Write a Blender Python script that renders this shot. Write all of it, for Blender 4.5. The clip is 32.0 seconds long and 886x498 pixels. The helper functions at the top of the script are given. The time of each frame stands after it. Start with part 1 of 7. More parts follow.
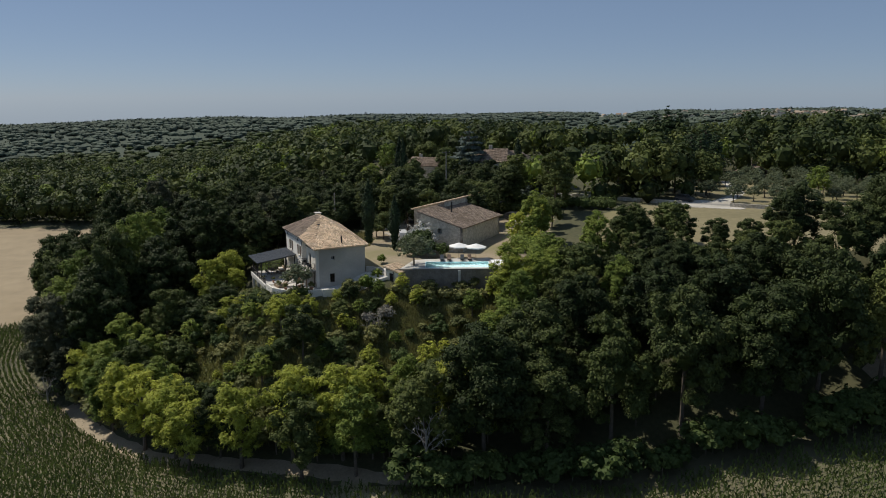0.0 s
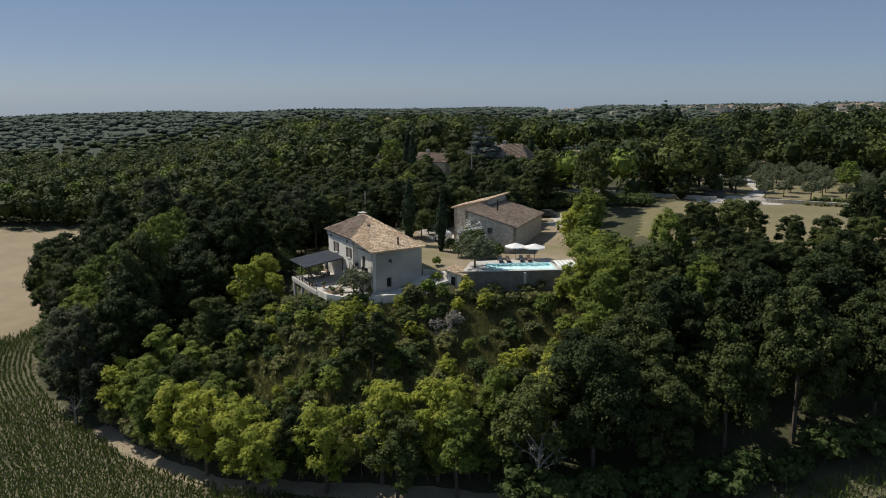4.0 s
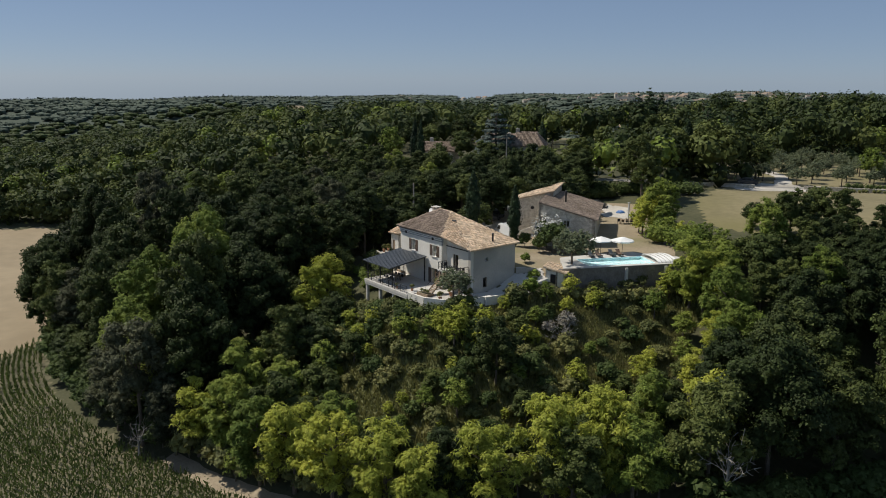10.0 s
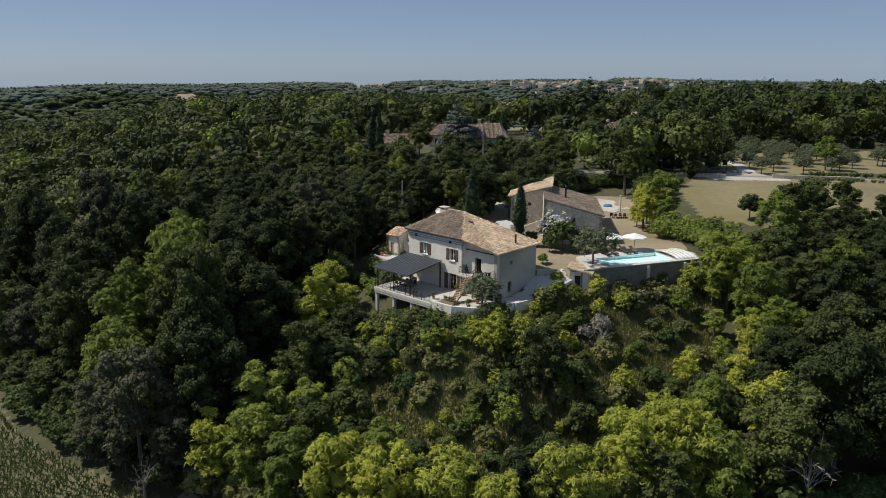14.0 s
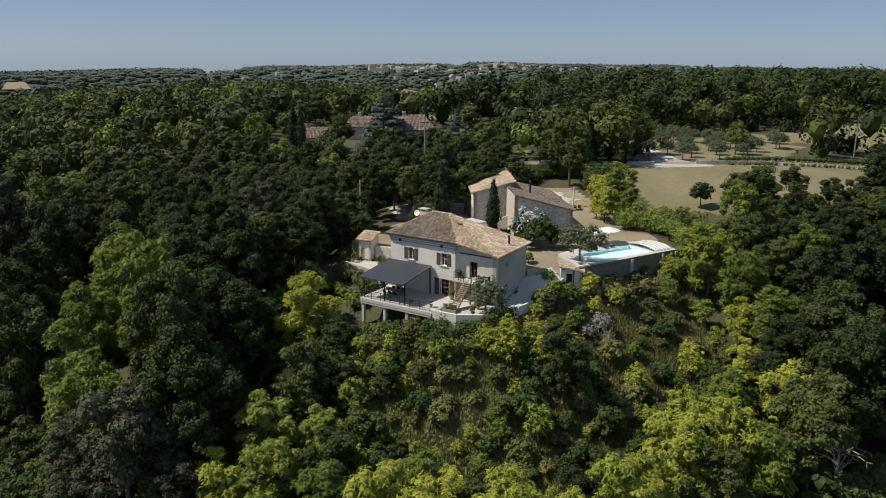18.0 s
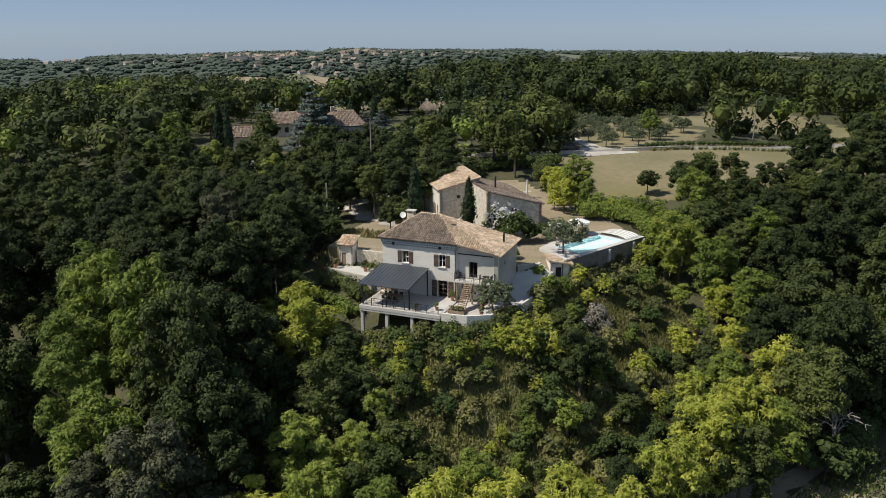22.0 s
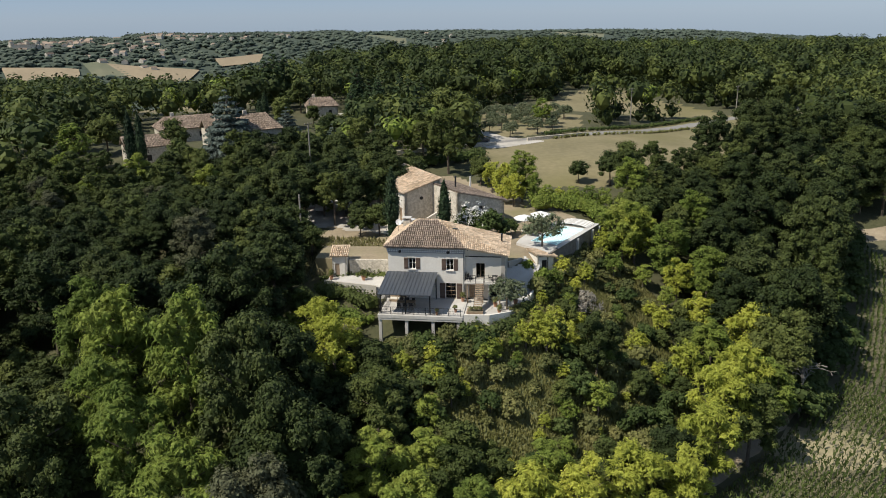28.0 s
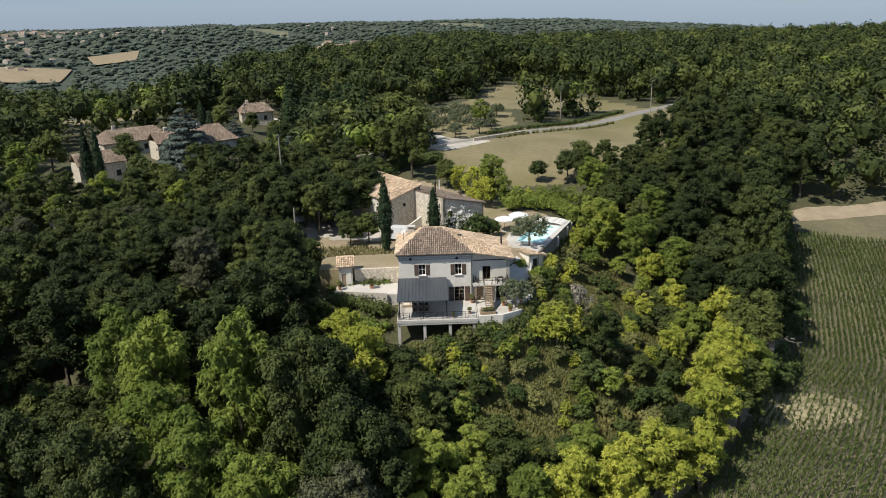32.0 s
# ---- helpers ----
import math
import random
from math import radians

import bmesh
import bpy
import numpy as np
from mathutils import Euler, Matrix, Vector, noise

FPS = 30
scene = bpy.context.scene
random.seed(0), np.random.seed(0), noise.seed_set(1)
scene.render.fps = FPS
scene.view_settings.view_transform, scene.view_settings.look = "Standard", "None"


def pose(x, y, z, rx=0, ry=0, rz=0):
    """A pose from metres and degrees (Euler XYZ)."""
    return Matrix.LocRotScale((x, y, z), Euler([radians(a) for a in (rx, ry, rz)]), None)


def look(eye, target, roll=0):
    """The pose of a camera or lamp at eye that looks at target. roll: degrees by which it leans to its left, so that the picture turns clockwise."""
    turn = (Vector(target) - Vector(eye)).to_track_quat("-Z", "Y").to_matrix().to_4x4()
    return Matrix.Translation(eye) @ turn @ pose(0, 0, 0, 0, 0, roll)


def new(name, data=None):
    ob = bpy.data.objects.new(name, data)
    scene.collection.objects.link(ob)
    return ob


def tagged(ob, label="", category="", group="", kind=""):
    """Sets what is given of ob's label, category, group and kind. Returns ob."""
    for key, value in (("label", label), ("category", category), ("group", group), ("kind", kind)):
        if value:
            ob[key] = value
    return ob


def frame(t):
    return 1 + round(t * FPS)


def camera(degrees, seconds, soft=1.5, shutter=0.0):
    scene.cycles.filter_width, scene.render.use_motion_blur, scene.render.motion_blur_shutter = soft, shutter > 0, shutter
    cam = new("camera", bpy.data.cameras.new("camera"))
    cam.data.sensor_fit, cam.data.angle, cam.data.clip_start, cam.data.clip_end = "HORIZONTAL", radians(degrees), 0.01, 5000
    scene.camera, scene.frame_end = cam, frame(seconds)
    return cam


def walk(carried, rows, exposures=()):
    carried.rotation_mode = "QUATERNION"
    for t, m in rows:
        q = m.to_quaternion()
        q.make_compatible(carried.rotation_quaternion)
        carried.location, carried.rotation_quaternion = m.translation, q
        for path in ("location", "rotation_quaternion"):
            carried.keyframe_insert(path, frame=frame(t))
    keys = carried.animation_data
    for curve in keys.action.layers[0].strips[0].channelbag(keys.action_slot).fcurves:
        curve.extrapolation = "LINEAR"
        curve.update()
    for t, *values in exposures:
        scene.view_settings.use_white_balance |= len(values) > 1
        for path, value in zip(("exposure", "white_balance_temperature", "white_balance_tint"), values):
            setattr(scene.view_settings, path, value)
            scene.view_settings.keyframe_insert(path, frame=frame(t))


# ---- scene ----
cam = camera(59.9, 32.0, soft=0.95)
ROWS = [
    (0.0, 132.231, -32.496, 29.958, 78.804, 0.189, 64.339),
    (0.5, 130.355, -33.973, 29.935, 78.791, 0.144, 63.993),
    (1.0, 128.088, -35.872, 29.889, 78.755, 0.131, 63.496),
    (1.5, 126.161, -37.619, 29.815, 78.738, 0.097, 62.940),
    (2.0, 124.279, -39.458, 29.762, 78.680, 0.082, 62.318),
    (2.5, 122.584, -41.113, 29.739, 78.610, 0.041, 61.721),
    (3.0, 120.712, -42.839, 29.709, 78.571, 0.019, 61.059),
    (3.5, 118.945, -44.434, 29.629, 78.521, -0.002, 60.448),
    (5.5, 111.497, -50.786, 29.345, 78.173, -0.104, 57.823),
    (6.0, 109.477, -52.350, 29.241, 78.103, -0.142, 57.217),
    (6.5, 107.590, -53.846, 29.168, 78.056, -0.166, 56.621),
    (7.0, 105.570, -55.374, 29.163, 77.991, -0.196, 55.989),
    (7.5, 103.715, -56.882, 29.099, 77.927, -0.223, 55.370),
    (8.0, 101.767, -58.507, 29.029, 77.844, -0.253, 54.727),
    (8.5, 99.883, -59.965, 29.000, 77.791, -0.278, 54.107),
    (9.0, 97.867, -61.518, 28.986, 77.730, -0.298, 53.461),
    (9.5, 95.973, -62.936, 28.917, 77.667, -0.314, 52.880),
    (10.0, 93.954, -64.486, 28.841, 77.618, -0.348, 52.247),
    (10.5, 92.134, -65.927, 28.745, 77.568, -0.374, 51.658),
    (11.0, 90.202, -67.442, 28.667, 77.511, -0.383, 51.042),
    (11.5, 88.276, -68.682, 28.609, 77.412, -0.381, 50.480),
    (12.0, 85.997, -69.584, 28.732, 77.266, -0.352, 49.503),
    (12.5, 83.802, -70.220, 28.888, 77.166, -0.360, 48.306),
    (13.0, 81.458, -70.977, 29.060, 77.018, -0.360, 46.850),
    (13.5, 79.329, -71.746, 29.190, 76.907, -0.399, 45.499),
    (14.0, 77.048, -72.572, 29.430, 76.720, -0.384, 44.024),
    (14.5, 74.969, -73.436, 29.565, 76.580, -0.391, 42.692),
    (16.5, 66.185, -76.966, 30.088, 76.054, -0.338, 37.033),
    (17.0, 64.048, -77.829, 30.294, 75.914, -0.322, 35.631),
    (17.5, 62.035, -78.627, 30.489, 75.774, -0.309, 34.305),
    (18.0, 59.918, -79.449, 30.685, 75.646, -0.271, 32.912),
    (18.5, 57.987, -80.209, 30.879, 75.518, -0.208, 31.642),
    (19.0, 55.941, -81.099, 31.082, 75.390, -0.137, 30.246),
    (19.5, 54.005, -81.954, 31.275, 75.274, -0.108, 28.943),
    (20.0, 51.955, -82.878, 31.543, 75.133, -0.029, 27.528),
    (20.5, 50.082, -83.769, 31.770, 75.013, 0.005, 26.244),
    (21.0, 48.114, -84.709, 32.044, 74.877, 0.093, 24.868),
    (21.5, 46.312, -85.629, 32.290, 74.750, 0.163, 23.609),
    (22.0, 44.349, -86.611, 32.546, 74.585, 0.231, 22.205),
    (22.5, 42.592, -87.549, 32.793, 74.453, 0.284, 20.956),
    (23.0, 40.670, -88.548, 33.063, 74.289, 0.350, 19.589),
    (23.5, 38.910, -89.499, 33.303, 74.132, 0.415, 18.325),
    (24.0, 36.981, -90.543, 33.571, 73.971, 0.484, 16.952),
    (24.5, 35.212, -91.522, 33.849, 73.796, 0.543, 15.702),
    (25.0, 33.224, -92.410, 34.213, 73.572, 0.591, 14.385),
    (25.5, 31.341, -93.029, 34.660, 73.433, 0.652, 13.315),
    (27.5, 23.442, -95.496, 36.506, 73.105, 0.857, 8.947),
    (28.0, 21.399, -96.160, 36.984, 72.998, 0.916, 7.798),
    (28.5, 19.518, -96.828, 37.458, 72.898, 0.991, 6.773),
    (29.0, 17.462, -97.532, 37.970, 72.787, 1.061, 5.625),
    (29.5, 15.550, -98.202, 38.481, 72.691, 1.142, 4.559),
    (30.0, 13.437, -98.928, 39.012, 72.571, 1.209, 3.390),
    (30.5, 11.522, -99.652, 39.497, 72.447, 1.288, 2.301),
    (31.0, 9.420, -100.410, 40.032, 72.335, 1.373, 1.115),
    (31.5, 7.484, -101.183, 40.534, 72.244, 1.442, 0.050),
    (32.0, 5.323, -101.987, 41.094, 72.113, 1.515, -1.163),
]
walk(cam, [(t, pose(x, y, z, rx, ry, rz)) for t, x, y, z, rx, ry, rz in ROWS], [(0.0, -0.12), (10.0, -0.04), (20.0, 0.12), (32.0, 0.28)])

# ---- world and sun ----
SUN_AZ, SUN_EL = math.radians(214.0), math.radians(53.0)  # angle in plan from +x, and height
world = bpy.data.worlds.new("sky")
scene.world = world
world.use_nodes = True
_wn = world.node_tree.nodes
_sky = _wn.new("ShaderNodeTexSky")
_sky.sky_type = 'NISHITA'
_sky.sun_disc = False
_sky.sun_elevation = SUN_EL
_sky.sun_rotation = math.pi / 2 - SUN_AZ
_sky.air_density, _sky.dust_density, _sky.ozone_density = 0.55, 0.2, 1.2
_wn["Background"].inputs[1].default_value = 0.078
_tint = _wn.new("ShaderNodeMix")
_tint.data_type, _tint.blend_type = 'RGBA', 'MULTIPLY'
_tint.inputs["Factor"].default_value = 1.0
_tint.inputs["B"].default_value = (0.43, 0.42, 0.43, 1.0)
world.node_tree.links.new(_sky.outputs[0], _tint.inputs["A"])
_haze = _wn.new("ShaderNodeMix")
_haze.data_type, _haze.blend_type = 'RGBA', 'ADD'
_haze.inputs["Factor"].default_value = 1.0
_haze.inputs["B"].default_value = (1.52, 2.16, 3.2, 1.0)  # even summer haze over the clear sky
world.node_tree.links.new(_tint.outputs["Result"], _haze.inputs["A"])
world.node_tree.links.new(_haze.outputs["Result"], _wn["Background"].inputs[0])
sun = new("sun", bpy.data.lights.new("sun", 'SUN'))
sun.data.energy, sun.data.angle, sun.data.color = 4.2, radians(0.5), (1.0, 0.94, 0.83)
sun.matrix_world = look((math.cos(SUN_AZ) * math.cos(SUN_EL) * 300, math.sin(SUN_AZ) * math.cos(SUN_EL) * 300, math.sin(SUN_EL) * 300), (0, 0, 0))


# ---- materials ----
def material(name, c1, c2, scale=1.0, rough=0.85, bump=0.0, bump_scale=None, fine=8.0, spread=0.0, island=0.0, metal=0.0, c3=None, low=0.35, high=0.65, coat=0.0):
    """Two colours mixed by noise at two scales; c3 adds large stains; spread and island vary the brightness by object and by loose piece."""
    m = bpy.data.materials.new(name)
    m.use_nodes = True
    nt, n = m.node_tree, m.node_tree.nodes
    b = n["Principled BSDF"]
    b.inputs["Roughness"].default_value, b.inputs["Metallic"].default_value = rough, metal
    b.inputs["Coat Weight"].default_value = coat
    geo = n.new("ShaderNodeNewGeometry")

    def noise_at(s, detail=4.0):
        x = n.new("ShaderNodeTexNoise")
        x.inputs["Scale"].default_value, x.inputs["Detail"].default_value = s, detail
        nt.links.new(geo.outputs["Position"], x.inputs["Vector"])
        return x.outputs["Fac"]

    def ramp(fac, lo, hi):
        r = n.new("ShaderNodeMapRange")
        r.inputs["From Min"].default_value, r.inputs["From Max"].default_value = lo, hi
        nt.links.new(fac, r.inputs["Value"])
        return r.outputs["Result"]

    def mix(fac, a, b_):
        x = n.new("ShaderNodeMix")
        x.data_type = 'RGBA'
        for sock, v in ((x.inputs["Factor"], fac), (x.inputs["A"], a), (x.inputs["B"], b_)):
            if hasattr(v, "links"):
                nt.links.new(v, sock)
            else:
                sock.default_value = v if isinstance(v, float) else (*v, 1.0)
        return x.outputs["Result"]

    add = n.new("ShaderNodeMath")
    add.operation = 'MULTIPLY_ADD'
    nt.links.new(noise_at(scale * fine), add.inputs[0])
    add.inputs[1].default_value = 0.45
    half = n.new("ShaderNodeMath")
    half.operation = 'MULTIPLY'
    half.inputs[1].default_value = 0.55
    nt.links.new(noise_at(scale), half.inputs[0])
    nt.links.new(half.outputs[0], add.inputs[2])
    col = mix(ramp(add.outputs[0], low, high), c1, c2)
    if c3:
        col = mix(ramp(noise_at(scale * 0.23, 3.0), 0.5, 0.68), col, c3)
    for amount, source in ((spread, "obj"), (island, "isl")):
        if amount:
            src = n.new("ShaderNodeObjectInfo").outputs["Random"] if source == "obj" else geo.outputs["Random Per Island"]
            r = n.new("ShaderNodeMapRange")
            r.inputs["To Min"].default_value, r.inputs["To Max"].default_value = 1 - amount, 1 + amount
            nt.links.new(src, r.inputs["Value"])
            hs = n.new("ShaderNodeHueSaturation")
            nt.links.new(r.outputs["Result"], hs.inputs["Value"])
            nt.links.new(col, hs.inputs["Color"])
            if source == "obj":
                h = n.new("ShaderNodeMapRange")
                h.inputs["To Min"].default_value, h.inputs["To Max"].default_value = 0.5 + amount * 0.04, 0.5 - amount * 0.05
                nt.links.new(src, h.inputs["Value"])
                nt.links.new(h.outputs["Result"], hs.inputs["Hue"])
            col = hs.outputs["Color"]
    nt.links.new(col, b.inputs["Base Color"])
    if bump:
        bp = n.new("ShaderNodeBump")
        bp.inputs["Strength"].default_value, bp.inputs["Distance"].default_value = 1.0, bump
        nt.links.new(noise_at(bump_scale or scale * fine), bp.inputs["Height"])
        nt.links.new(bp.outputs[0], b.inputs["Normal"])
    return m


def leaf_material(name, c1, c2, spread=0.25, island=0.34, through_light=0.25, scale=0.25):
    m = material(name, c1, c2, scale=scale, rough=0.7, fine=5.0, spread=spread, island=island)
    m.node_tree.nodes["Principled BSDF"].inputs["Specular IOR Level"].default_value = 0.2
    nt, n = m.node_tree, m.node_tree.nodes
    b = n["Principled BSDF"]
    t = n.new("ShaderNodeBsdfTranslucent")
    mx = n.new("ShaderNodeMixShader")
    mx.inputs[0].default_value = through_light
    nt.links.new(b.inputs["Base Color"].links[0].from_socket, t.inputs["Color"])
    nt.links.new(b.outputs[0], mx.inputs[1])
    nt.links.new(t.outputs[0], mx.inputs[2])
    nt.links.new(mx.outputs[0], n["Material Output"].inputs["Surface"])
    return m


M = {
    "oak": leaf_material("oak leaves", (0.029, 0.044, 0.014), (0.061, 0.082, 0.022), spread=0.3, through_light=0.16),
    "green": leaf_material("green leaves", (0.062, 0.083, 0.022), (0.104, 0.127, 0.034), spread=0.3, through_light=0.2),
    "yellow": leaf_material("yellow green leaves", (0.27, 0.31, 0.046), (0.50, 0.51, 0.09), spread=0.2, through_light=0.36),
    "lime": leaf_material("lime green leaves", (0.125, 0.180, 0.030), (0.215, 0.260, 0.052), spread=0.3),
    "dull": leaf_material("dull grey-green leaves", (0.058, 0.066, 0.034), (0.100, 0.105, 0.056), spread=0.2, through_light=0.15),
    "olive": leaf_material("olive leaves", (0.105, 0.130, 0.070), (0.175, 0.198, 0.115), spread=0.1),
    "cypress": leaf_material("cypress leaves", (0.018, 0.035, 0.016), (0.032, 0.055, 0.022), through_light=0.1),
    "cedar": leaf_material("cedar needles", (0.095, 0.125, 0.105), (0.14, 0.175, 0.15), through_light=0.1),
    "pine": leaf_material("pine needles", (0.030, 0.055, 0.022), (0.055, 0.085, 0.032), through_light=0.1),
    "grey": leaf_material("dry grey foliage", (0.20, 0.185, 0.145), (0.31, 0.285, 0.235), through_light=0.1),
    "scrub": leaf_material("scrub leaves", (0.115, 0.128, 0.042), (0.205, 0.205, 0.074), spread=0.35),
    "hedge": leaf_material("hedge leaves", (0.052, 0.080, 0.022), (0.088, 0.120, 0.034)),
    "corn": leaf_material("corn leaves", (0.048, 0.078, 0.020), (0.088, 0.122, 0.036), scale=0.05),
    "flower": leaf_material("white blossom", (0.55, 0.55, 0.5), (0.75, 0.73, 0.70), through_light=0.2),
    "drygrass": leaf_material("dry grass", (0.165, 0.165, 0.068), (0.265, 0.245, 0.11), scale=0.1),
    "bark": material("bark", (0.09, 0.07, 0.05), (0.16, 0.13, 0.10), 2.0, 0.95, 0.02),
    "palebark": material("pale dead wood", (0.22, 0.20, 0.17), (0.34, 0.31, 0.27), 2.0, 0.9),
    "forest_floor": material("forest floor", (0.050, 0.054, 0.022), (0.090, 0.085, 0.040), 0.2, 0.95, 0.05),
    "dryrows": material("pale dry soil", (0.24, 0.21, 0.12), (0.36, 0.31, 0.19), 0.3, 0.95, 0.02, c3=(0.17, 0.165, 0.08)),
    "slope": material("scrubby dry slope", (0.110, 0.120, 0.042), (0.185, 0.180, 0.075), 0.25, 0.95, 0.03, c3=(0.065, 0.080, 0.026)),
    "lawn": material("dry lawn", (0.24, 0.19, 0.125), (0.33, 0.27, 0.18), 0.3, 0.95, 0.02, c3=(0.20, 0.18, 0.085)),
    "meadow": material("dry meadow", (0.172, 0.148, 0.076), (0.249, 0.210, 0.112), 0.10, 0.95, 0.02, c3=(0.159, 0.144, 0.054)),
    "stubble": material("stubble field", (0.255, 0.200, 0.125), (0.33, 0.26, 0.165), 0.03, 0.95, c3=(0.29, 0.23, 0.145)),
    "cornsoil": material("field soil", (0.105, 0.098, 0.055), (0.17, 0.15, 0.088), 0.12, 0.95, 0.03, c3=(0.085, 0.088, 0.044)),
    "track": material("earth track", (0.25, 0.20, 0.135), (0.36, 0.295, 0.205), 0.4, 0.95, 0.02),
    "gravel": material("pale gravel", (0.42, 0.39, 0.34), (0.58, 0.54, 0.48), 0.5, 0.95, 0.02, c3=(0.36, 0.33, 0.28)),
    "road": material("worn asphalt road", (0.20, 0.19, 0.175), (0.29, 0.275, 0.25), 0.4, 0.9, c3=(0.24, 0.225, 0.2)),
    # distance haze is put into these two colours: a paler, bluer green
    "hazy_wood": material("distant woodland, hazed green", (0.050, 0.070, 0.050), (0.080, 0.100, 0.070), 0.008, 0.95, fine=8.0, island=0.22),
    "hazy_ground": material("distant wooded ground, hazed green", (0.040, 0.056, 0.040), (0.062, 0.080, 0.054), 0.008, 0.95, fine=8.0),
    "farfield": material("distant fields", (0.10, 0.12, 0.07), (0.19, 0.18, 0.11), 0.004, 0.95),
    "render": material("pale lime render", (0.66, 0.62, 0.55), (0.76, 0.725, 0.655), 0.6, 0.9, 0.004, 30.0, c3=(0.62, 0.58, 0.50)),
    "render_grey": material("grey render for weathered and shaded walls", (0.44, 0.405, 0.345), (0.54, 0.50, 0.43), 0.6, 0.92, 0.004, 30.0, c3=(0.38, 0.35, 0.30)),
    "poolwall": material("dark weathered stone wall", (0.15, 0.132, 0.110), (0.25, 0.222, 0.188), 1.2, 0.92, 0.02, 5.0, fine=4.0, c3=(0.13, 0.118, 0.10)),
    "stone": material("limestone rubble", (0.44, 0.39, 0.31), (0.68, 0.62, 0.52), 2.2, 0.92, 0.04, 5.0, fine=3.0, low=0.42, high=0.6),
    "paving": material("white stone paving", (0.49, 0.465, 0.425), (0.58, 0.555, 0.515), 0.8, 0.85, c3=(0.47, 0.44, 0.40)),
    "concrete": material("pale concrete", (0.46, 0.44, 0.40), (0.58, 0.555, 0.51), 0.8, 0.9, 0.004, 20.0),
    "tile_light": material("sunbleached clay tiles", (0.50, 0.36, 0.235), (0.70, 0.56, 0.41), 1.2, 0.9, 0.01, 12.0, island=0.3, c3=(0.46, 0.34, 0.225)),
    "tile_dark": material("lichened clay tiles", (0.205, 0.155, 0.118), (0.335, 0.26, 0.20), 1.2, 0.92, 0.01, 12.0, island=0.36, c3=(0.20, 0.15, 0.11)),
    "zinc": material("dark grey standing seam metal", (0.075, 0.085, 0.098), (0.095, 0.105, 0.12), 0.7, 0.45, metal=0.3),
    "steel": material("dark steel", (0.03, 0.03, 0.032), (0.05, 0.05, 0.052), 3.0, 0.5, metal=0.6),
    "shutter": material("brown stained shutters", (0.10, 0.065, 0.045), (0.15, 0.10, 0.075), 3.0, 0.7),
    "wood": material("weathered wood", (0.24, 0.17, 0.11), (0.36, 0.27, 0.18), 3.0, 0.8),
    "white": material("white paint", (0.76, 0.75, 0.72), (0.82, 0.81, 0.79), 2.0, 0.6),
    "canvas": material("white canvas", (0.78, 0.77, 0.74), (0.84, 0.83, 0.80), 1.0, 0.8),
    "carpaint": material("white car paint", (0.72, 0.73, 0.74), (0.76, 0.77, 0.78), 2.0, 0.3, coat=0.6),
    "greycar": material("dark car paint", (0.05, 0.055, 0.06), (0.07, 0.075, 0.08), 2.0, 0.3, coat=0.6),
    "rubber": material("black rubber", (0.015, 0.015, 0.015), (0.025, 0.025, 0.025), 4.0, 0.8),
    "dark": material("dark interior", (0.02, 0.018, 0.016), (0.035, 0.03, 0.028), 2.0, 0.8),
    "blue": material("blue tarpaulin", (0.05, 0.14, 0.36), (0.08, 0.19, 0.44), 1.5, 0.5),
    "clay": material("terracotta", (0.36, 0.18, 0.10), (0.46, 0.25, 0.15), 3.0, 0.85),
    "cornice": material("grey painted cornice", (0.30, 0.30, 0.30), (0.40, 0.40, 0.39), 1.5, 0.9),
    "cushion": material("cream cushion cloth", (0.62, 0.58, 0.5), (0.70, 0.66, 0.58), 3.0, 0.9),
    "poolliner": material("pale blue pool lining", (0.56, 0.77, 0.80), (0.62, 0.82, 0.85), 1.0, 0.6),
    "insulator": material("pole porcelain", (0.35, 0.33, 0.30), (0.45, 0.42, 0.38), 3.0, 0.4),
}


def glass_material(name, tint, rough):
    m = bpy.data.materials.new(name)
    m.use_nodes = True
    b = m.node_tree.nodes["Principled BSDF"]
    b.inputs["Base Color"].default_value = (*tint, 1)
    b.inputs["Roughness"].default_value = rough
    b.inputs["Transmission Weight"].default_value = 1.0
    b.inputs["IOR"].default_value = 1.33
    return m


M["glass"] = glass_material("window glass", (0.9, 0.95, 0.95), 0.02)
M["water"] = glass_material("pool water", (0.87, 0.98, 1.0), 0.03)


# ---- building helpers ----
def thing(name, x=0.0, y=0.0, z=0.0, rz=0.0, label="", category="", group="", kind=""):
    ob = new(name)
    ob.empty_display_size = 0.3
    ob.matrix_basis = pose(x, y, z, 0, 0, rz)
    return tagged(ob, label, category, group, kind)


def mesh_from(name, bm, mats):
    me = bpy.data.meshes.new(name)
    bm.to_mesh(me)
    bm.free()
    for m in (mats if isinstance(mats, (list, tuple)) else [mats]):
        me.materials.append(M[m] if isinstance(m, str) else m)
    return me


def part(name, bm, mat, parent=None, label=""):
    ob = new(name, mesh_from(name, bm, mat))
    ob.parent = parent
    return tagged(ob, label)


def single(name, bm, mat, label="", category="", group="", kind="", at=(0, 0, 0), rz=0.0):
    ob = new(name, mesh_from(name, bm, mat))
    ob.matrix_basis = pose(*at, 0, 0, rz)
    return tagged(ob, label, category, group, kind)


def box(bm, x0, y0, z0, x1, y1, z1, bevel=0.0):
    g = bmesh.ops.create_cube(bm, size=1.0, matrix=Matrix.LocRotScale(((x0 + x1) / 2, (y0 + y1) / 2, (z0 + z1) / 2), None, (abs(x1 - x0), abs(y1 - y0), abs(z1 - z0))))
    if bevel:
        vs = set(g["verts"])
        bmesh.ops.bevel(bm, geom=[e for e in bm.edges if e.verts[0] in vs and e.verts[1] in vs], offset=bevel, segments=1, affect='EDGES')
    return bm


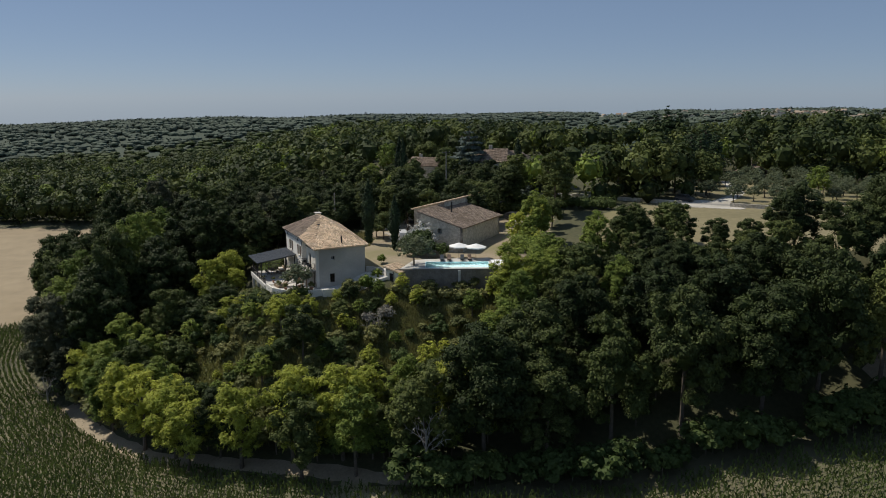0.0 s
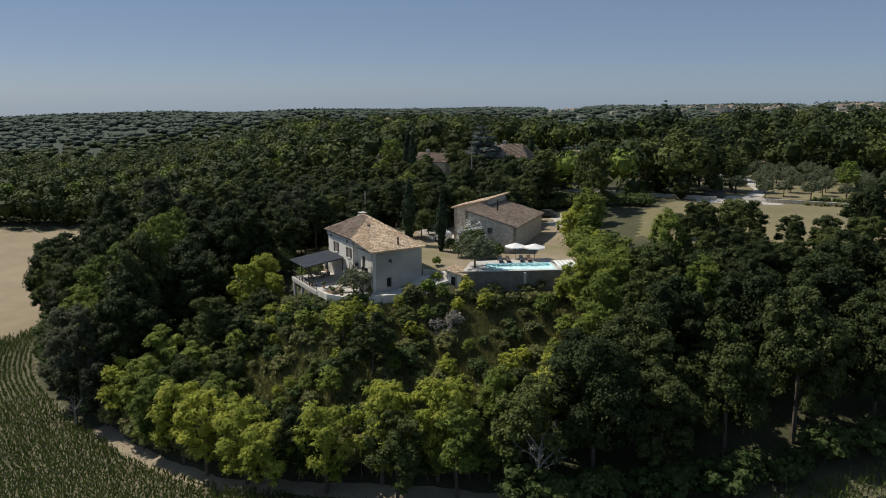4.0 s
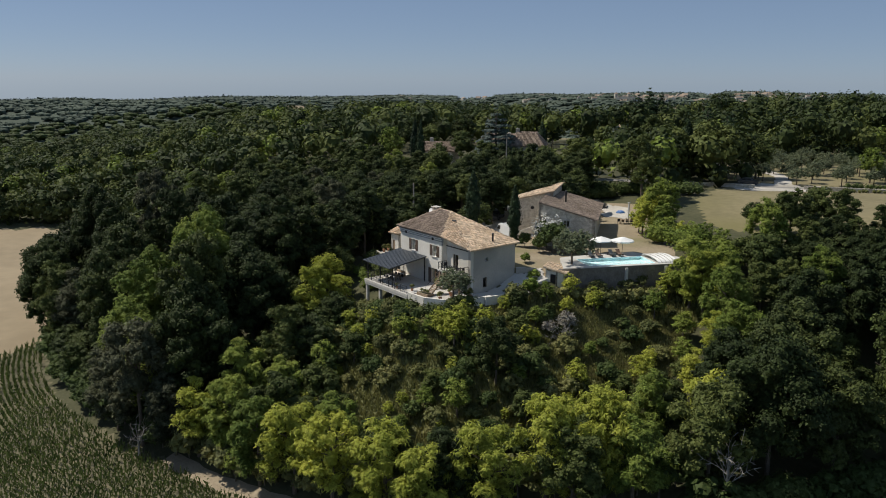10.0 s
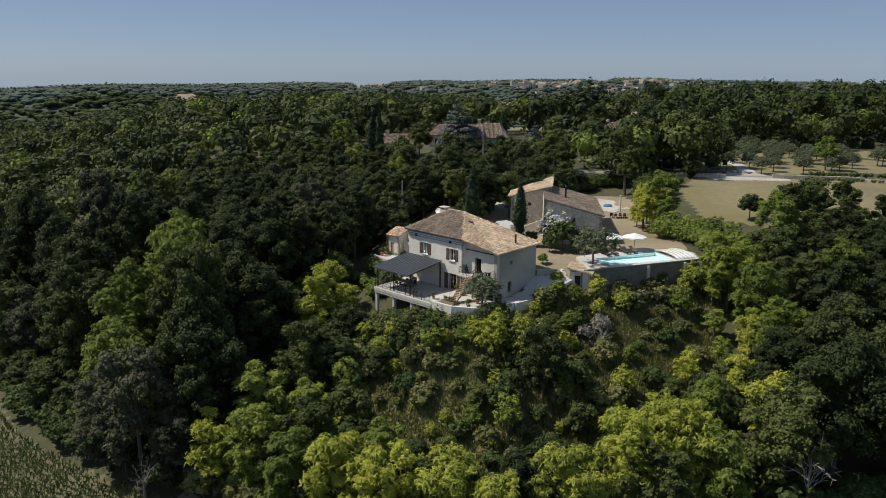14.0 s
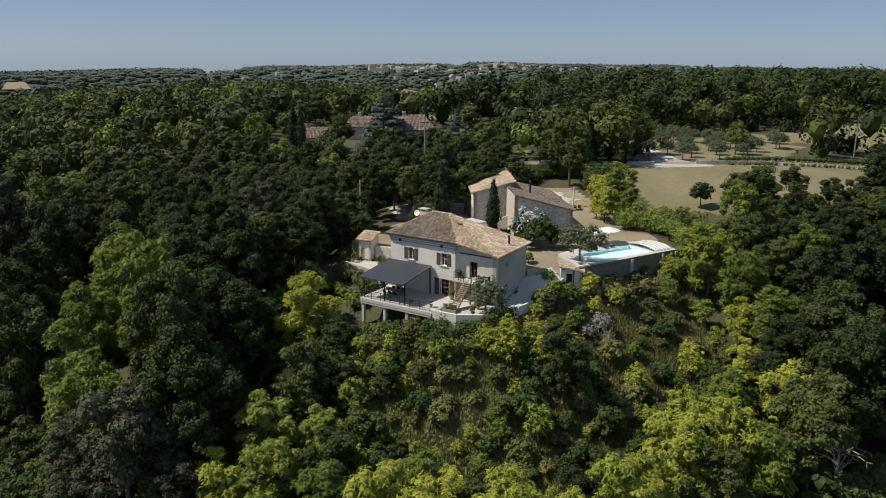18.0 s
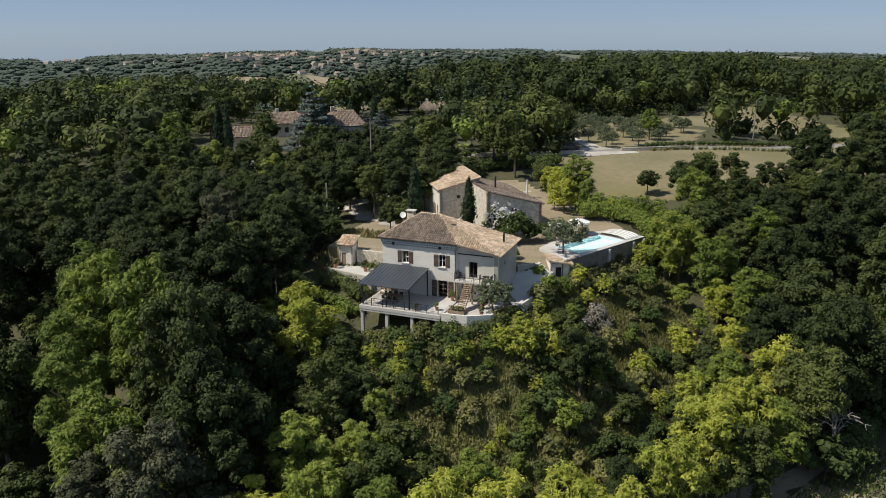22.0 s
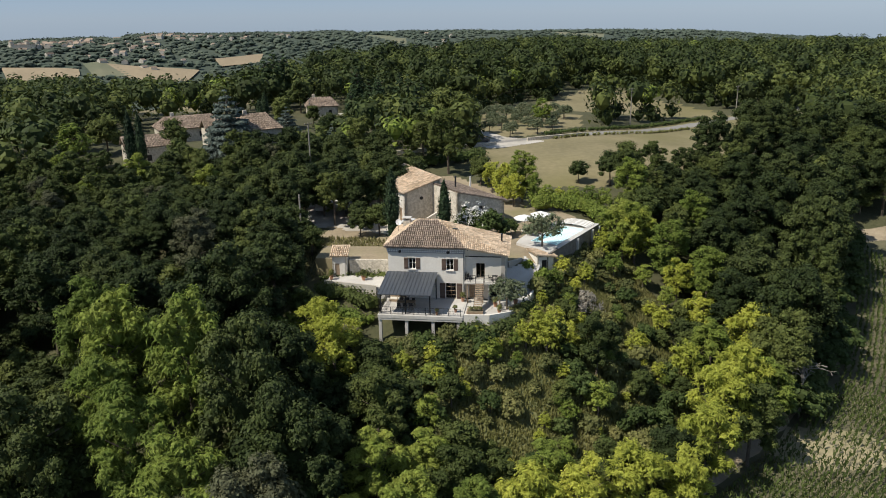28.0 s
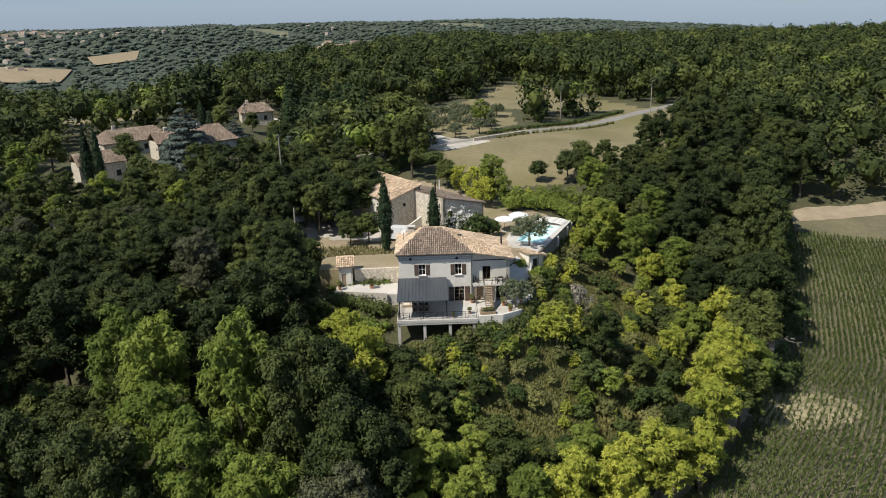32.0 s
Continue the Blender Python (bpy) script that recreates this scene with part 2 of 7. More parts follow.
def boxes(*items, bevel=0.0):
    bm = bmesh.new()
    for it in items:
        box(bm, *it, bevel=bevel)
    return bm


def rod(bm, a, b, r0, r1=None, seg=8):
    a, b = Vector(a), Vector(b)
    d = b - a
    m = Matrix.Translation((a + b) / 2) @ d.to_track_quat('Z', 'Y').to_matrix().to_4x4()
    bmesh.ops.create_cone(bm, cap_ends=True, segments=seg, radius1=r0, radius2=r0 if r1 is None else r1, depth=d.length, matrix=m)
    return bm


def prism(bm, outline, z0, z1):
    """Upright prism over a plan outline; z1 may be a function of x, y."""
    top = z1 if callable(z1) else (lambda x, y: z1)
    bot = z0 if callable(z0) else (lambda x, y: z0)
    lo = [bm.verts.new((x, y, bot(x, y))) for x, y in outline]
    hi = [bm.verts.new((x, y, top(x, y))) for x, y in outline]
    n = len(outline)
    for i in range(n):
        j = (i + 1) % n
        bm.faces.new((lo[i], lo[j], hi[j], hi[i]))
    bm.faces.new(hi)
    bm.faces.new(lo[::-1])
    bmesh.ops.recalc_face_normals(bm, faces=bm.faces[:])
    return bm


# ---- terrain ----
def poly_distance(px, py, poly):
    """Distance to a closed plan outline, 0 inside."""
    n = len(poly)
    best = np.full(np.shape(px), 1e9)
    inside = np.zeros(np.shape(px), bool)
    for i in range(n):
        (x0, y0), (x1, y1) = poly[i], poly[(i + 1) % n]
        dx, dy = x1 - x0, y1 - y0
        t = np.clip(((px - x0) * dx + (py - y0) * dy) / (dx * dx + dy * dy), 0, 1)
        best = np.minimum(best, np.hypot(px - x0 - t * dx, py - y0 - t * dy))
        crosses = ((y0 > py) != (y1 > py)) & (px < (x1 - x0) * (py - y0) / (dy if dy else 1e-9) + x0)
        inside ^= crosses
    return np.where(inside, 0.0, best)


PLATEAU = [(-300, 60), (-120, 20), (-60, 10), (-30, 6), (-12, 2), (-1, 1), (10.5, 0.5), (12.5, -3), (17.5, -2), (19.0, 6), (18.5, 15), (22, 27), (30, 38), (44, 54), (56, 70), (75, 100), (110, 120), (200, 140), (420, 160), (420, 600), (-400, 600)]
HIGHLAND = [(-420, -200), (-380, 120), (-200, 140), (-95, 120), (-80, 150), (-50, 190), (-40, 340), (60, 420), (330, 420), (420, 100), (420, -200)]
FIELD = [(-600, -190), (-230, -95), (-185, -50), (-165, -3), (-112, -17), (-80, -31), (-62, -37.2), (-50, -41), (-40, -42.6), (-30, -43.6), (-20, -43.0), (-8, -40), (0, -37), (12, -33.8), (28, -27.8), (38, -19.8), (46, -10), (54, 0), (60.3, 11.5), (66.6, 26), (73.0, 43), (79, 62), (130, 62), (220, 70), (600, 90), (600, -600), (-600, -600)]


def smooth(t):
    t = np.clip(t, 0, 1)
    return t * t * (3 - 2 * t)


def lump(x, y, s, seed):
    return (np.sin(x / s + seed) * np.cos(y / s * 1.13 + seed * 2.1) + 0.5 * np.sin(x / s * 2.3 + y / s * 1.7 + seed)) / 1.5


def height(x, y):
    """Ground height at plan points (arrays)."""
    x, y = np.asarray(x, float), np.asarray(y, float)
    near = smooth((y - 3) / 11) * smooth((x + 20) / 12 + smooth((y - 3) / 20))
    top = 2.8 * near + 0.9 * smooth((y - 24) / 12) + 3.8 * smooth((y - 38) / 32) - 2.6 * smooth((x - 25) / 40) * smooth((y - 60) / 60)
    top = top + 4.0 * smooth((-28 - x) / 24) * smooth((y - 18) / 32)  # the far farm's rise
    top = top + 3.0 * smooth((y - 150) / 140) - 2.0 * smooth((-8 - x) / 20) * (1 - smooth((y - 8) / 20))
    top = top - 21.0 * smooth((np.hypot(x, y - 60) - 125) / 250) * smooth((-10 - x) / 110)
    low = -19.0 + 2.6 * smooth((x - 12) / 32) + (0.06 * np.clip(y + 14, 0, 34) + 0.185 * np.clip(y - 20, 0, 56)) * smooth((x - 25) / 20) + 2.0 * smooth((-120 - x) / 80)
    a, b = poly_distance(x, y, PLATEAU), poly_distance(x, y, FIELD)
    s = a / np.maximum(a + b, 1e-6)
    s = s ** 0.85
    s = 0.55 * s + 0.45 * smooth(s)
    z = top * (1 - s) + low * s + 0.25 * lump(x, y, 7.0, 1.3) * np.minimum(1, np.minimum(a, 6) / 6)
    # dug out for the pool
    c, n = math.cos(math.radians(65)), math.sin(math.radians(65))
    pa, pb = (x - 21.5) * c + (y - 12.5) * n, -(x - 21.5) * n + (y - 12.5) * c
    dig = smooth(pa / 1.5 - 1.6) * smooth((18.5 - pa) / 1.2) * smooth((pb + 1.0) / 0.9) * smooth((6.6 - pb) / 1.2)
    z = z - np.maximum(z - 1.2, 0) * dig
    r = np.hypot(x, y - 60)
    far = smooth(poly_distance(x, y, HIGHLAND) / 420)
    az = np.degrees(np.arctan2(y - 60, x)) % 360
    crest = np.interp(az, RIDGE_AZ, RIDGE_R)
    ridge = np.interp(az, RIDGE_AZ, RIDGE_Z) - 9 + 2.5 * lump(x, y, 90, 2.0)
    out = smooth((r / crest - 0.6) / 0.38)
    rim = (-56 + 7 * lump(x, y, 420, 2.0) + 4 * lump(x, y, 190, 4.0)) * (1 - out) + ridge * out - 0.06 * np.maximum(r - 1.03 * crest, 0)
    rim = rim + 52 * np.exp(-((x + 80) ** 2 + (y - 790) ** 2) / 170 ** 2)
    return z * (1 - far) + rim * far


# the far ridge: direction from the house in degrees, its distance and the height of its tree tops
RIDGE_AZ = [0, 50, 58, 66, 72, 80, 88, 97, 107, 116, 125, 133, 140, 150, 162, 170, 177, 185, 200, 360]
RIDGE_R = [2000, 2000, 2000, 2000, 2000, 2000, 1950, 1760, 1520, 1390, 1240, 1220, 1300, 1250, 1030, 1100, 1200, 1300, 1300, 2000]
RIDGE_Z = [-80, -70, -55, -38, -24, -8, -4, 2, 9, 13, 13, 8, 4, 2, 5, 0, -2, -8, -20, -80]


def h1(x, y):
    return float(height(np.array([x]), np.array([y]))[0])


LAWN = [(-1, 9.5), (14, 9.5), (20, 11), (28, 27), (24, 36), (14, 46), (2, 55), (-6, 52), (-16, 30), (-14, 14)]
MEADOW = [(9, 62), (20, 50), (31, 50), (46, 58), (62, 78), (80, 106), (106, 142), (96, 168), (64, 150), (40, 116), (16, 94), (4, 80)]
MEADOW_FAR = [(-2, 142), (24, 146), (50, 150), (78, 158), (62, 190), (44, 225), (36, 215), (24, 176)]
ORCHARD = [(-26, 118), (-4, 92), (12, 92), (30, 116), (30, 140), (0, 142), (-20, 140)]
STUBBLE = [(-60, -38), (-54, -47), (-52, -60), (-62, -150), (-320, -150), (-210, -85), (-185, -50), (-165, -3), (-112, -18), (-80, -31)]
SLOPE = [(10, -18), (22, -22), (36, -14), (42, 0), (38, 16), (35, 30), (31, 36), (29, 31), (22.8, 12), (20, 6), (19.5, -2), (12, -7), (2, -9)]


GRASSY = [(24.8, 11.6), (27.4, 8), (28.6, 3.4), (32.5, 5), (36.4, 8), (39.6, 14), (39, 19), (36, 21.5), (32.9, 22), (28.2, 16)]
FARM_FIELD = [(-110, 132), (-86, 138), (-76, 172), (-96, 214), (-114, 180)]
FAR_FIELDS = [[(-605, 735), (-554, 798), (-580, 845), (-662, 808)], [(-500, 825), (-446, 862), (-468, 955), (-572, 895)], [(-457, 997), (-428, 1075), (-446, 1150), (-487, 1048)],
              [(-540, 808), (-512, 846), (-572, 915), (-594, 875)], [(-880, 413), (-891, 454), (-940, 478), (-929, 448)], [(-118, 745), (-78, 752), (-84, 792), (-126, 780)], [(141, 1456), (270, 1427), (270, 1496), (169, 1513)]]


def make_ground():
    # fine square sheet in the middle, polar rings to the horizon
    ang = np.linspace(0, 2 * np.pi, 433)[:-1]
    rings = np.concatenate([np.arange(0.0, 120, 1.2)[1:], np.geomspace(121, 4700, 110)])
    cx, cy = 10.0, 20.0
    X = cx + rings[:, None] * np.cos(ang)[None, :]
    Y = cy + rings[:, None] * np.sin(ang)[None, :]
    Z = height(X, Y)
    verts = np.stack([X, Y, Z], -1).reshape(-1, 3)
    na, nr = len(ang), len(rings)
    i = np.arange(nr - 1)[:, None] * na
    j = np.arange(na)[None, :]
    k = (j + 1) % na
    quads = np.stack([i + j, i + na + j, i + na + k, i + k], -1).reshape(-1, 4)
    verts = np.vstack([verts, [[cx, cy, h1(cx, cy)]]])
    me = bpy.data.meshes.new("ground")
    faces = quads.tolist() + [(len(verts) - 1, a, (a + 1) % na) for a in range(na)]
    me.from_pydata(verts.tolist(), [], faces)
    names = ["forest_floor", "slope", "lawn", "meadow", "stubble", "cornsoil", "hazy_ground", "farfield", "dryrows"]
    for nme in names:
        me.materials.append(M[nme])
    c = verts[np.array(quads)].mean(1)
    x, y = c[:, 0], c[:, 1]
    idx = np.zeros(len(quads), int)
    r = np.hypot(x, y - 60)
    for poly, slot in ((SLOPE, 1), (LAWN, 2), (MEADOW, 3), (MEADOW_FAR, 3), (ORCHARD, 3), (FARM_FIELD, 3), (GRASSY, 3)):
        idx[poly_distance(x, y, poly) == 0] = slot
    idx[(poly_distance(x, y, FIELD) == 0)] = 5
    idx[(idx == 5) & ((x - 57) ** 2 / 70 + (y + 5.5) ** 2 / 20 < 1)] = 8
    idx[poly_distance(x, y, STUBBLE) == 0] = 4
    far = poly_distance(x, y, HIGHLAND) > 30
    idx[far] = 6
    patch = lump(x, y, 130, 7.0) + 0.6 * lump(x, y, 61, 3.0)
    idx[far & (patch > 0.95) & (y - 60 > -0.7 * x)] = 7
    me.polygons.foreach_set("material_index", np.concatenate([idx, np.full(na, 2)]).astype(np.int32))
    me.polygons.foreach_set("use_smooth", np.ones(len(faces), bool))
    ob = new("ground", me)
    return tagged(ob, "rolling land with dry grass, fields and wooded slopes", "ground", kind="structure")


ground = make_ground()


def strip(name, pts, width, mat, label, category, lift=0.05, step=1.5, widths=None):
    """A road or path that follows the ground."""
    P = [Vector((x, y, 0)) for x, y in pts]
    line = []
    for a, b in zip(P, P[1:]):
        n = max(1, int((b - a).length / step))
        line += [a.lerp(b, i / n) for i in range(n)]
    line.append(P[-1])
    for _ in range(4):
        line = [line[0]] + [(line[i - 1] + line[i] * 2 + line[i + 1]) / 4 for i in range(1, len(line) - 1)] + [line[-1]]
    bm = bmesh.new()
    prev = None
    for i, p in enumerate(line):
        d = (line[min(i + 1, len(line) - 1)] - line[max(i - 1, 0)]).normalized()
        nrm = Vector((-d.y, d.x, 0))
        w = width * (0.5 + 0.06 * math.sin(i * 0.7) + 0.04 * math.sin(i * 2.1))
        row = []
        for k in (-1.0, -0.5, 0.0, 0.5, 1.0):
            q = p + nrm * w * k
            row.append(bm.verts.new((q.x, q.y, h1(q.x, q.y) + lift - (0.04 if abs(k) == 1 else 0))))
        if prev:
            for a in range(4):
                bm.faces.new((prev[a], prev[a + 1], row[a + 1], row[a]))
        prev = row
    bmesh.ops.recalc_face_normals(bm, faces=bm.faces[:])
    if sum(f.normal.z for f in bm.faces) < 0:
        bmesh.ops.reverse_faces(bm, faces=bm.faces[:])
    ob = single(name, bm, mat, label, category, kind="structure")
    return ob


# ---- trees ----
def leaf_cloud(rng, clumps, per, size, droop=0.25, flat=0.0, bunch=1):
    """Triangular leaves on the outside of clumps (centre, radius, squash)."""
    V, F = [], []
    for c, r, sq in clumps:
        n = max(8, int(per * r * r))
        d = rng.normal(size=(n, 3))
        d /= np.linalg.norm(d, axis=1)[:, None]
        d[:, 2] = np.where(d[:, 2] < -0.35, -d[:, 2], d[:, 2])
        rr = r * (0.72 + 0.40 * rng.random(n)) * (1 + 0.18 * np.sin(d[:, 0] * 5 + d[:, 1] * 4 + c[0]))
        p = np.asarray(c) + d * rr[:, None] * np.array([1, 1, sq])
        if bunch > 1:
            n = max(1, n // bunch) * bunch
            p, d = np.repeat(p[:n // bunch], bunch, 0), np.repeat(d[:n // bunch], bunch, 0)
        nrm = d * 0.8 + rng.normal(size=(n, 3)) * 0.34 + np.array([0, 0, 0.35 + flat])
        nrm /= np.linalg.norm(nrm, axis=1)[:, None]
        a = np.cross(nrm, rng.normal(size=(n, 3)))
        a /= np.linalg.norm(a, axis=1)[:, None]
        b = np.cross(nrm, a)
        s = size * (0.6 + 0.8 * rng.random(n))[:, None]
        base = len(V) * 0 + sum(len(v) for v in V)
        w, ln = (0.6, 1.0) if bunch == 1 else (0.3, 1.7)
        V.append(np.stack([p - a * s * w, p + a * s * w - b * s * 0.1, p + b * s * ln - np.array([0, 0, droop]) * s], 1).reshape(-1, 3))
        F.append((base + np.arange(n * 3)).reshape(-1, 3))
    return np.vstack(V), np.vstack(F)


def cores(clumps, shrink=0.72):
    bm = bmesh.new()
    for c, r, sq in clumps:
        bmesh.ops.create_icosphere(bm, subdivisions=1, radius=r * shrink, matrix=Matrix.LocRotScale(c, None, (1, 1, sq)))
    vs = np.array([v.co[:] for v in bm.verts])
    fs = np.array([[v.index for v in f.verts] for f in bm.faces])
    bm.free()
    return vs, fs


def crown_mesh(name, rng, clumps, per, size, mat, shrink=0.72, droop=0.25, flat=0.0, bunch=1):
    v, f = leaf_cloud(rng, clumps, per, size, droop, flat, bunch)
    if shrink:
        cv, cf = cores(clumps, shrink)
        f = np.vstack([f, cf + len(v)])
        v = np.vstack([v, cv])
    me = bpy.data.meshes.new(name)
    me.from_pydata(v.tolist(), [], f.tolist())
    me.materials.append(M[mat])
    return me


def trunk_mesh(rng, h, r, limbs, reach, mat="bark", lean=0.0):
    bm = bmesh.new()
    top = Vector((lean, lean * 0.4, h))
    mid = top * 0.5 + Vector((rng.normal() * 0.15, rng.normal() * 0.15, 0))
    rod(bm, (0, 0, -0.6), mid, r, r * 0.75, 7)
    rod(bm, mid, top, r * 0.75, r * 0.3, 7)
    for i in range(limbs):
        a = 2 * math.pi * (i + rng.random() * 0.6) / limbs
        s = mid.lerp(top, rng.random() * 0.8)
        e = s + Vector((math.cos(a) * reach, math.sin(a) * reach, reach * (0.5 + rng.random() * 0.5)))
        k = s.lerp(e, 0.5) + Vector((0, 0, 0.2))
        rod(bm, s, k, r * 0.42, r * 0.3, 4)
        rod(bm, k, e, r * 0.3, r * 0.12, 4)
    return mesh_from("trunk", bm, mat)


def round_clumps(rng, rx, rz, z0, n, rmin, rmax, top=0.0):
    """Clumps over the outside of an uneven crown that stands on z0."""
    out = [((0, 0, z0 + rz), min(rx, rz) * 0.66, 0.9)]
    for i in range(n):
        u = (i + 0.5) / n
        zc = 1 - 1.55 * u
        a = i * 2.39996 + rng.normal() * 0.25
        q = math.sqrt(max(0.0, 1 - zc * zc))
        k = 0.58 + rng.random() * 0.52
        r = rmin + (rmax - rmin) * rng.random() ** 1.3
        out.append(((math.cos(a) * q * (rx - r * 0.6) * k, math.sin(a) * q * (rx - r * 0.6) * k, z0 + rz + zc * (rz - r * 0.5) * k + top * zc), r, 0.8))
    return out


def tree_kind(name, label, category, seed, mat, h, rx, rz, n, rmin, rmax, per, size, droop=0.3, flat=0.0, trunk_r=0.22, shrink=0.72, bark="bark", top=0.0, bunch=1):
    rng = np.random.default_rng(seed)
    z0 = h - 2 * rz
    crown = crown_mesh("crown", rng, round_clumps(rng, rx, rz, max(z0, 0.2), n, rmin, rmax, top), per, size, mat, shrink, droop, flat, bunch)
    trunk = trunk_mesh(rng, h * 0.72, trunk_r, 5, rx * 0.5, bark)
    return dict(name=name, label=label, category=category, crown=crown, trunk=trunk, h=h)


def plant(kind, x, y, s=1.0, rz=0.0, z=None, group="", sz=1.0, label=""):
    ob = thing(kind["name"], x, y, h1(x, y) if z is None else z, rz, label or kind["label"], kind["category"], group)
    ob.scale = (s, s, s * sz)
    for nm in ("trunk", "crown"):
        if kind.get(nm):
            c = new(nm, kind[nm])
            c.parent = ob
    return ob


OAKS = [tree_kind("oak_tree", "dark green oak with a rounded clumpy crown", "tree", 10 + i, "oak", 10.0, 4.0 + 0.3 * (i % 2), 4.5, 38, 0.75, 1.55, 52, 0.29) for i in range(5)]
GREENS = [tree_kind("deciduous_tree", "mid-green broadleaf tree with an uneven crown", "tree", 30 + i, "green", 9.0, 3.3, 4.2, 30, 0.8, 1.5, 58, 0.31) for i in range(3)]
LIMES = [tree_kind("robinia_tree", "fresh light green feathery tree at the wood's edge", "tree", 50 + i, "lime", 9.0, 3.1, 4.2, 36, 0.6, 1.25, 84, 0.28, 0.5, 0.4, shrink=0.55, bunch=4) for i in range(3)]
YELLOWS = [tree_kind("yellow_robinia", "bright yellow-green robinia with tufted sprays", "tree", 70 + i, "yellow", 8.0, 2.8, 3.8, 46, 0.45, 1.0, 104, 0.27, 0.5, 0.4, shrink=0.5, top=0.5, bunch=5) for i in range(4)]
BUSHES = [tree_kind("bush", "dense dark green bush on the slope", "bush", 190 + i, "hedge", 2.6, 1.7, 1.25, 14, 0.5, 0.85, 85, 0.22, trunk_r=0.06) for i in range(3)]
SHRUBS = [tree_kind("shrub", "low scrubby bush on the dry slope", "bush", 90 + i, "scrub", 2.4, 1.5, 1.15, 12, 0.45, 0.8, 90, 0.22, trunk_r=0.06) for i in range(3)]


def lobed_clumps(rng, h, rx, base, lobes, m, rmin, rmax):
    """A crown of rounded lobes round the stem, each lobe a handful of leaf clumps on its outer side."""
    mid, rz = h * (1 + base) / 2, h * (1 - base) / 2
    out = [((0, 0, mid), rx * 0.5, 1.15), ((0, 0, mid + rz * 0.42), rx * 0.4, 1.0)]
    for i in range(lobes):
        zc = 1 - 1.75 * (i + 0.5) / lobes
        a = i * 2.39996 + rng.normal() * 0.35
        q = math.sqrt(max(0.0, 1 - zc * zc)) * (1.0 if zc > -0.2 else 0.9)
        R = rx * (0.30 + 0.16 * rng.random())
        k = 0.82 + 0.3 * rng.random()
        c = np.array([math.cos(a) * q * (rx - R) * k, math.sin(a) * q * (rx - R) * k, mid + zc * (rz - R * 0.8) * min(k, 1.0)])
        way = np.array([math.cos(a) * q, math.sin(a) * q, zc * 0.7 + 0.35])
        out.append((tuple(c), R * 0.62, 0.9))
        for _ in range(m):
            d = rng.normal(size=3)
            d = d / np.linalg.norm(d) + 0.75 * way
            d /= np.linalg.norm(d)
            p = c + d * R * (0.62 + 0.34 * rng.random())
            out.append(((p[0], p[1], max(p[2], 0.5)), R * (rmin + (rmax - rmin) * rng.random()), 0.8))
    return out


def tall_kind(name, label, seed, mat, h, rx, base, lobes, m, per, size, droop=0.3, flat=0.0, shrink=0.7, bunch=1, rmin=0.32, rmax=0.52):
    rng = np.random.default_rng(seed)
    crown = crown_mesh("crown", rng, lobed_clumps(rng, h, rx, base, lobes, m, rmin, rmax), per, size, mat, shrink, droop, flat, bunch)
    return dict(name=name, label=label, category="tree", crown=crown, trunk=trunk_mesh(rng, h * 0.74, 0.3, 5, rx * 0.5), h=h)


TALL_OAKS = [tall_kind("oak_tree", "tall dark green oak with a broad lobed crown", 110 + i, "oak", 16.0, 5.2 + 0.5 * (i % 3), 0.12, 13, 10, 100, 0.24) for i in range(5)]
TALL_GREENS = [tall_kind("deciduous_tree", "tall mid-green broadleaf tree with an uneven crown", 120 + i, "green", 15.0, 4.6 + 0.4 * (i % 2), 0.12, 12, 10, 112, 0.24) for i in range(3)]
TALL_LIMES = [tall_kind("robinia_tree", "tall fresh green feathery tree in the wood", 130 + i, "lime", 16.0, 4.5, 0.06, 14, 10, 150, 0.23, 0.5, 0.4, 0.58, 4) for i in range(3)]
TALL_YELLOWS = [tall_kind("yellow_robinia", "bright yellow-green robinia with tufted sprays", 140 + i, "yellow", 11.0, 3.5 + 0.3 * (i % 2), 0.06, 12, 11, 170, 0.21, 0.5, 0.4, 0.52, 4) for i in range(4)]
DULLS = [tall_kind("downy_oak", "dull grey-green oak at the rim of the wood", 150 + i, "dull", 17.0, 5.0, 0.04, 14, 11, 116, 0.22, shrink=0.6) for i in range(2)]


def inside(p, poly):
    return float(poly_distance(np.array([p[0]]), np.array([p[1]]), poly)[0]) == 0.0


# ---- woods ----
HOUSE_ZONE = [(-13, 12), (-12, -1), (-4, -5), (-1, -9), (12, -10), (20, -8), (24, 4), (30, 12), (33, 24), (31, 36), (22, 50), (8, 62), (-4, 60), (-14, 44), (-28, 42), (-30, 32), (-18, 20)]
FAR_FARM = [(-78, 52), (-66, 38), (-54, 44), (-38, 60), (-32, 78), (-22, 112), (-36, 138), (-56, 136), (-60, 104), (-84, 88)]
OPEN = [HOUSE_ZONE, FAR_FARM, FARM_FIELD, SLOPE, MEADOW, MEADOW_FAR, ORCHARD, STUBBLE, FIELD]
TRACKSIDE = [(-80, -31), (-62, -37.2), (-50, -41), (-40, -42.6), (-30, -43.6), (-20, -43.0), (-8, -40), (0, -37), (12, -33.8), (28, -27.8), (38, -19.8), (46, -10), (54, 0), (60.3, 11.5), (66.6, 26), (73.0, 43), (78, 58)]


def jitter_points(x0, x1, y0, y1, step, seed):
    rng = np.random.default_rng(seed)
    xs, ys = np.meshgrid(np.arange(x0, x1, step), np.arange(y0, y1, step))
    xs = xs + (np.arange(xs.shape[0])[:, None] % 2) * step * 0.5
    p = np.stack([xs.ravel(), ys.ravel()], 1)
    return p + rng.uniform(-0.32, 0.32, p.shape) * step


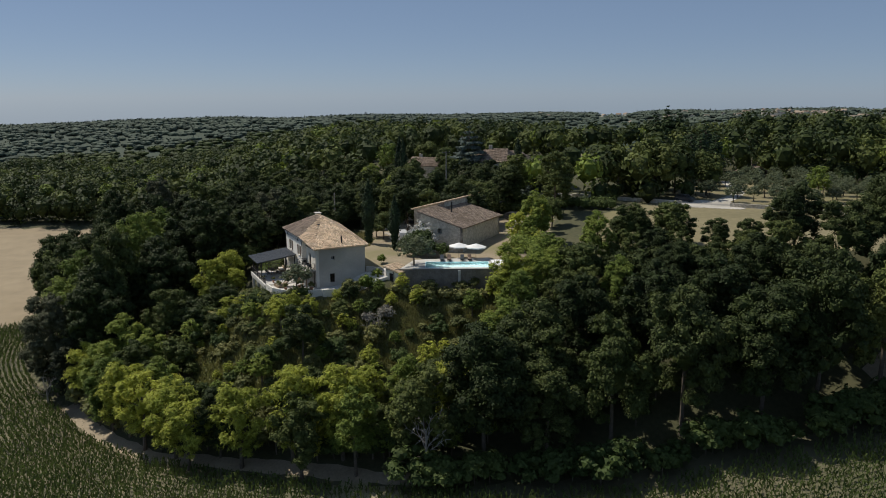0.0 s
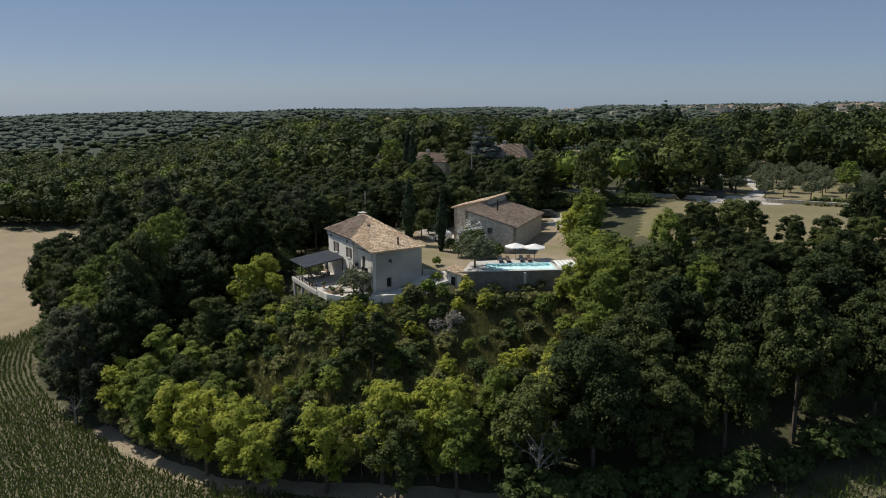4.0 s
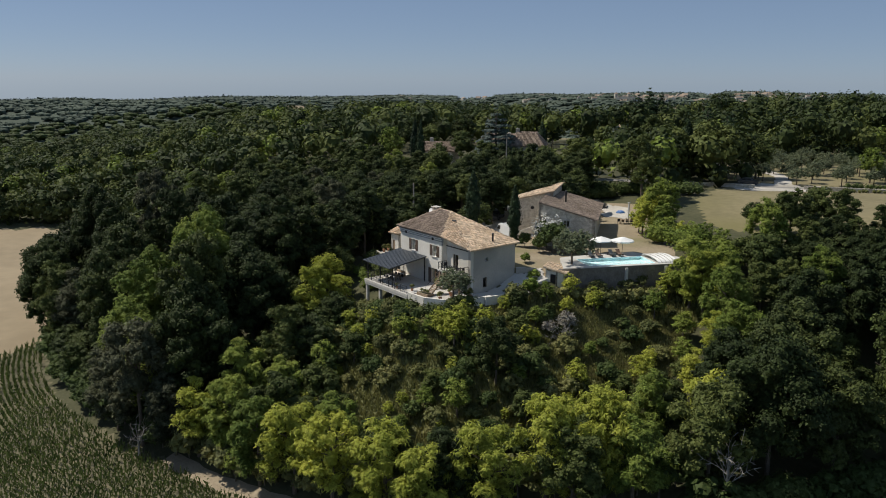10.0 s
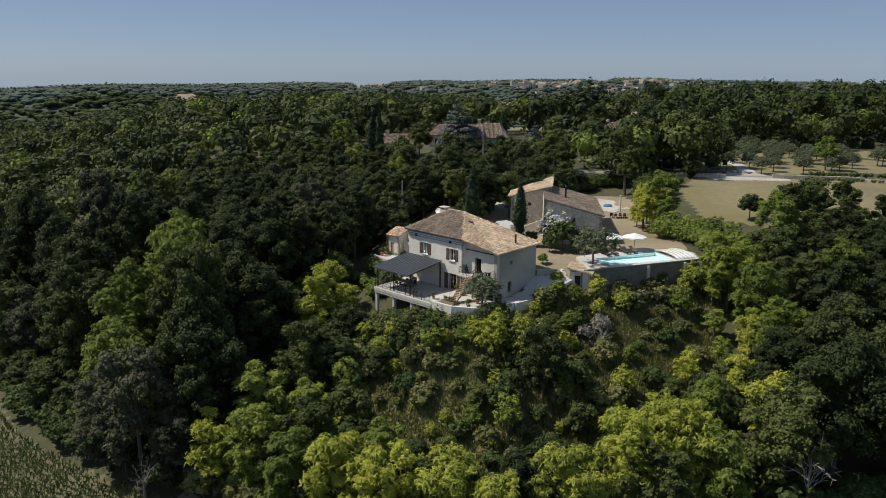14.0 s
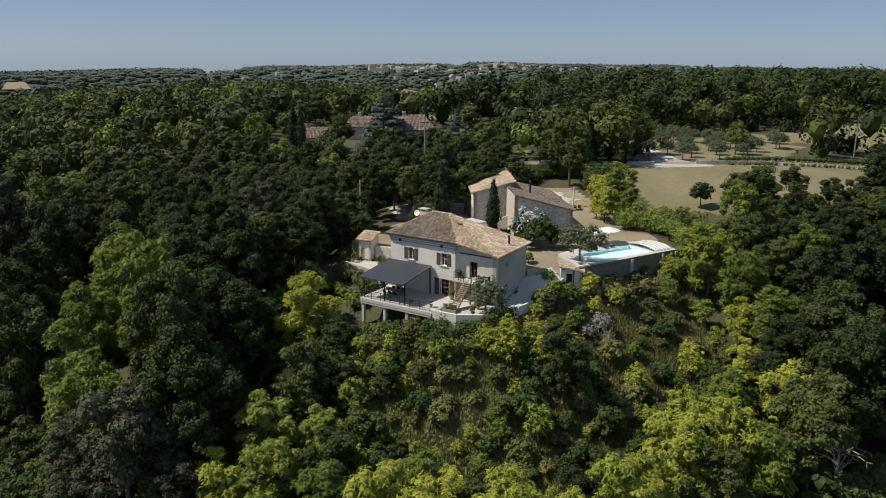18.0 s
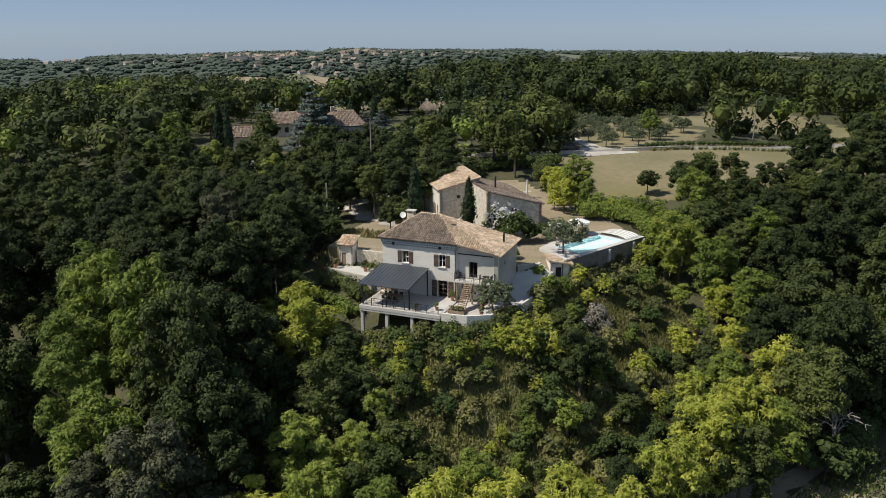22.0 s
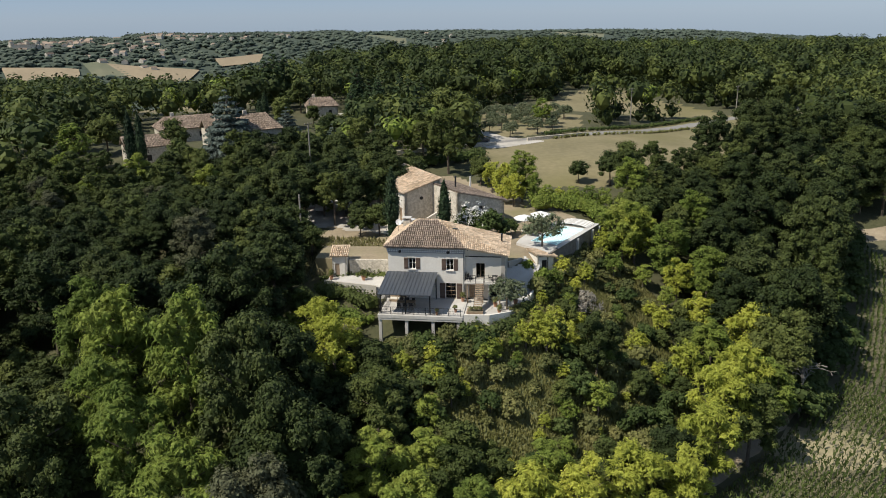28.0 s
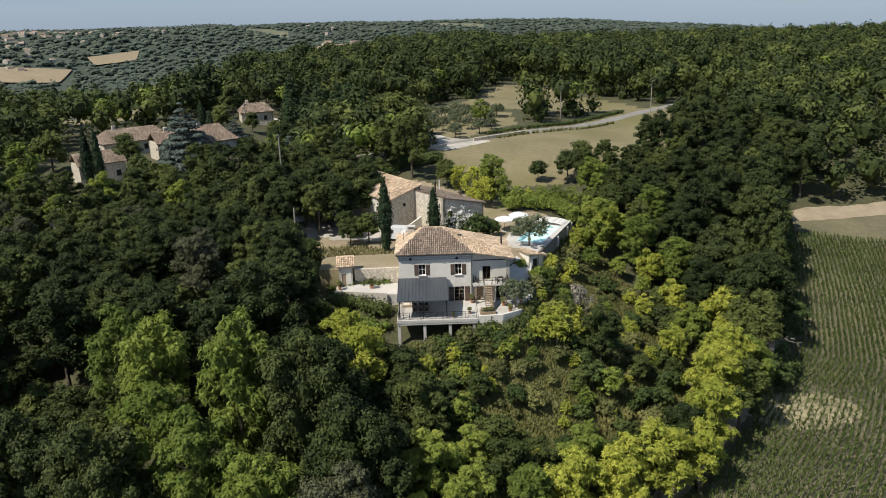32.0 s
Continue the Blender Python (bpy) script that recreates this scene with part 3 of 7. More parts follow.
def clear_of(p, polys, margin):
    ok = np.ones(len(p), bool)
    for poly in polys:
        ok &= poly_distance(p[:, 0], p[:, 1], poly) > margin
    return ok


def in_band(x, y):
    """How near a place is to the sunny lower rim of the wood, 0 to 1."""
    d = poly_distance(np.array([x]), np.array([y]), FIELD)[0]
    return max(0.0, 1 - d / 15.0) * (1.0 if -4 < x < 56 and y < 4 else 0.0)


NEAR = [(-72, -46), (-40, -46), (0, -42), (20, -30), (50, -8), (86, 50), (94, 90), (64, 96), (30, 52), (36, 30), (-20, 60), (-60, 60), (-85, 20)]


def wood_height(x, y):
    """Height of the wood's trees: low on the plateau and by the meadow, taller down the slope, tallest below the house to the west."""
    west = float(smooth((8 - x) / 14))
    east = 4.2 * float(smooth((x - 46) / 10) * smooth((y - 14) / 20))
    low = 0.36 * math.exp(-((x - 45) / 13) ** 2 - ((y - 62) / 21) ** 2)
    return (10.3 + east) * (1 - low) + (4.2 + 6.3 * west) * min(1.0, max(0.0, -h1(x, y) / 13))


rng = np.random.default_rng(17)
SPECIAL = [  # kind, x, y, height in metres
    # fresh green stand in the western wood
    (TALL_LIMES, -27, -21, 20.5), (TALL_LIMES, -32, -17, 19), (TALL_LIMES, -17, -24, 22.5), (TALL_LIMES, -19.5, -33, 19), (TALL_LIMES, -13, -36, 17), (TALL_LIMES, -25, -28, 18.5), (TALL_LIMES, -6.5, -35.5, 11),
    # tall oaks where the wood meets the stubble
    (TALL_OAKS, -57, -38, 18.5), (TALL_OAKS, -66, -36, 17.5), (TALL_OAKS, -75, -33, 17), (TALL_OAKS, -88, -27, 16), (TALL_GREENS, -49, -38.5, 17), (TALL_OAKS, -100, -21, 15),
    # dark oaks round it
    (TALL_OAKS, -9.5, -28, 23), (TALL_OAKS, -3.5, -31, 19), (TALL_LIMES, 4.2, -27.5, 12), (TALL_GREENS, 3.2, -20.8, 12), (SHRUBS, 2.2, -7.6, 2.6), (SHRUBS, 4.6, -7.4, 3.0), (BUSHES, 6.4, -7.8, 3.2), (SHRUBS, 9.4, -7.6, 3.2), (BUSHES, 11.6, -7.4, 2.8), (YELLOWS, 13.2, -7.6, 2.8), (TALL_OAKS, -16.5, -9.5, 17), (TALL_OAKS, -21, -14, 18), (TALL_OAKS, -9.5, -20, 16.5), (TALL_OAKS, -29, -34.5, 19.5), (TALL_OAKS, -38, -32, 18), (TALL_OAKS, -15, -2, 12.5), (TALL_OAKS, -17, 4.5, 12), (DULLS, -5, -38, 17.5), (DULLS, -11, -39.5, 13), (DULLS, 0.5, -35.5, 11), (DULLS, -44, -35.5, 15),
    # below the house
    (TALL_YELLOWS, -4.2, -12.6, 10), (TALL_YELLOWS, -7.2, -8.5, 8.5), (YELLOWS, -3.2, -8.3, 5.5), (YELLOWS, 7.5, -9.6, 3.2), (YELLOWS, 4, -11, 4), (GREENS, 1, -13.5, 5.5), (GREENS, 10.5, -14.5, 4.5), (GREENS, -10.5, -4, 6), (LIMES, 8, -17.5, 5.5), (GREENS, 12, -20.5, 6.5), (TALL_LIMES, 9, -24, 9), (TALL_OAKS, 28, -5, 9), (LIMES, 28, -11, 5), (YELLOWS, 21.6, -6.4, 5.5), (YELLOWS, 19, -6.6, 3.8), (YELLOWS, 24.2, -4, 4.2), (LIMES, 14.5, -9.5, 4), (OAKS, 21.4, 4.6, 3.0), (YELLOWS, 20.4, -4.0, 3.6), (YELLOWS, 22.4, -2.2, 3.8), (LIMES, 17.6, -7.2, 3.0), (YELLOWS, 15.4, -8.2, 2.6), (GREENS, 23.6, 2.2, 3.2), (LIMES, 24.6, 5, 3), (YELLOWS, 27, 13.6, 3.6), (YELLOWS, 25.4, 9.8, 2.6), (GREENS, 33.5, -5, 4.5), (YELLOWS, 34, 3, 4.2),
    # sunny lower rim
    (TALL_GREENS, 12.5, -27, 11), (TALL_LIMES, 8.5, -31, 11.5), (TALL_LIMES, 15, -30.5, 12), (TALL_YELLOWS, 3.5, -33.5, 10.5), (TALL_YELLOWS, 20, -28.5, 11.5), (TALL_YELLOWS, 26, -27, 11.5), (TALL_LIMES, 22, -24, 10), (TALL_YELLOWS, 31.5, -23.5, 11), (TALL_YELLOWS, 39.5, -16.5, 11.5), (TALL_YELLOWS, 42.3, -10.6, 13), (TALL_GREENS, 46, -10.5, 11.5), (TALL_YELLOWS, 45.6, -5, 13), (TALL_OAKS, 36, -18.5, 9), (TALL_LIMES, 49, -4.5, 12), (TALL_GREENS, 29, -21, 8.5), (TALL_GREENS, 17, -24.5, 8.5), (TALL_YELLOWS, 36.5, -22.5, 9.5),
    # edge of the clearing towards the pool
    (TALL_YELLOWS, 50, 7.8, 11.5), (TALL_YELLOWS, 43.7, 13.2, 7), (TALL_YELLOWS, 35.4, 26.4, 9.5), (TALL_LIMES, 33.5, 26, 10.5), (TALL_YELLOWS, 41.6, 20.4, 7), (TALL_LIMES, 40.5, 23.5, 11), (TALL_LIMES, 36.2, 29.5, 9), (TALL_LIMES, 44, 4.5, 9), (YELLOWS, 40, 1, 6.5), (YELLOWS, 38.2, 10.4, 4.4), (YELLOWS, 23.6, 12.4, 3.2), (LIMES, 36.4, 20.8, 4.2), (YELLOWS, 30.6, 25.4, 4.8), (LIMES, 31.8, 20.6, 4.5), (TALL_LIMES, 45.5, 19, 11.5), (TALL_GREENS, 42, 29.5, 9.5), (TALL_OAKS, 48.6, 13, 12.5), (LIMES, 34, 33.5, 6), (GREENS, 38, 36.5, 8),
    # meadow edge and the barns
    (TALL_LIMES, 16.6, 41.6, 9.6), (TALL_YELLOWS, 13.4, 43, 7), (TALL_YELLOWS, 15.2, 38.6, 6.2), (TALL_YELLOWS, 10.8, 46.5, 6), (TALL_LIMES, 18.8, 39.2, 6.2), (LIMES, 21, 37.6, 4.4), (YELLOWS, 23.4, 37.4, 3.8), (LIMES, 25.6, 37, 4.2), (LIMES, 28.4, 36.4, 4.6), (LIMES, 31, 36.5, 5), (YELLOWS, 13, 40.4, 3.6), (GREENS, 8.2, 50.5, 6), (OAKS, 27, 52, 4.6), (OAKS, 33, 51, 7), (GREENS, 36, 54.5, 7.5), (TALL_GREENS, 1.2, 56, 13.5), (TALL_GREENS, -4.5, 60, 11.5), (OAKS, 38.5, 49.5, 5),
    # trees along the drive
    (OAKS, -12.2, 31.5, 9), (TALL_OAKS, -8, 38.5, 10.5), (TALL_OAKS, -16.5, 37, 10.5), (TALL_OAKS, -23, 33, 11), (TALL_OAKS, -20.5, 23.5, 9.5), (TALL_GREENS, -4.6, 43, 9), (TALL_GREENS, -29, 27, 11), (TALL_OAKS, -25, 41.5, 10.5), (GREENS, -7.5, 32, 8.5), (OAKS, -15, 34, 9), (OAKS, -20.5, 29, 9.5), (GREENS, -26, 36.5, 9.5), (OAKS, -3, 39, 8), (GREENS, -12, 44.5, 8.5), (OAKS, -18, 15, 7.5), (GREENS, -14, 11.5, 5), (OAKS, -9.5, 24.5, 5), (TALL_OAKS, -10.5, 28, 9.5), (TALL_GREENS, -14.5, 26.5, 9.5), (TALL_OAKS, -17.5, 30.5, 10), (OAKS, -6.2, 36, 8), (GREENS, -5.5, 20.8, 5.5), (OAKS, -8.6, 20.4, 4.6),
]
placed = []


def grow(kinds, x, y, h, group):
    kd = kinds[rng.integers(len(kinds))]
    sc = h / kd["h"]
    wide = min(1.0, max(sc, sc * 0.4 + 0.55)) if sc > 1 else sc ** 0.9
    plant(kd, x, y, wide, rng.random() * 360, sz=sc / wide, group=group)
    placed.append((x, y, 0.25 * h))


for kinds, x, y, h in SPECIAL:
    grow(kinds, x, y, h, "trees round the house")


def room(x, y, r):
    P = np.array(placed)
    return bool((np.hypot(P[:, 0] - x, P[:, 1] - y) > (P[:, 2] + r) * 0.92).all())


def wood_kind(x, y):
    band, u = in_band(x, y), rng.random()
    if x < 46 and u < band * 0.55:
        return TALL_YELLOWS, 0.8
    if x < 48 and u < band * 1.05:
        return TALL_LIMES, 0.85
    if 33 < x < 48 and 4 < y < 40:
        return (TALL_LIMES if u < 0.4 else TALL_YELLOWS if u < 0.55 else TALL_GREENS if u < 0.75 else TALL_OAKS), 0.9
    if x > 46:
        return (TALL_OAKS if u < 0.86 else TALL_GREENS), 1.0
    return (TALL_LIMES if u < 0.05 else TALL_GREENS if u < (0.4 if x < -10 and y > -8 else 0.28) else DULLS if u > 0.95 else TALL_OAKS), 1.0


# the rim, whose crowns hang over the track and the corn
for (ax, ay), (bx, by) in zip(TRACKSIDE, TRACKSIDE[1:]):
    L = math.hypot(bx - ax, by - ay)
    for i in range(int(L / 2.2)):
        u = (i + rng.random()) * 2.2 / L
        x, y = ax + (bx - ax) * u, ay + (by - ay) * u
        kinds, k = wood_kind(x, y)
        h = wood_height(x, y) * k * (0.8 + 0.25 * rng.random()) * (0.85 if x < -70 else 1.08 if x < -42 else 1.0)
        d = 0.22 * h if x > 50 else 0.24 * h - 0.6 if x < -5 else 0.28 * h
        h *= 1.12 if x > 50 else 1.0
        x, y = x - (by - ay) / L * d, y + (bx - ax) / L * d
        if room(x, y, (0.16 if x > 50 else 0.25) * h):
            grow(kinds, x, y, h, "trees of the wood")
pts = jitter_points(-90, 95, -50, 96, 3.0, 3)
pts = pts[clear_of(pts, OPEN[:-1], 2.2) & clear_of(pts, OPEN[-1:], 3.0)]
pts = pts[poly_distance(pts[:, 0], pts[:, 1], NEAR) == 0]
for x, y in rng.permutation(pts):
    kinds, k = wood_kind(x, y)
    h = wood_height(x, y) * k * (0.82 + 0.3 * rng.random())
    if room(x, y, 0.25 * h):
        grow(kinds, x, y, h, "trees of the wood")
# younger trees that close the gaps between the crowns
for x, y in rng.permutation(pts):
    if x < 6 or y > 20:
        h = 5.0 + 3.0 * rng.random()
        P = np.array(placed)
        if (np.hypot(P[:, 0] - x, P[:, 1] - y) > P[:, 2] * 0.95 + 0.8).all():
            grow(OAKS if rng.random() < 0.7 else GREENS, x, y, h, "young trees under the wood")
have = np.array([(x, y) for x, y, _ in placed])
FRONT = [(-17, -3), (-5, -6), (0, -9.5), (9, -11), (9, -18), (21, -23), (36, -15), (42, 1), (38, 18), (44, 30), (56, 10), (46, -9), (28, -28), (12, -33.5), (-8, -40), (-26, -40)]
gp = jitter_points(-26, 56, -42, 32, 3.3, 53)
gp = gp[(poly_distance(gp[:, 0], gp[:, 1], FRONT) == 0) & clear_of(gp, [FIELD], 1.5)]
for x, y in gp:
    if np.hypot(have[:, 0] - x, have[:, 1] - y).min() > 2.1:
        v = rng.random()
        k = (GREENS if v < 0.16 else LIMES if v < 0.58 else YELLOWS if v < 0.92 else OAKS) if x > 1 and y < 2 else (GREENS if v < 0.45 else OAKS if v < 0.72 else LIMES)
        plant(k[rng.integers(3)], x, y, 0.42 + 0.25 * rng.random(), rng.random() * 360, group="young trees under the wood", label="young tree filling the gaps of the wood")
# low growth under the wood's outer rim
for (ax, ay), (bx, by) in zip(TRACKSIDE, TRACKSIDE[1:]):
    L = math.hypot(bx - ax, by - ay)
    for i in range(int(L / 2.4)):
        u = (i + rng.random()) * 2.4 / L
        d = (-2.0 if ax > 50 else 3.0 if ax > 20 else 1.6) + 2.0 * rng.random()
        x, y = ax + (bx - ax) * u - (by - ay) / L * d, ay + (by - ay) * u + (bx - ax) / L * d
        plant((BUSHES if ax > 44 or ax < 0 else SHRUBS)[rng.integers(3)], x, y, 1.2 + 0.8 * rng.random(), rng.random() * 360, group="bushes along the wood's edge", label="scrubby bush at the shaded edge of the wood")
hp = jitter_points(-8, 12, -26, -8, 2.3, 67)
for x, y in hp[clear_of(hp, [HOUSE_ZONE, SLOPE], 0.3)]:
    plant((BUSHES if rng.random() < 0.6 else SHRUBS)[rng.integers(3)], x, y, 0.8 + 0.7 * rng.random(), rng.random() * 360, group="undergrowth below the house", label="bush in the thicket below the house")
sp = jitter_points(0, 44, -24, 36, 1.9, 41)
sp = sp[poly_distance(sp[:, 0], sp[:, 1], SLOPE) == 0]
own = np.array([(x, y, 0.2 * h) for _, x, y, h in SPECIAL])
for x, y in sp:
    x, y = x + rng.normal() * 0.6, y + rng.normal() * 0.6
    if (np.hypot(own[:, 0] - x, own[:, 1] - y) < own[:, 2]).any():
        continue
    u = rng.random() * (1.35 if inside((x, y), GRASSY) else 1.0) + (0.1 if inside((x, y), GRASSY) else 0.0)
    if u < 0.36:
        plant(SHRUBS[rng.integers(3)], x, y, 0.5 + 0.75 * rng.random() ** 1.8, rng.random() * 360, sz=0.7 + 0.5 * rng.random(), group="bushes on the slope")
    elif u < 0.5:
        plant(BUSHES[rng.integers(3)], x, y, 0.5 + 0.8 * rng.random() ** 1.8, rng.random() * 360, sz=0.7 + 0.5 * rng.random(), group="bushes on the slope")
    elif u < 0.72:
        plant((GREENS if u < 0.54 else LIMES if u < 0.63 else YELLOWS)[rng.integers(3)], x, y, 0.2 + 0.22 * rng.random(), rng.random() * 360, sz=0.85, group="saplings on the slope", label="small leafy sapling on the scrubby slope")


def far_wood(name, label, pts, mat, seed, leaves, size, r0, r1, hgt):
    """Many distant trees as one mass of leaf tufts."""
    rng = np.random.default_rng(seed)
    n = len(pts)
    z = height(pts[:, 0], pts[:, 1])
    r = r0 + (r1 - r0) * rng.random(n)
    hh = hgt * (0.75 + 0.45 * rng.random(n))
    d = rng.normal(size=(n, leaves, 3))
    d /= np.linalg.norm(d, axis=2)[..., None]
    d[..., 2] = np.where(rng.random((n, leaves)) < (0.28 if leaves > 40 else 0.0), -1.5 * rng.random((n, leaves)), np.abs(d[..., 2]) * 1.1 - 0.25)
    wob = 1 + 0.22 * np.sin(d[..., 0] * 6 + r[:, None] * 9) * np.cos(d[..., 1] * 5 + r[:, None] * 5)
    c = np.stack([pts[:, 0], pts[:, 1], z + hh - r * 0.9], 1)
    p = c[:, None, :] + d * (r[:, None] * wob * (0.8 + 0.25 * rng.random((n, leaves))))[..., None]
    p = p.reshape(-1, 3)
    nrm = d.reshape(-1, 3) + rng.normal(size=(n * leaves, 3)) * 0.35 + np.array([0, 0, 0.3])
    nrm /= np.linalg.norm(nrm, axis=1)[:, None]
    a = np.cross(nrm, rng.normal(size=nrm.shape))
    a /= np.linalg.norm(a, axis=1)[:, None]
    b = np.cross(nrm, a)
    s = size * (0.6 + 0.8 * rng.random(len(p)))[:, None]
    V = np.stack([p - a * s, p + a * s, p + b * s * 1.5], 1).reshape(-1, 3)
    F = np.arange(len(V)).reshape(-1, 3)
    # solid inside of each crown
    bm = bmesh.new()
    bmesh.ops.create_icosphere(bm, subdivisions=1, radius=1.0)
    iv = np.array([v.co[:] for v in bm.verts])
    jf = np.array([[v.index for v in f.verts] for f in bm.faces])
    bm.free()
    iv[:, 2] = np.where(iv[:, 2] < 0, iv[:, 2] * (1.7 if leaves > 40 else 1.0), iv[:, 2])
    cv = (c[:, None, :] + iv[None] * (r * (0.56 if leaves > 40 else 1.25))[:, None, None] * np.array([1, 1, 0.95 if leaves > 40 else 0.42])).reshape(-1, 3)
    cf = (jf[None] + (np.arange(n) * len(iv))[:, None, None]).reshape(-1, 3) + len(V)
    me = bpy.data.meshes.new(name)
    me.from_pydata(np.vstack([V, cv]).tolist(), [], np.vstack([F, cf]).tolist())
    me.materials.append(M[mat])
    return tagged(new(name, me), label, "woods", kind="stuff")


fp = jitter_points(-400, 330, -170, 420, 7.0, 8)
TALLWOOD = [(-75, 172), (-50, 160), (-34, 158), (-12, 170), (18, 186), (40, 232), (56, 200), (72, 176), (100, 178), (150, 215), (150, 280), (-60, 280)]
fp = fp[clear_of(fp, OPEN, 2.5)]
fp = fp[poly_distance(fp[:, 0], fp[:, 1], NEAR) > 0]
fp = fp[poly_distance(fp[:, 0], fp[:, 1], HIGHLAND) < 25]
fp = fp[((fp[:, 1] > 30) | (fp[:, 0] < 60)) & ((fp[:, 1] > -55) | (fp[:, 0] < -120))]
tall = poly_distance(fp[:, 0], fp[:, 1], TALLWOOD) == 0
tp, fp = fp[tall], fp[~tall]
far_wood("tall_oak_wood", "tall dark oak wood behind the orchard", tp[::2], "oak", 25, 150, 0.58, 3.4, 5.2, 14.5)
far_wood("tall_green_wood", "tall mid-green trees behind the orchard", tp[1::2], "green", 26, 130, 0.5, 2.8, 4.4, 13.0)
far_wood("wood_undergrowth", "leafy undergrowth at the foot of the tall wood", tp + 2.0, "oak", 27, 60, 0.55, 2.6, 3.8, 5.6)
rim = np.minimum.reduce([poly_distance(fp[:, 0], fp[:, 1], q) for q in (MEADOW, MEADOW_FAR, ORCHARD)]) < 14
far_wood("meadow_undergrowth", "leafy undergrowth where the woods meet the meadow", fp[rim] + 1.5, "oak", 28, 60, 0.55, 2.4, 3.6, 5.0)
edge = np.array([(-230 + 65 * u + dx, -100 + 97 * u + 0.3 * dx) for u in np.linspace(0, 1, 60) for dx in (-2.0, -6.0)])
far_wood("field_edge_wood", "dark oaks along the far side of the stubble", edge, "oak", 29, 90, 0.6, 2.6, 4.0, 8.5)
pick = np.random.default_rng(2).random(len(fp)) + 0.16 * lump(fp[:, 0], fp[:, 1], 23.0, 1.7)
far_wood("oak_wood", "dark oak woodland covering the plateau", fp[pick < 0.6], "oak", 21, 120, 0.58, 3.3, 5.0, 12.0)
far_wood("green_wood", "mid-green broadleaf trees in the woodland", fp[(pick >= 0.6) & (pick < 0.95)], "green", 22, 120, 0.58, 3.0, 4.4, 11.5)
far_wood("lime_wood", "lighter green trees in the woodland", fp[pick >= 0.95], "lime", 23, 110, 0.54, 2.6, 3.7, 11.0)


# ---- roofs and walls ----
def tiled_slope(parent, pts, mat, pitch=0.27, row=0.44, thick=0.14, label=""):
    """A roof slope: a slab over its outline (the first two points are the eave), covered by half-round tiles."""
    P = [Vector(p) for p in pts]
    e = (P[1] - P[0]).normalized()
    nrm = (P[1] - P[0]).cross(P[-1] - P[0]).normalized()
    if nrm.z < 0:
        nrm = -nrm
    s = nrm.cross(e)
    if s.z < 0:
        s = -s
    bm = bmesh.new()
    up = [bm.verts.new(p) for p in P]
    lo = [bm.verts.new(p - Vector((0, 0, thick))) for p in P]
    n = len(P)
    bm.faces.new(up)
    bm.faces.new(lo[::-1])
    for i in range(n):
        j = (i + 1) % n
        bm.faces.new((up[i], lo[i], lo[j], up[j]))
    bmesh.ops.recalc_face_normals(bm, faces=bm.faces[:])
    slab = part("roof_slope", bm, mat, parent, label)
    q = [((p - P[0]).dot(e), (p - P[0]).dot(s)) for p in P]
    a0, a1 = min(k[0] for k in q), max(k[0] for k in q)
    b1 = max(k[1] for k in q)
    rg = np.random.default_rng(int(abs(a1 * 100 + b1 * 10)))
    ca, cb = np.meshgrid(np.arange(a0 + pitch / 2, a1, pitch), np.arange(row / 2 - 0.08, b1 - row * 0.25, row))
    ca, cb = ca.ravel(), cb.ravel()
    keep = poly_distance(ca, cb, q) < 0.02
    ca, cb = ca[keep] + rg.normal(0, 0.012, keep.sum()), cb[keep] + rg.normal(0, 0.02, keep.sum())
    prof = [(-0.5, 0.0), (-0.28, 0.48), (0.28, 0.48), (0.5, 0.0)]
    V = []
    E3, S3, N3, O3 = np.array(e), np.array(s), np.array(nrm), np.array(P[0])
    lift = rg.normal(0, 0.008, len(ca))
    for end, k in ((-0.54, 1.0), (0.54, 0.82)):
        for u, w in prof:
            V.append(O3 + np.outer(ca + u * pitch * 0.92 * k, E3) + np.outer(cb + end * row, S3) + np.outer(w * pitch * k + 0.015 + lift + (0.03 if end < 0 else 0.0), N3))
    V = np.stack(V, 1)
    m = len(ca)
    f = np.array([(0, 1, 5, 4), (1, 2, 6, 5), (2, 3, 7, 6), (0, 3, 2, 1)])
    F = (f[None] + (np.arange(m) * 8)[:, None, None]).reshape(-1, 4)
    me = bpy.data.meshes.new("tiles")
    me.from_pydata(V.reshape(-1, 3).tolist(), [], F.tolist())
    me.materials.append(M[mat])
    t = new("tiles", me)
    t.parent = slab
    tagged(t, "half-round clay roof tiles in rows", kind="stuff")
    return slab


def ridge(parent, a, b, mat, r=0.15):
    a, b = Vector(a), Vector(b)
    n = max(1, int((b - a).length / 0.42))
    bm = bmesh.new()
    for i in range(n):
        rod(bm, a.lerp(b, i / n), a.lerp(b, (i + 1.08) / n), r, r * 0.84, 7)
    return part("ridge_tiles", bm, mat, parent)


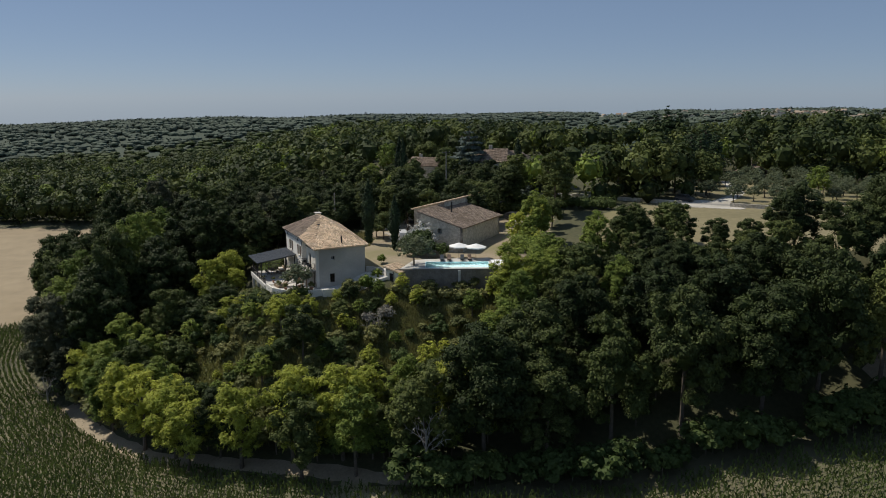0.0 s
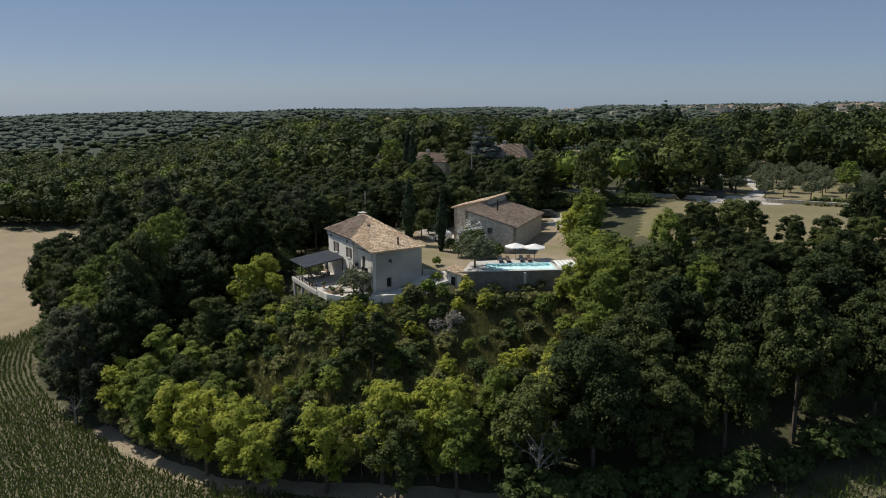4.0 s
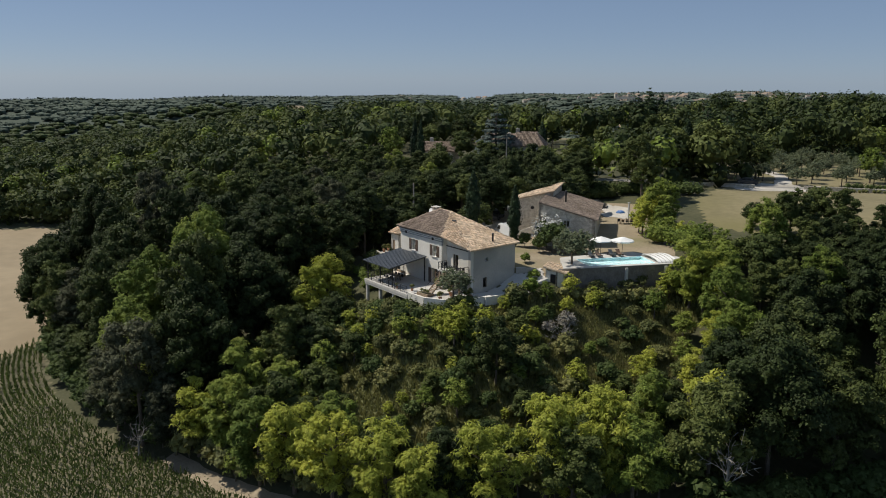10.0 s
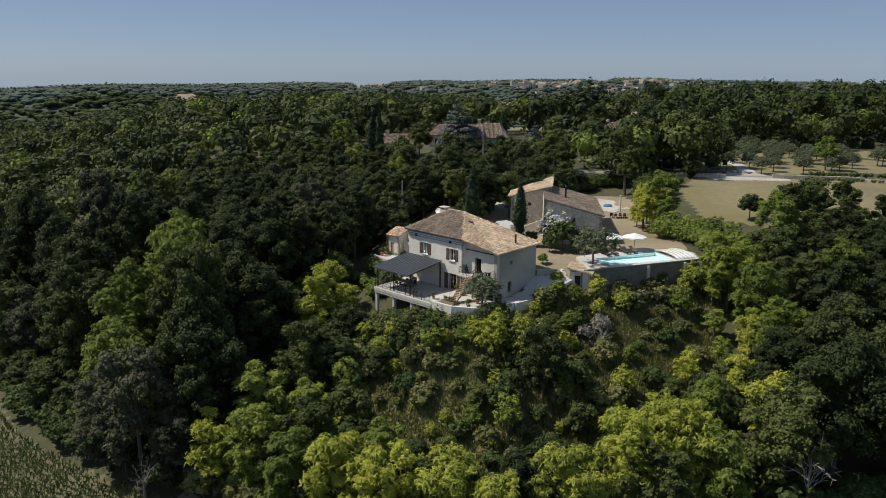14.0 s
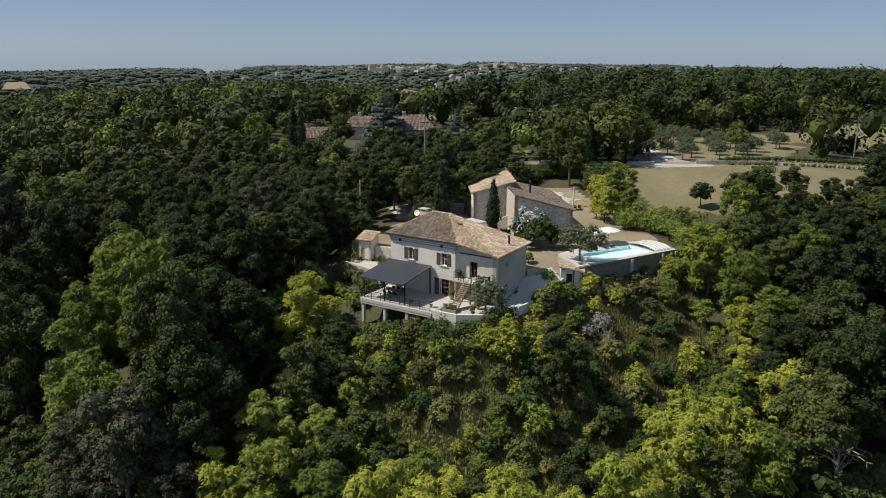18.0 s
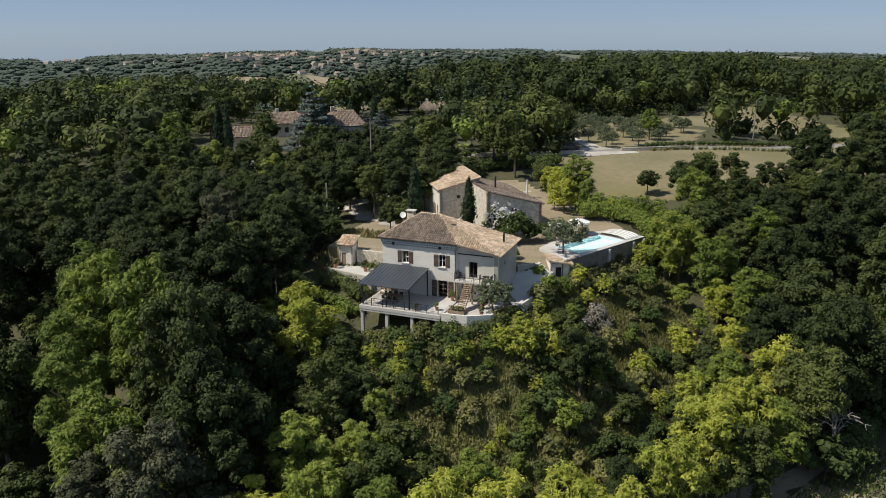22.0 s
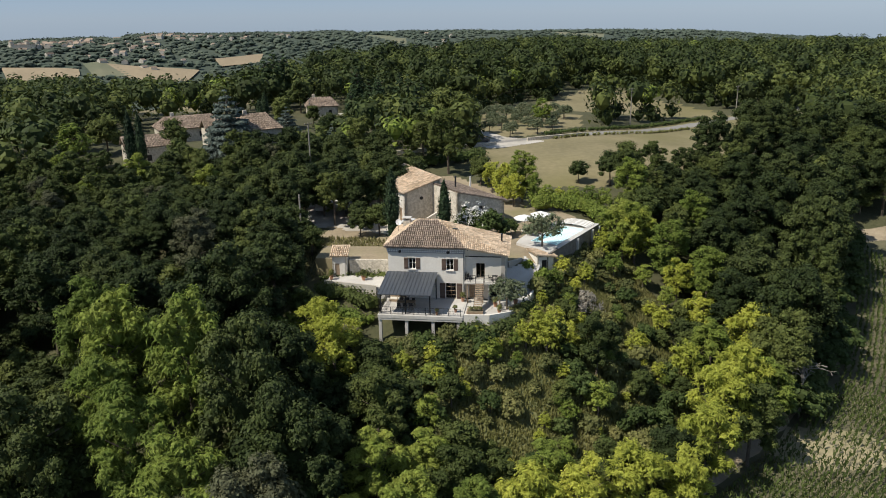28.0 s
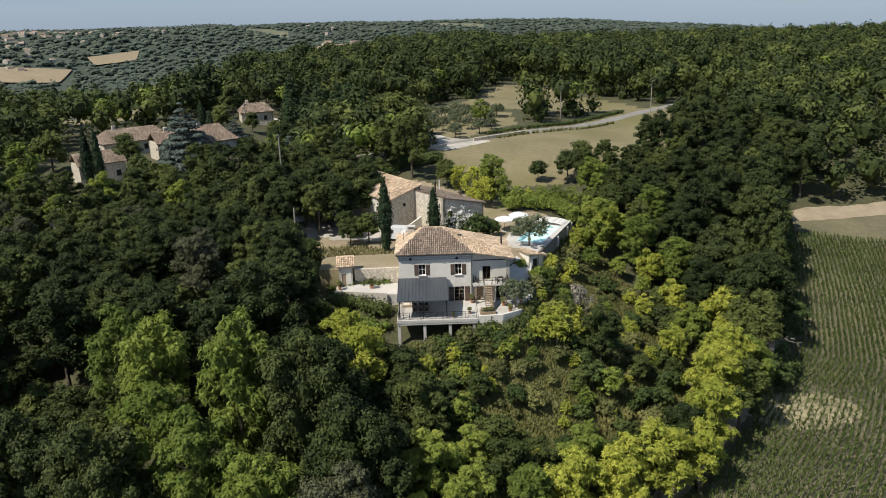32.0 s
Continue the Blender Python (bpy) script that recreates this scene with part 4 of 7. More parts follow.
def wall_panel(parent, p0, p1, thick, z0, top, openings, mat, name="wall", label=""):
    """A wall from p0 to p1 in plan, thick to its left, with openings (from, to, sill, head) that go through it. top: height along the wall."""
    a, b = Vector((*p0, 0)), Vector((*p1, 0))
    L = (b - a).length
    d = (b - a) / L
    nrm = Vector((-d.y, d.x, 0))
    top = top if callable(top) else (lambda s, t=top: t)
    cuts = sorted({0.0, L, *[o[0] for o in openings], *[o[1] for o in openings]})
    bm = bmesh.new()

    def block(s0, s1, za, zb0, zb1):
        pts = [a + d * s + nrm * k for s in (s0, s1) for k in (0, thick)]
        lo = [bm.verts.new((p.x, p.y, za)) for p in pts]
        hi = [bm.verts.new((p.x, p.y, zb0 if i < 2 else zb1)) for i, p in enumerate(pts)]
        for f in ((lo[0], lo[2], hi[2], hi[0]), (lo[3], lo[1], hi[1], hi[3]), (lo[1], lo[0], hi[0], hi[1]), (lo[2], lo[3], hi[3], hi[2]), (hi[0], hi[2], hi[3], hi[1]), (lo[1], lo[3], lo[2], lo[0])):
            bm.faces.new(f)

    for s0, s1 in zip(cuts, cuts[1:]):
        mine = sorted([(o[2], o[3]) for o in openings if o[0] <= s0 + 1e-6 and o[1] >= s1 - 1e-6])
        z = z0
        for sill, head in mine:
            if sill > z + 1e-3:
                block(s0, s1, z, sill, sill)
            z = head
        block(s0, s1, z, top(s0), top(s1))
    bmesh.ops.remove_doubles(bm, verts=bm.verts[:], dist=0.0005)
    return part(name, bm, mat, parent, label)


def window_unit(parent, x0, x1, z0, z1, y, frame_mat="white", bars=1, axis="x", name="window"):
    """A framed casement with glass and glazing bars in the plane y (or x)."""
    def bx(bm, a0, b0, a1, b1, t0, t1):
        if axis == "x":
            box(bm, a0, y + t0, b0, a1, y + t1, b1)
        else:
            box(bm, y + t0, a0, b0, y + t1, a1, b1)
    bm = bmesh.new()
    f = 0.045
    bx(bm, x0, z0, x0 + f, z1, -0.03, 0.03)
    bx(bm, x1 - f, z0, x1, z1, -0.03, 0.03)
    bx(bm, x0, z0, x1, z0 + f, -0.028, 0.028)
    bx(bm, x0, z1 - f, x1, z1, -0.028, 0.028)
    mid = (x0 + x1) / 2
    bx(bm, mid - 0.03, z0, mid + 0.03, z1, -0.026, 0.026)
    w = part(name, bm, frame_mat, parent)
    for i in range(bars):
        zz = z0 + (z1 - z0) * (i + 1) / (bars + 1)
        bm = bmesh.new()
        bx(bm, x0 + f, zz - 0.015, x1 - f, zz + 0.015, -0.02, 0.02)
        part("glazing_bar", bm, frame_mat, w)
    for a, b in ((x0 + f, mid - 0.03), (mid + 0.03, x1 - f)):
        bm = bmesh.new()
        bx(bm, a, z0 + f, b, z1 - f, -0.004, 0.004)
        g = part("pane", bm, "glass", w)
        g.visible_shadow = False
    return w


def shutter(parent, x0, x1, z0, z1, y, mat="shutter"):
    bm = boxes((x0, y - 0.04, z0, x1, y, z1), bevel=0.006)
    s = part("shutter", bm, mat, parent, "brown louvred wooden shutter")
    bm = bmesh.new()
    n = int((z1 - z0) / 0.16)
    for i in range(n):
        zz = z0 + 0.1 + i * 0.16
        if zz + 0.07 < z1 - 0.05:
            box(bm, x0 + 0.06, y - 0.058, zz, x1 - 0.06, y - 0.04, zz + 0.07)
    part("louvres", bm, mat, s)
    for zz in (z0 + 0.25, z1 - 0.25):
        part("hinge", boxes((x0 + 0.02, y - 0.064, zz - 0.025, x1 - 0.02, y - 0.059, zz + 0.025)), "steel", s)
    return s


# ---- farmhouse ----
house = thing("farmhouse", 0, 0, 0, 0, "pale rendered two-storey farmhouse with clay tile roof above the wooded slope", "house")
wall_panel(house, (0.25, 0.25), (10.6, 0.25), 0.5, -1.5, 7.4, [(2.78, 3.72, 4.3, 5.9), (7.88, 8.82, 4.25, 5.85), (7.75, 9.15, 0.2, 2.45)], "render", label="pale lime-rendered front wall")
wall_panel(house, (10.6, 0.9), (15.9, 0.9), 0.5, -1.5, lambda s: 7.35 - 0.21 * s, [(1.45, 2.6, 3.05, 5.15), (0.5, 1.5, 0.15, 2.3), (3.3, 4.7, 0.15, 2.35)], "render", label="pale lime-rendered lower front wall")
# greyer than the other house walls: the gable's shade is put into its colour
wall_panel(house, (15.9, 0.9), (15.8, 9.2), 0.5, -2.5, 6.18, [(2.6, 3.2, 4.4, 4.95), (2.3, 3.1, 0.7, 2.15)], "render_grey", label="gable wall in greyer render that holds its shade")
wall_panel(house, (15.8, 9.2), (0.25, 9.6), 0.5, -0.5, lambda s: 6.18 + 1.2 * min(1, s / 9), [(3.0, 4.0, 4.0, 5.4), (9.0, 10.0, 4.0, 5.4)], "render")
wall_panel(house, (0.25, 9.096), (0.25, 0.753), 0.5, -1.5, 7.4, [(3.5, 4.5, 4.3, 5.6)], "render")
part("wall_return", boxes((10.1, 0.752, -1.5, 10.598, 1.2, 7.3)), "render", house)
part("upper_floor", boxes((0.77, 0.77, 2.75, 15.3, 8.6, 2.98)), "dark", house)
part("inner_floor", boxes((0.77, 0.77, -0.2, 15.3, 8.6, 0.14)), "dark", house)
part("attic_floor", boxes((0.77, 0.77, 6.05, 15.3, 8.6, 6.15)), "dark", house)
# roof: front hip, right slope in two faces, back and left
ev = [(-0.15, -0.25, 7.5), (10.85, -0.25, 7.5), (16.35, 0.45, 6.35), (16.2, 9.65, 6.42), (-0.15, 9.95, 7.5), (3.8, 4.87, 9.97), (6.33, 4.87, 9.97)]
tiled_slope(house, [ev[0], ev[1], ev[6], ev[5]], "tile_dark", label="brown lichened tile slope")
tiled_slope(house, [ev[2], ev[3], ev[6]], "tile_light", label="sunbleached pale tile slope")
tiled_slope(house, [ev[1], ev[2], ev[6]], "tile_light", label="sunbleached pale tile slope")
tiled_slope(house, [ev[3], ev[4], ev[5], ev[6]], "tile_light")
tiled_slope(house, [ev[4], ev[0], ev[5]], "tile_light")
for a, b in ((5, 6), (0, 5), (1, 6), (4, 5), (3, 6)):
    ridge(house, ev[a], ev[b], "tile_light" if a in (5, 3) else "tile_dark", 0.13)
# stepped cornice of tile ends under the front eave
corn = part("cornice", boxes((0.1, 0.08, 6.95, 10.7, 0.248, 7.38), (0.16, 0.14, 6.62, 10.66, 0.248, 6.95)), "cornice", house, "grey painted stepped cornice")
bm = bmesh.new()
for r_, (zz, yy) in enumerate(((7.1, 0.06), (6.84, 0.12))):
    for i in range(44):
        x = 0.3 + i * 0.234
        rod(bm, (x, yy - 0.06, zz), (x, yy + 0.05, zz), 0.085, 0.085, 6)
tagged(part("eaves_course", bm, "white", corn, "row of pale half-round tile ends"), kind="stuff")
for x in (1.9, 8.4):
    bm = bmesh.new()
    rod(bm, (x, 0.0, 6.78), (x, 0.13, 6.78), 0.2, 0.2, 14)
    part("vent", bm, "dark", house, "round dark attic vent")
for x0, x1, z0, z1 in ((2.78, 3.72, 4.3, 5.9), (7.88, 8.82, 4.25, 5.85)):
    window_unit(house, x0 + 0.25, x1 + 0.25, z0, z1, 0.5, "white", 1)
    shutter(house, x0 + 0.25 - 0.62, x0 + 0.25 - 0.05, z0, z1, 0.246)
    shutter(house, x1 + 0.25 + 0.05, x1 + 0.25 + 0.62, z0, z1, 0.246)
    part("sill", boxes((x0 + 0.1, 0.1, z0 - 0.1, x1 + 0.4, 0.5, z0 - 0.004), bevel=0.01), "concrete", house)
window_unit(house, 8.0, 9.4, 0.2, 2.45, 0.42, "wood", 3, name="terrace_door")
shutter(house, 7.2, 7.92, 0.25, 2.45, 0.246)
shutter(house, 9.48, 10.2, 0.25, 2.45, 0.246)
window_unit(house, 12.05, 13.2, 3.05, 5.15, 1.12, "shutter", 1, name="balcony_door")
window_unit(house, 13.9, 15.3, 0.15, 2.35, 1.12, "shutter", 0, name="glass_door")
part("cellar_door", boxes((11.1, 1.1, 0.15, 12.1, 1.16, 2.3), bevel=0.01), "wood", house)
window_unit(house, 3.5, 4.1, 4.4, 4.95, 15.6, "white", 0, axis="y")
window_unit(house, 3.2, 4.0, 0.7, 2.15, 15.6, "shutter", 2, axis="y")
bm = bmesh.new()
for x0 in (4.25,):
    rod(bm, (10.45, 0.18, 0.3), (10.45, 0.18, 7.0), 0.05, 0.05, 6)
part("downpipe", bm, "zinc", house)
part("gutter", boxes((10.9, 0.3, 7.0, 11.0, 0.42, 7.1)), "zinc", house)
bm = bmesh.new()
for i in range(20):
    x = 10.9 + i * 0.27
    rod(bm, (x, 0.3 + i * 0.034, 7.33 - i * 0.0565), (x + 0.29, 0.335 + i * 0.034, 7.27 - i * 0.0565), 0.06, 0.06, 6)
part("eave_gutter", bm, "zinc", house)
# chimney, flue and roof vent
chim = part("chimney", boxes((1.5, 5.2, 7.2, 2.5, 5.95, 9.75), bevel=0.02), "stone", house, "short stone chimney stack")
part("chimney_cap", boxes((1.35, 5.05, 10.0, 2.65, 6.1, 10.1), bevel=0.01), "concrete", chim)
for x, y in ((1.6, 5.3), (2.4, 5.3), (1.6, 5.85), (2.4, 5.85)):
    part("cap_post", boxes((x - 0.09, y - 0.09, 9.75, x + 0.09, y + 0.09, 10.0)), "stone", chim)
bm = bmesh.new()
rod(bm, (15.15, 5.49, 6.6), (15.15, 5.49, 8.0), 0.13, 0.13, 10)
rod(bm, (15.15, 5.49, 7.98), (15.15, 5.49, 8.08), 0.19, 0.1, 10)
part("flue", bm, "steel", house, "black steel flue pipe")
part("skylight", boxes((8.6, 3.3, 9.05, 9.3, 3.7, 9.2), bevel=0.02), "steel", house)

dish = thing("satellite_dish", 0.9, 4.5, 8.2, 0, "pale grey satellite dish on the roof edge", "satellite dish")
bm = bmesh.new()
bmesh.ops.create_uvsphere(bm, u_segments=20, v_segments=12, radius=1.0)
bmesh.ops.delete(bm, geom=[v for v in bm.verts if v.co.z > -0.72], context='VERTS')
bmesh.ops.transform(bm, matrix=Matrix.LocRotScale((0, 0.55, 1.35), Euler((radians(65), 0, radians(14))), (0.85, 0.85, 0.6)), verts=bm.verts[:])
part("reflector", bm, "white", dish)
bm = bmesh.new()
rod(bm, (0, 0.1, -0.3), (0, 0.1, 1.3), 0.035)
part("mast", bm, "steel", dish)
bm = bmesh.new()
rod(bm, (0, -0.1, 0.95), (0.08, -0.5, 1.2), 0.02)
part("feed_arm", bm, "steel", dish)

# ---- raised terrace, pergola, stairs ----
terrace = thing("raised_terrace", 0, 0, 0, 0, "raised concrete terrace on square posts in front of the house", "terrace")
part("slab", boxes((0.0, -6.2, -0.28, 11.0, 0.245, 0.2), bevel=0.03), "concrete", terrace)
part("paving", boxes((0.25, -5.95, 0.2, 10.75, 0.24, 0.235)), "paving", terrace)
for x in (0.25, 3.7, 7.15, 10.4):
    part("post", boxes((x - 0.2, -6.0, -5.6, x + 0.2, -5.6, -0.28), bevel=0.02), "concrete", terrace)
for x in (0.25, 5.5):
    part("post", boxes((x - 0.2, -2.6, -4.5, x + 0.2, -2.2, -0.28), bevel=0.02), "concrete", terrace)
part("beam", boxes((0.05, -6.15, -0.55, 10.9, -5.65, -0.284), bevel=0.02), "concrete", terrace)
part("back_wall", boxes((0.3, -0.9, -4.0, 10.9, -0.5, -0.29)), "render_grey", terrace)


def railing(name, pts, z, hgt, label, group="", rails=3, every=1.5, baluster=0.0):
    """Posts, a handrail and thin rails along a plan line."""
    x0, y0 = pts[0]
    t = thing(name, x0, y0, z if not callable(z) else z(x0, y0), 0, label, "railing", group)
    zz = t.location.z
    for (ax, ay), (bx, by) in zip(pts, pts[1:]):
        L = math.hypot(bx - ax, by - ay)
        n = max(1, round(L / every))
        za, zb = (z(ax, ay), z(bx, by)) if callable(z) else (z, z)
        for i in range(n + 1):
            u = i / n
            px, py, pz = ax + (bx - ax) * u - x0, ay + (by - ay) * u - y0, za + (zb - za) * u - zz
            part("post", boxes((px - 0.03, py - 0.03, pz, px + 0.03, py + 0.03, pz + hgt)), "steel", t)
        for k in range(rails):
            h = hgt * (1 - k / rails)
            bm = bmesh.new()
            r = 0.032 if k == 0 else 0.016
            rod(bm, (ax - x0, ay - y0, za - zz + h), (bx - x0, by - y0, zb - zz + h), r, r, 6)
            part("handrail" if k == 0 else "rail", bm, "steel", t)
        if baluster:
            bm = bmesh.new()
            for i in range(int(L / baluster)):
                u = i * baluster / L
                px, py, pz = ax + (bx - ax) * u - x0, ay + (by - ay) * u - y0, za + (zb - za) * u - zz
                rod(bm, (px, py, pz + 0.08), (px, py, pz + hgt), 0.011, 0.011, 4)
            tagged(part("balusters", bm, "steel", t), kind="stuff")
    return t


railing("terrace_railing", [(0.2, -0.2), (0.2, -6.05), (10.7, -6.05)], 0.237, 1.0, "dark metal railing along the terrace edge", baluster=0.16)
pergola = thing("pergola", 0, 0, 0.237, 0, "pergola with a dark standing-seam metal roof over the terrace", "pergola")
rz_ = lambda y: 3.72 + (y + 0.1) * 0.133
bm = bmesh.new()
prism(bm, [(0.1, -6.5), (7.05, -6.5), (6.9, 0.1), (0.1, 0.1)], lambda x, y: rz_(y) - 0.1, lambda x, y: rz_(y))
roof = part("roof", bm, "zinc", pergola)
for i in range(15):
    x = 0.14 + i * 0.485
    bm = bmesh.new()
    prism(bm, [(x, -6.49), (x + 0.035, -6.49), (x + 0.035, 0.09), (x, 0.09)], lambda x, y: rz_(y), lambda x, y: rz_(y) + 0.045)
    part("seam", bm, "zinc", roof)
for x, y in ((0.35, -5.75), (3.6, -5.75), (6.75, -5.75), (0.35, -0.15), (6.75, -0.15)):
    part("post", boxes((x - 0.07, y - 0.07, 0, x + 0.07, y + 0.07, rz_(y) - 0.09), bevel=0.01), "steel", pergola)
part("front_beam", boxes((0.2, -5.84, rz_(-5.75) - 0.3, 6.95, -5.66, rz_(-5.75) - 0.1)), "steel", pergola)
for x in (0.35, 2.5, 4.6, 6.75):
    bm = bmesh.new()
    prism(bm, [(x - 0.05, -6.3), (x + 0.05, -6.3), (x + 0.05, 0.0), (x - 0.05, 0.0)], lambda x, y: rz_(y) - 0.24, lambda x, y: rz_(y) - 0.102)
    part("rafter", bm, "steel", pergola)
for sgn in (-1, 1):
    bm = bmesh.new()
    rod(bm, (3.6 + sgn * 0.05, -5.75, rz_(-5.75) - 1.0), (3.6 + sgn * 0.9, -5.75, rz_(-5.75) - 0.2), 0.04, 0.04, 5)
    part("brace", bm, "steel", pergola)

landing = thing("balcony", 0, 0, 0, 0, "small balcony landing on the lower front wall", "balcony")
part("slab", boxes((10.62, -0.75, 2.72, 15.6, 0.896, 2.95), bevel=0.02), "concrete", landing)
for x in (11.0, 13.05, 15.3):
    part("post", boxes((x - 0.09, -0.65, 0.1, x + 0.09, -0.45, 2.72)), "wood", landing)
part("side_wall", boxes((13.7, -0.5, 0.1, 13.85, 0.895, 2.718)), "render", landing)
railing("balcony_railing", [(10.72, 0.8), (10.72, -0.65), (12.1, -0.65)], 2.952, 1.0, "thin metal balcony railing", "balcony railings", 3, 0.7)
railing("balcony_railing", [(13.3, -0.65), (15.5, -0.65), (15.5, 0.8)], 2.952, 1.0, "thin metal balcony railing", "balcony railings", 3, 0.7)
stairs = thing("outside_stairs", 12.7, -0.75, 0, 0, "open wooden stairs down from the balcony to the terrace", "stairs")
N_ST = 15
for i in range(N_ST):
    zz, yy = 2.85 - i * (2.7 / N_ST), -0.05 - i * 0.21
    part("tread", boxes((-0.5, yy - 0.25, zz - 0.05, 0.5, yy + 0.03, zz), bevel=0.006), "wood", stairs, "pale worn tread")
for sx in (-0.54, 0.5):
    bm = bmesh.new()
    v = [bm.verts.new(p) for p in ((sx, 0, 2.7), (sx, 0, 2.95), (sx, -3.2, 0.3), (sx, -3.2, 0.05), (sx + 0.04, 0, 2.7), (sx + 0.04, 0, 2.95), (sx + 0.04, -3.2, 0.3), (sx + 0.04, -3.2, 0.05))]
    for f in ((0, 1, 2, 3), (7, 6, 5, 4), (0, 4, 5, 1), (1, 5, 6, 2), (2, 6, 7, 3), (3, 7, 4, 0)):
        bm.faces.new([v[k] for k in f])
    bmesh.ops.recalc_face_normals(bm, faces=bm.faces[:])
    part("stringer", bm, "wood", stairs)
    bm = bmesh.new()
    rod(bm, (sx + 0.02, 0, 3.85), (sx + 0.02, -3.2, 1.2), 0.025, 0.025, 6)
    for u in (0.0, 0.5, 1.0):
        rod(bm, (sx + 0.02, -3.2 * u, 2.9 - 2.65 * u), (sx + 0.02, -3.2 * u, 3.85 - 2.65 * u), 0.02, 0.02, 5)
    part("handrail", bm, "steel", stairs)

# ---- lower terrace right of the raised one, path, left patio ----
low_t = thing("garden_terrace", 0, 0, 0, 0, "white paved garden terrace with a low wall", "terrace", kind="structure")
TERR = [(11.02, -5.9), (14.2, -5.6), (16.6, -4.2), (18.2, -1.8), (18.6, 2.0), (17.6, 9.0), (15.95, 9.0), (15.95, 0.85), (11.02, 0.85)]
bm = bmesh.new()
prism(bm, TERR, -3.0, 0.06)
part("paving", bm, "paving", low_t)
bm = bmesh.new()
edge = [(11.1, -6.0), (14.3, -5.75), (16.8, -4.3), (18.45, -1.85), (18.85, 2.0)]
for (ax, ay), (bx, by) in zip(edge, edge[1:]):
    L = math.hypot(bx - ax, by - ay)
    nx, ny = (by - ay) / L * 0.14, -(bx - ax) / L * 0.14
    prism(bm, [(ax - nx, ay - ny), (ax + nx, ay + ny), (bx + nx, by + ny), (bx - nx, by - ny)], -3.2, 0.5)
part("parapet", bm, "render", low_t, "low pale rendered parapet")
part("bed", boxes((11.3, -4.6, 0.06, 13.4, -3.4, 0.4), bevel=0.03), "wood", low_t, "timber planting box")
bm = bmesh.new()
prism(bm, [(16.9, 8.7), (18.7, 8.9), (20.3, 11.2), (19.0, 12.0), (17.4, 10.6)], lambda x, y: 0.0, lambda x, y: 0.1 + (y - 8.7) * 0.32)
part("path", bm, "paving", low_t, "white path rising beside the house")
gpath = [(18.9, 0.9), (19.5, 4.0), (19.7, 8.0), (20.2, 11.6)]
for (ax, ay), (bx, by) in zip(gpath, gpath[1:]):
    bm = bmesh.new()
    prism(bm, [(ax, ay), (ax + 0.26, ay), (bx + 0.26, by), (bx, by)], -2.2, lambda x, y: max(0.5, h1(x, y) + 0.45))
    part("side_wall", bm, "render", low_t, "low pale rendered wall")
wall_r = thing("retaining_wall", 0, 0, 0, 0, "curved pale retaining wall behind the house", "wall", kind="structure")
bm = bmesh.new()
arc = [(15.9, 9.4), (16.9, 10.4), (17.7, 11.5), (18.1, 12.8), (17.9, 14.0)]
for i, ((ax, ay), (bx, by)) in enumerate(zip(arc, arc[1:])):
    L = math.hypot(bx - ax, by - ay)
    nx, ny = (by - ay) / L * 0.18, -(bx - ax) / L * 0.18
    prism(bm, [(ax - nx, ay - ny), (ax + nx, ay + ny), (bx + nx, by + ny), (bx - nx, by - ny)], -0.5, 2.75 - 0.05 * i * i)
part("wall", bm, "render_grey", wall_r)
part("soil", prism(bmesh.new(), [(10, 9.65), (15.8, 9.45), (17.5, 11.6), (17.6, 14.0), (10, 14)], 0.0, 2.6), "lawn", wall_r, "raised dry bed")

patio = thing("patio", 0, 0, 0, 0, "white paved patio beside the farmhouse with a stone wall", "patio", kind="structure")
PATIO = [(-9.2, 2.2), (-6.5, 1.6), (-1.6, 0.6), (0.2, 0.6), (0.2, 5.2), (-4.5, 5.4), (-9.2, 5.0)]
part("paving", prism(bmesh.new(), PATIO, -4.0, 1.45), "paving", patio)
bm = bmesh.new()
pe = [(-9.3, 2.1), (-6.5, 1.45), (-1.6, 0.45)]
for (ax, ay), (bx, by) in zip(pe, pe[1:]):
    prism(bm, [(ax, ay - 0.25), (bx, by - 0.25), (bx, by), (ax, ay)], -4.2, 1.75)
part("wall", bm, "render_grey", patio, "low weathered wall")
bm = bmesh.new()
for (ax, ay), (bx, by) in zip([(-6.6, 5.6)], [(0.2, 5.9)]):
    prism(bm, [(ax, ay), (bx, by), (bx, by + 0.5), (ax, ay + 0.5)], 0.5, 3.6)
part("stone_wall", bm, "stone", patio, "rough stone wall with creepers")
part("bank", prism(bmesh.new(), [(-12, 6.9), (-6.6, 6.4), (0.2, 6.45), (0.2, 12.6), (-12, 12)], 0.0, lambda x, y: 3.3 + 0.05 * (y - 6)), "lawn", patio, "dry grass bank")

well = thing("garden_hut", -7.9, 5.6, 1.45, 6, "small rendered hut with a clay tile roof", "hut")
wall_panel(well, (-1.0, -1.0), (1.0, -1.0), 0.25, -1.2, 3.1, [(0.35, 1.0, -0.0, 1.9)], "render")
wall_panel(well, (1.0, -1.0), (1.0, 1.2), 0.25, -1.2, 3.3, [], "render")
wall_panel(well, (1.0, 1.2), (-1.0, 1.2), 0.25, -1.2, 3.7, [], "render")
wall_panel(well, (-1.0, 1.2), (-1.0, -1.0), 0.25, -1.2, 3.3, [], "render")
tiled_slope(well, [(-1.3, -1.3, 3.05), (1.3, -1.3, 3.05), (1.3, 1.4, 3.95), (-1.3, 1.4, 3.95)], "tile_light")
part("door", boxes((-0.63, -0.9, 0.0, 0.0, -0.84, 1.9)), "wood", well)

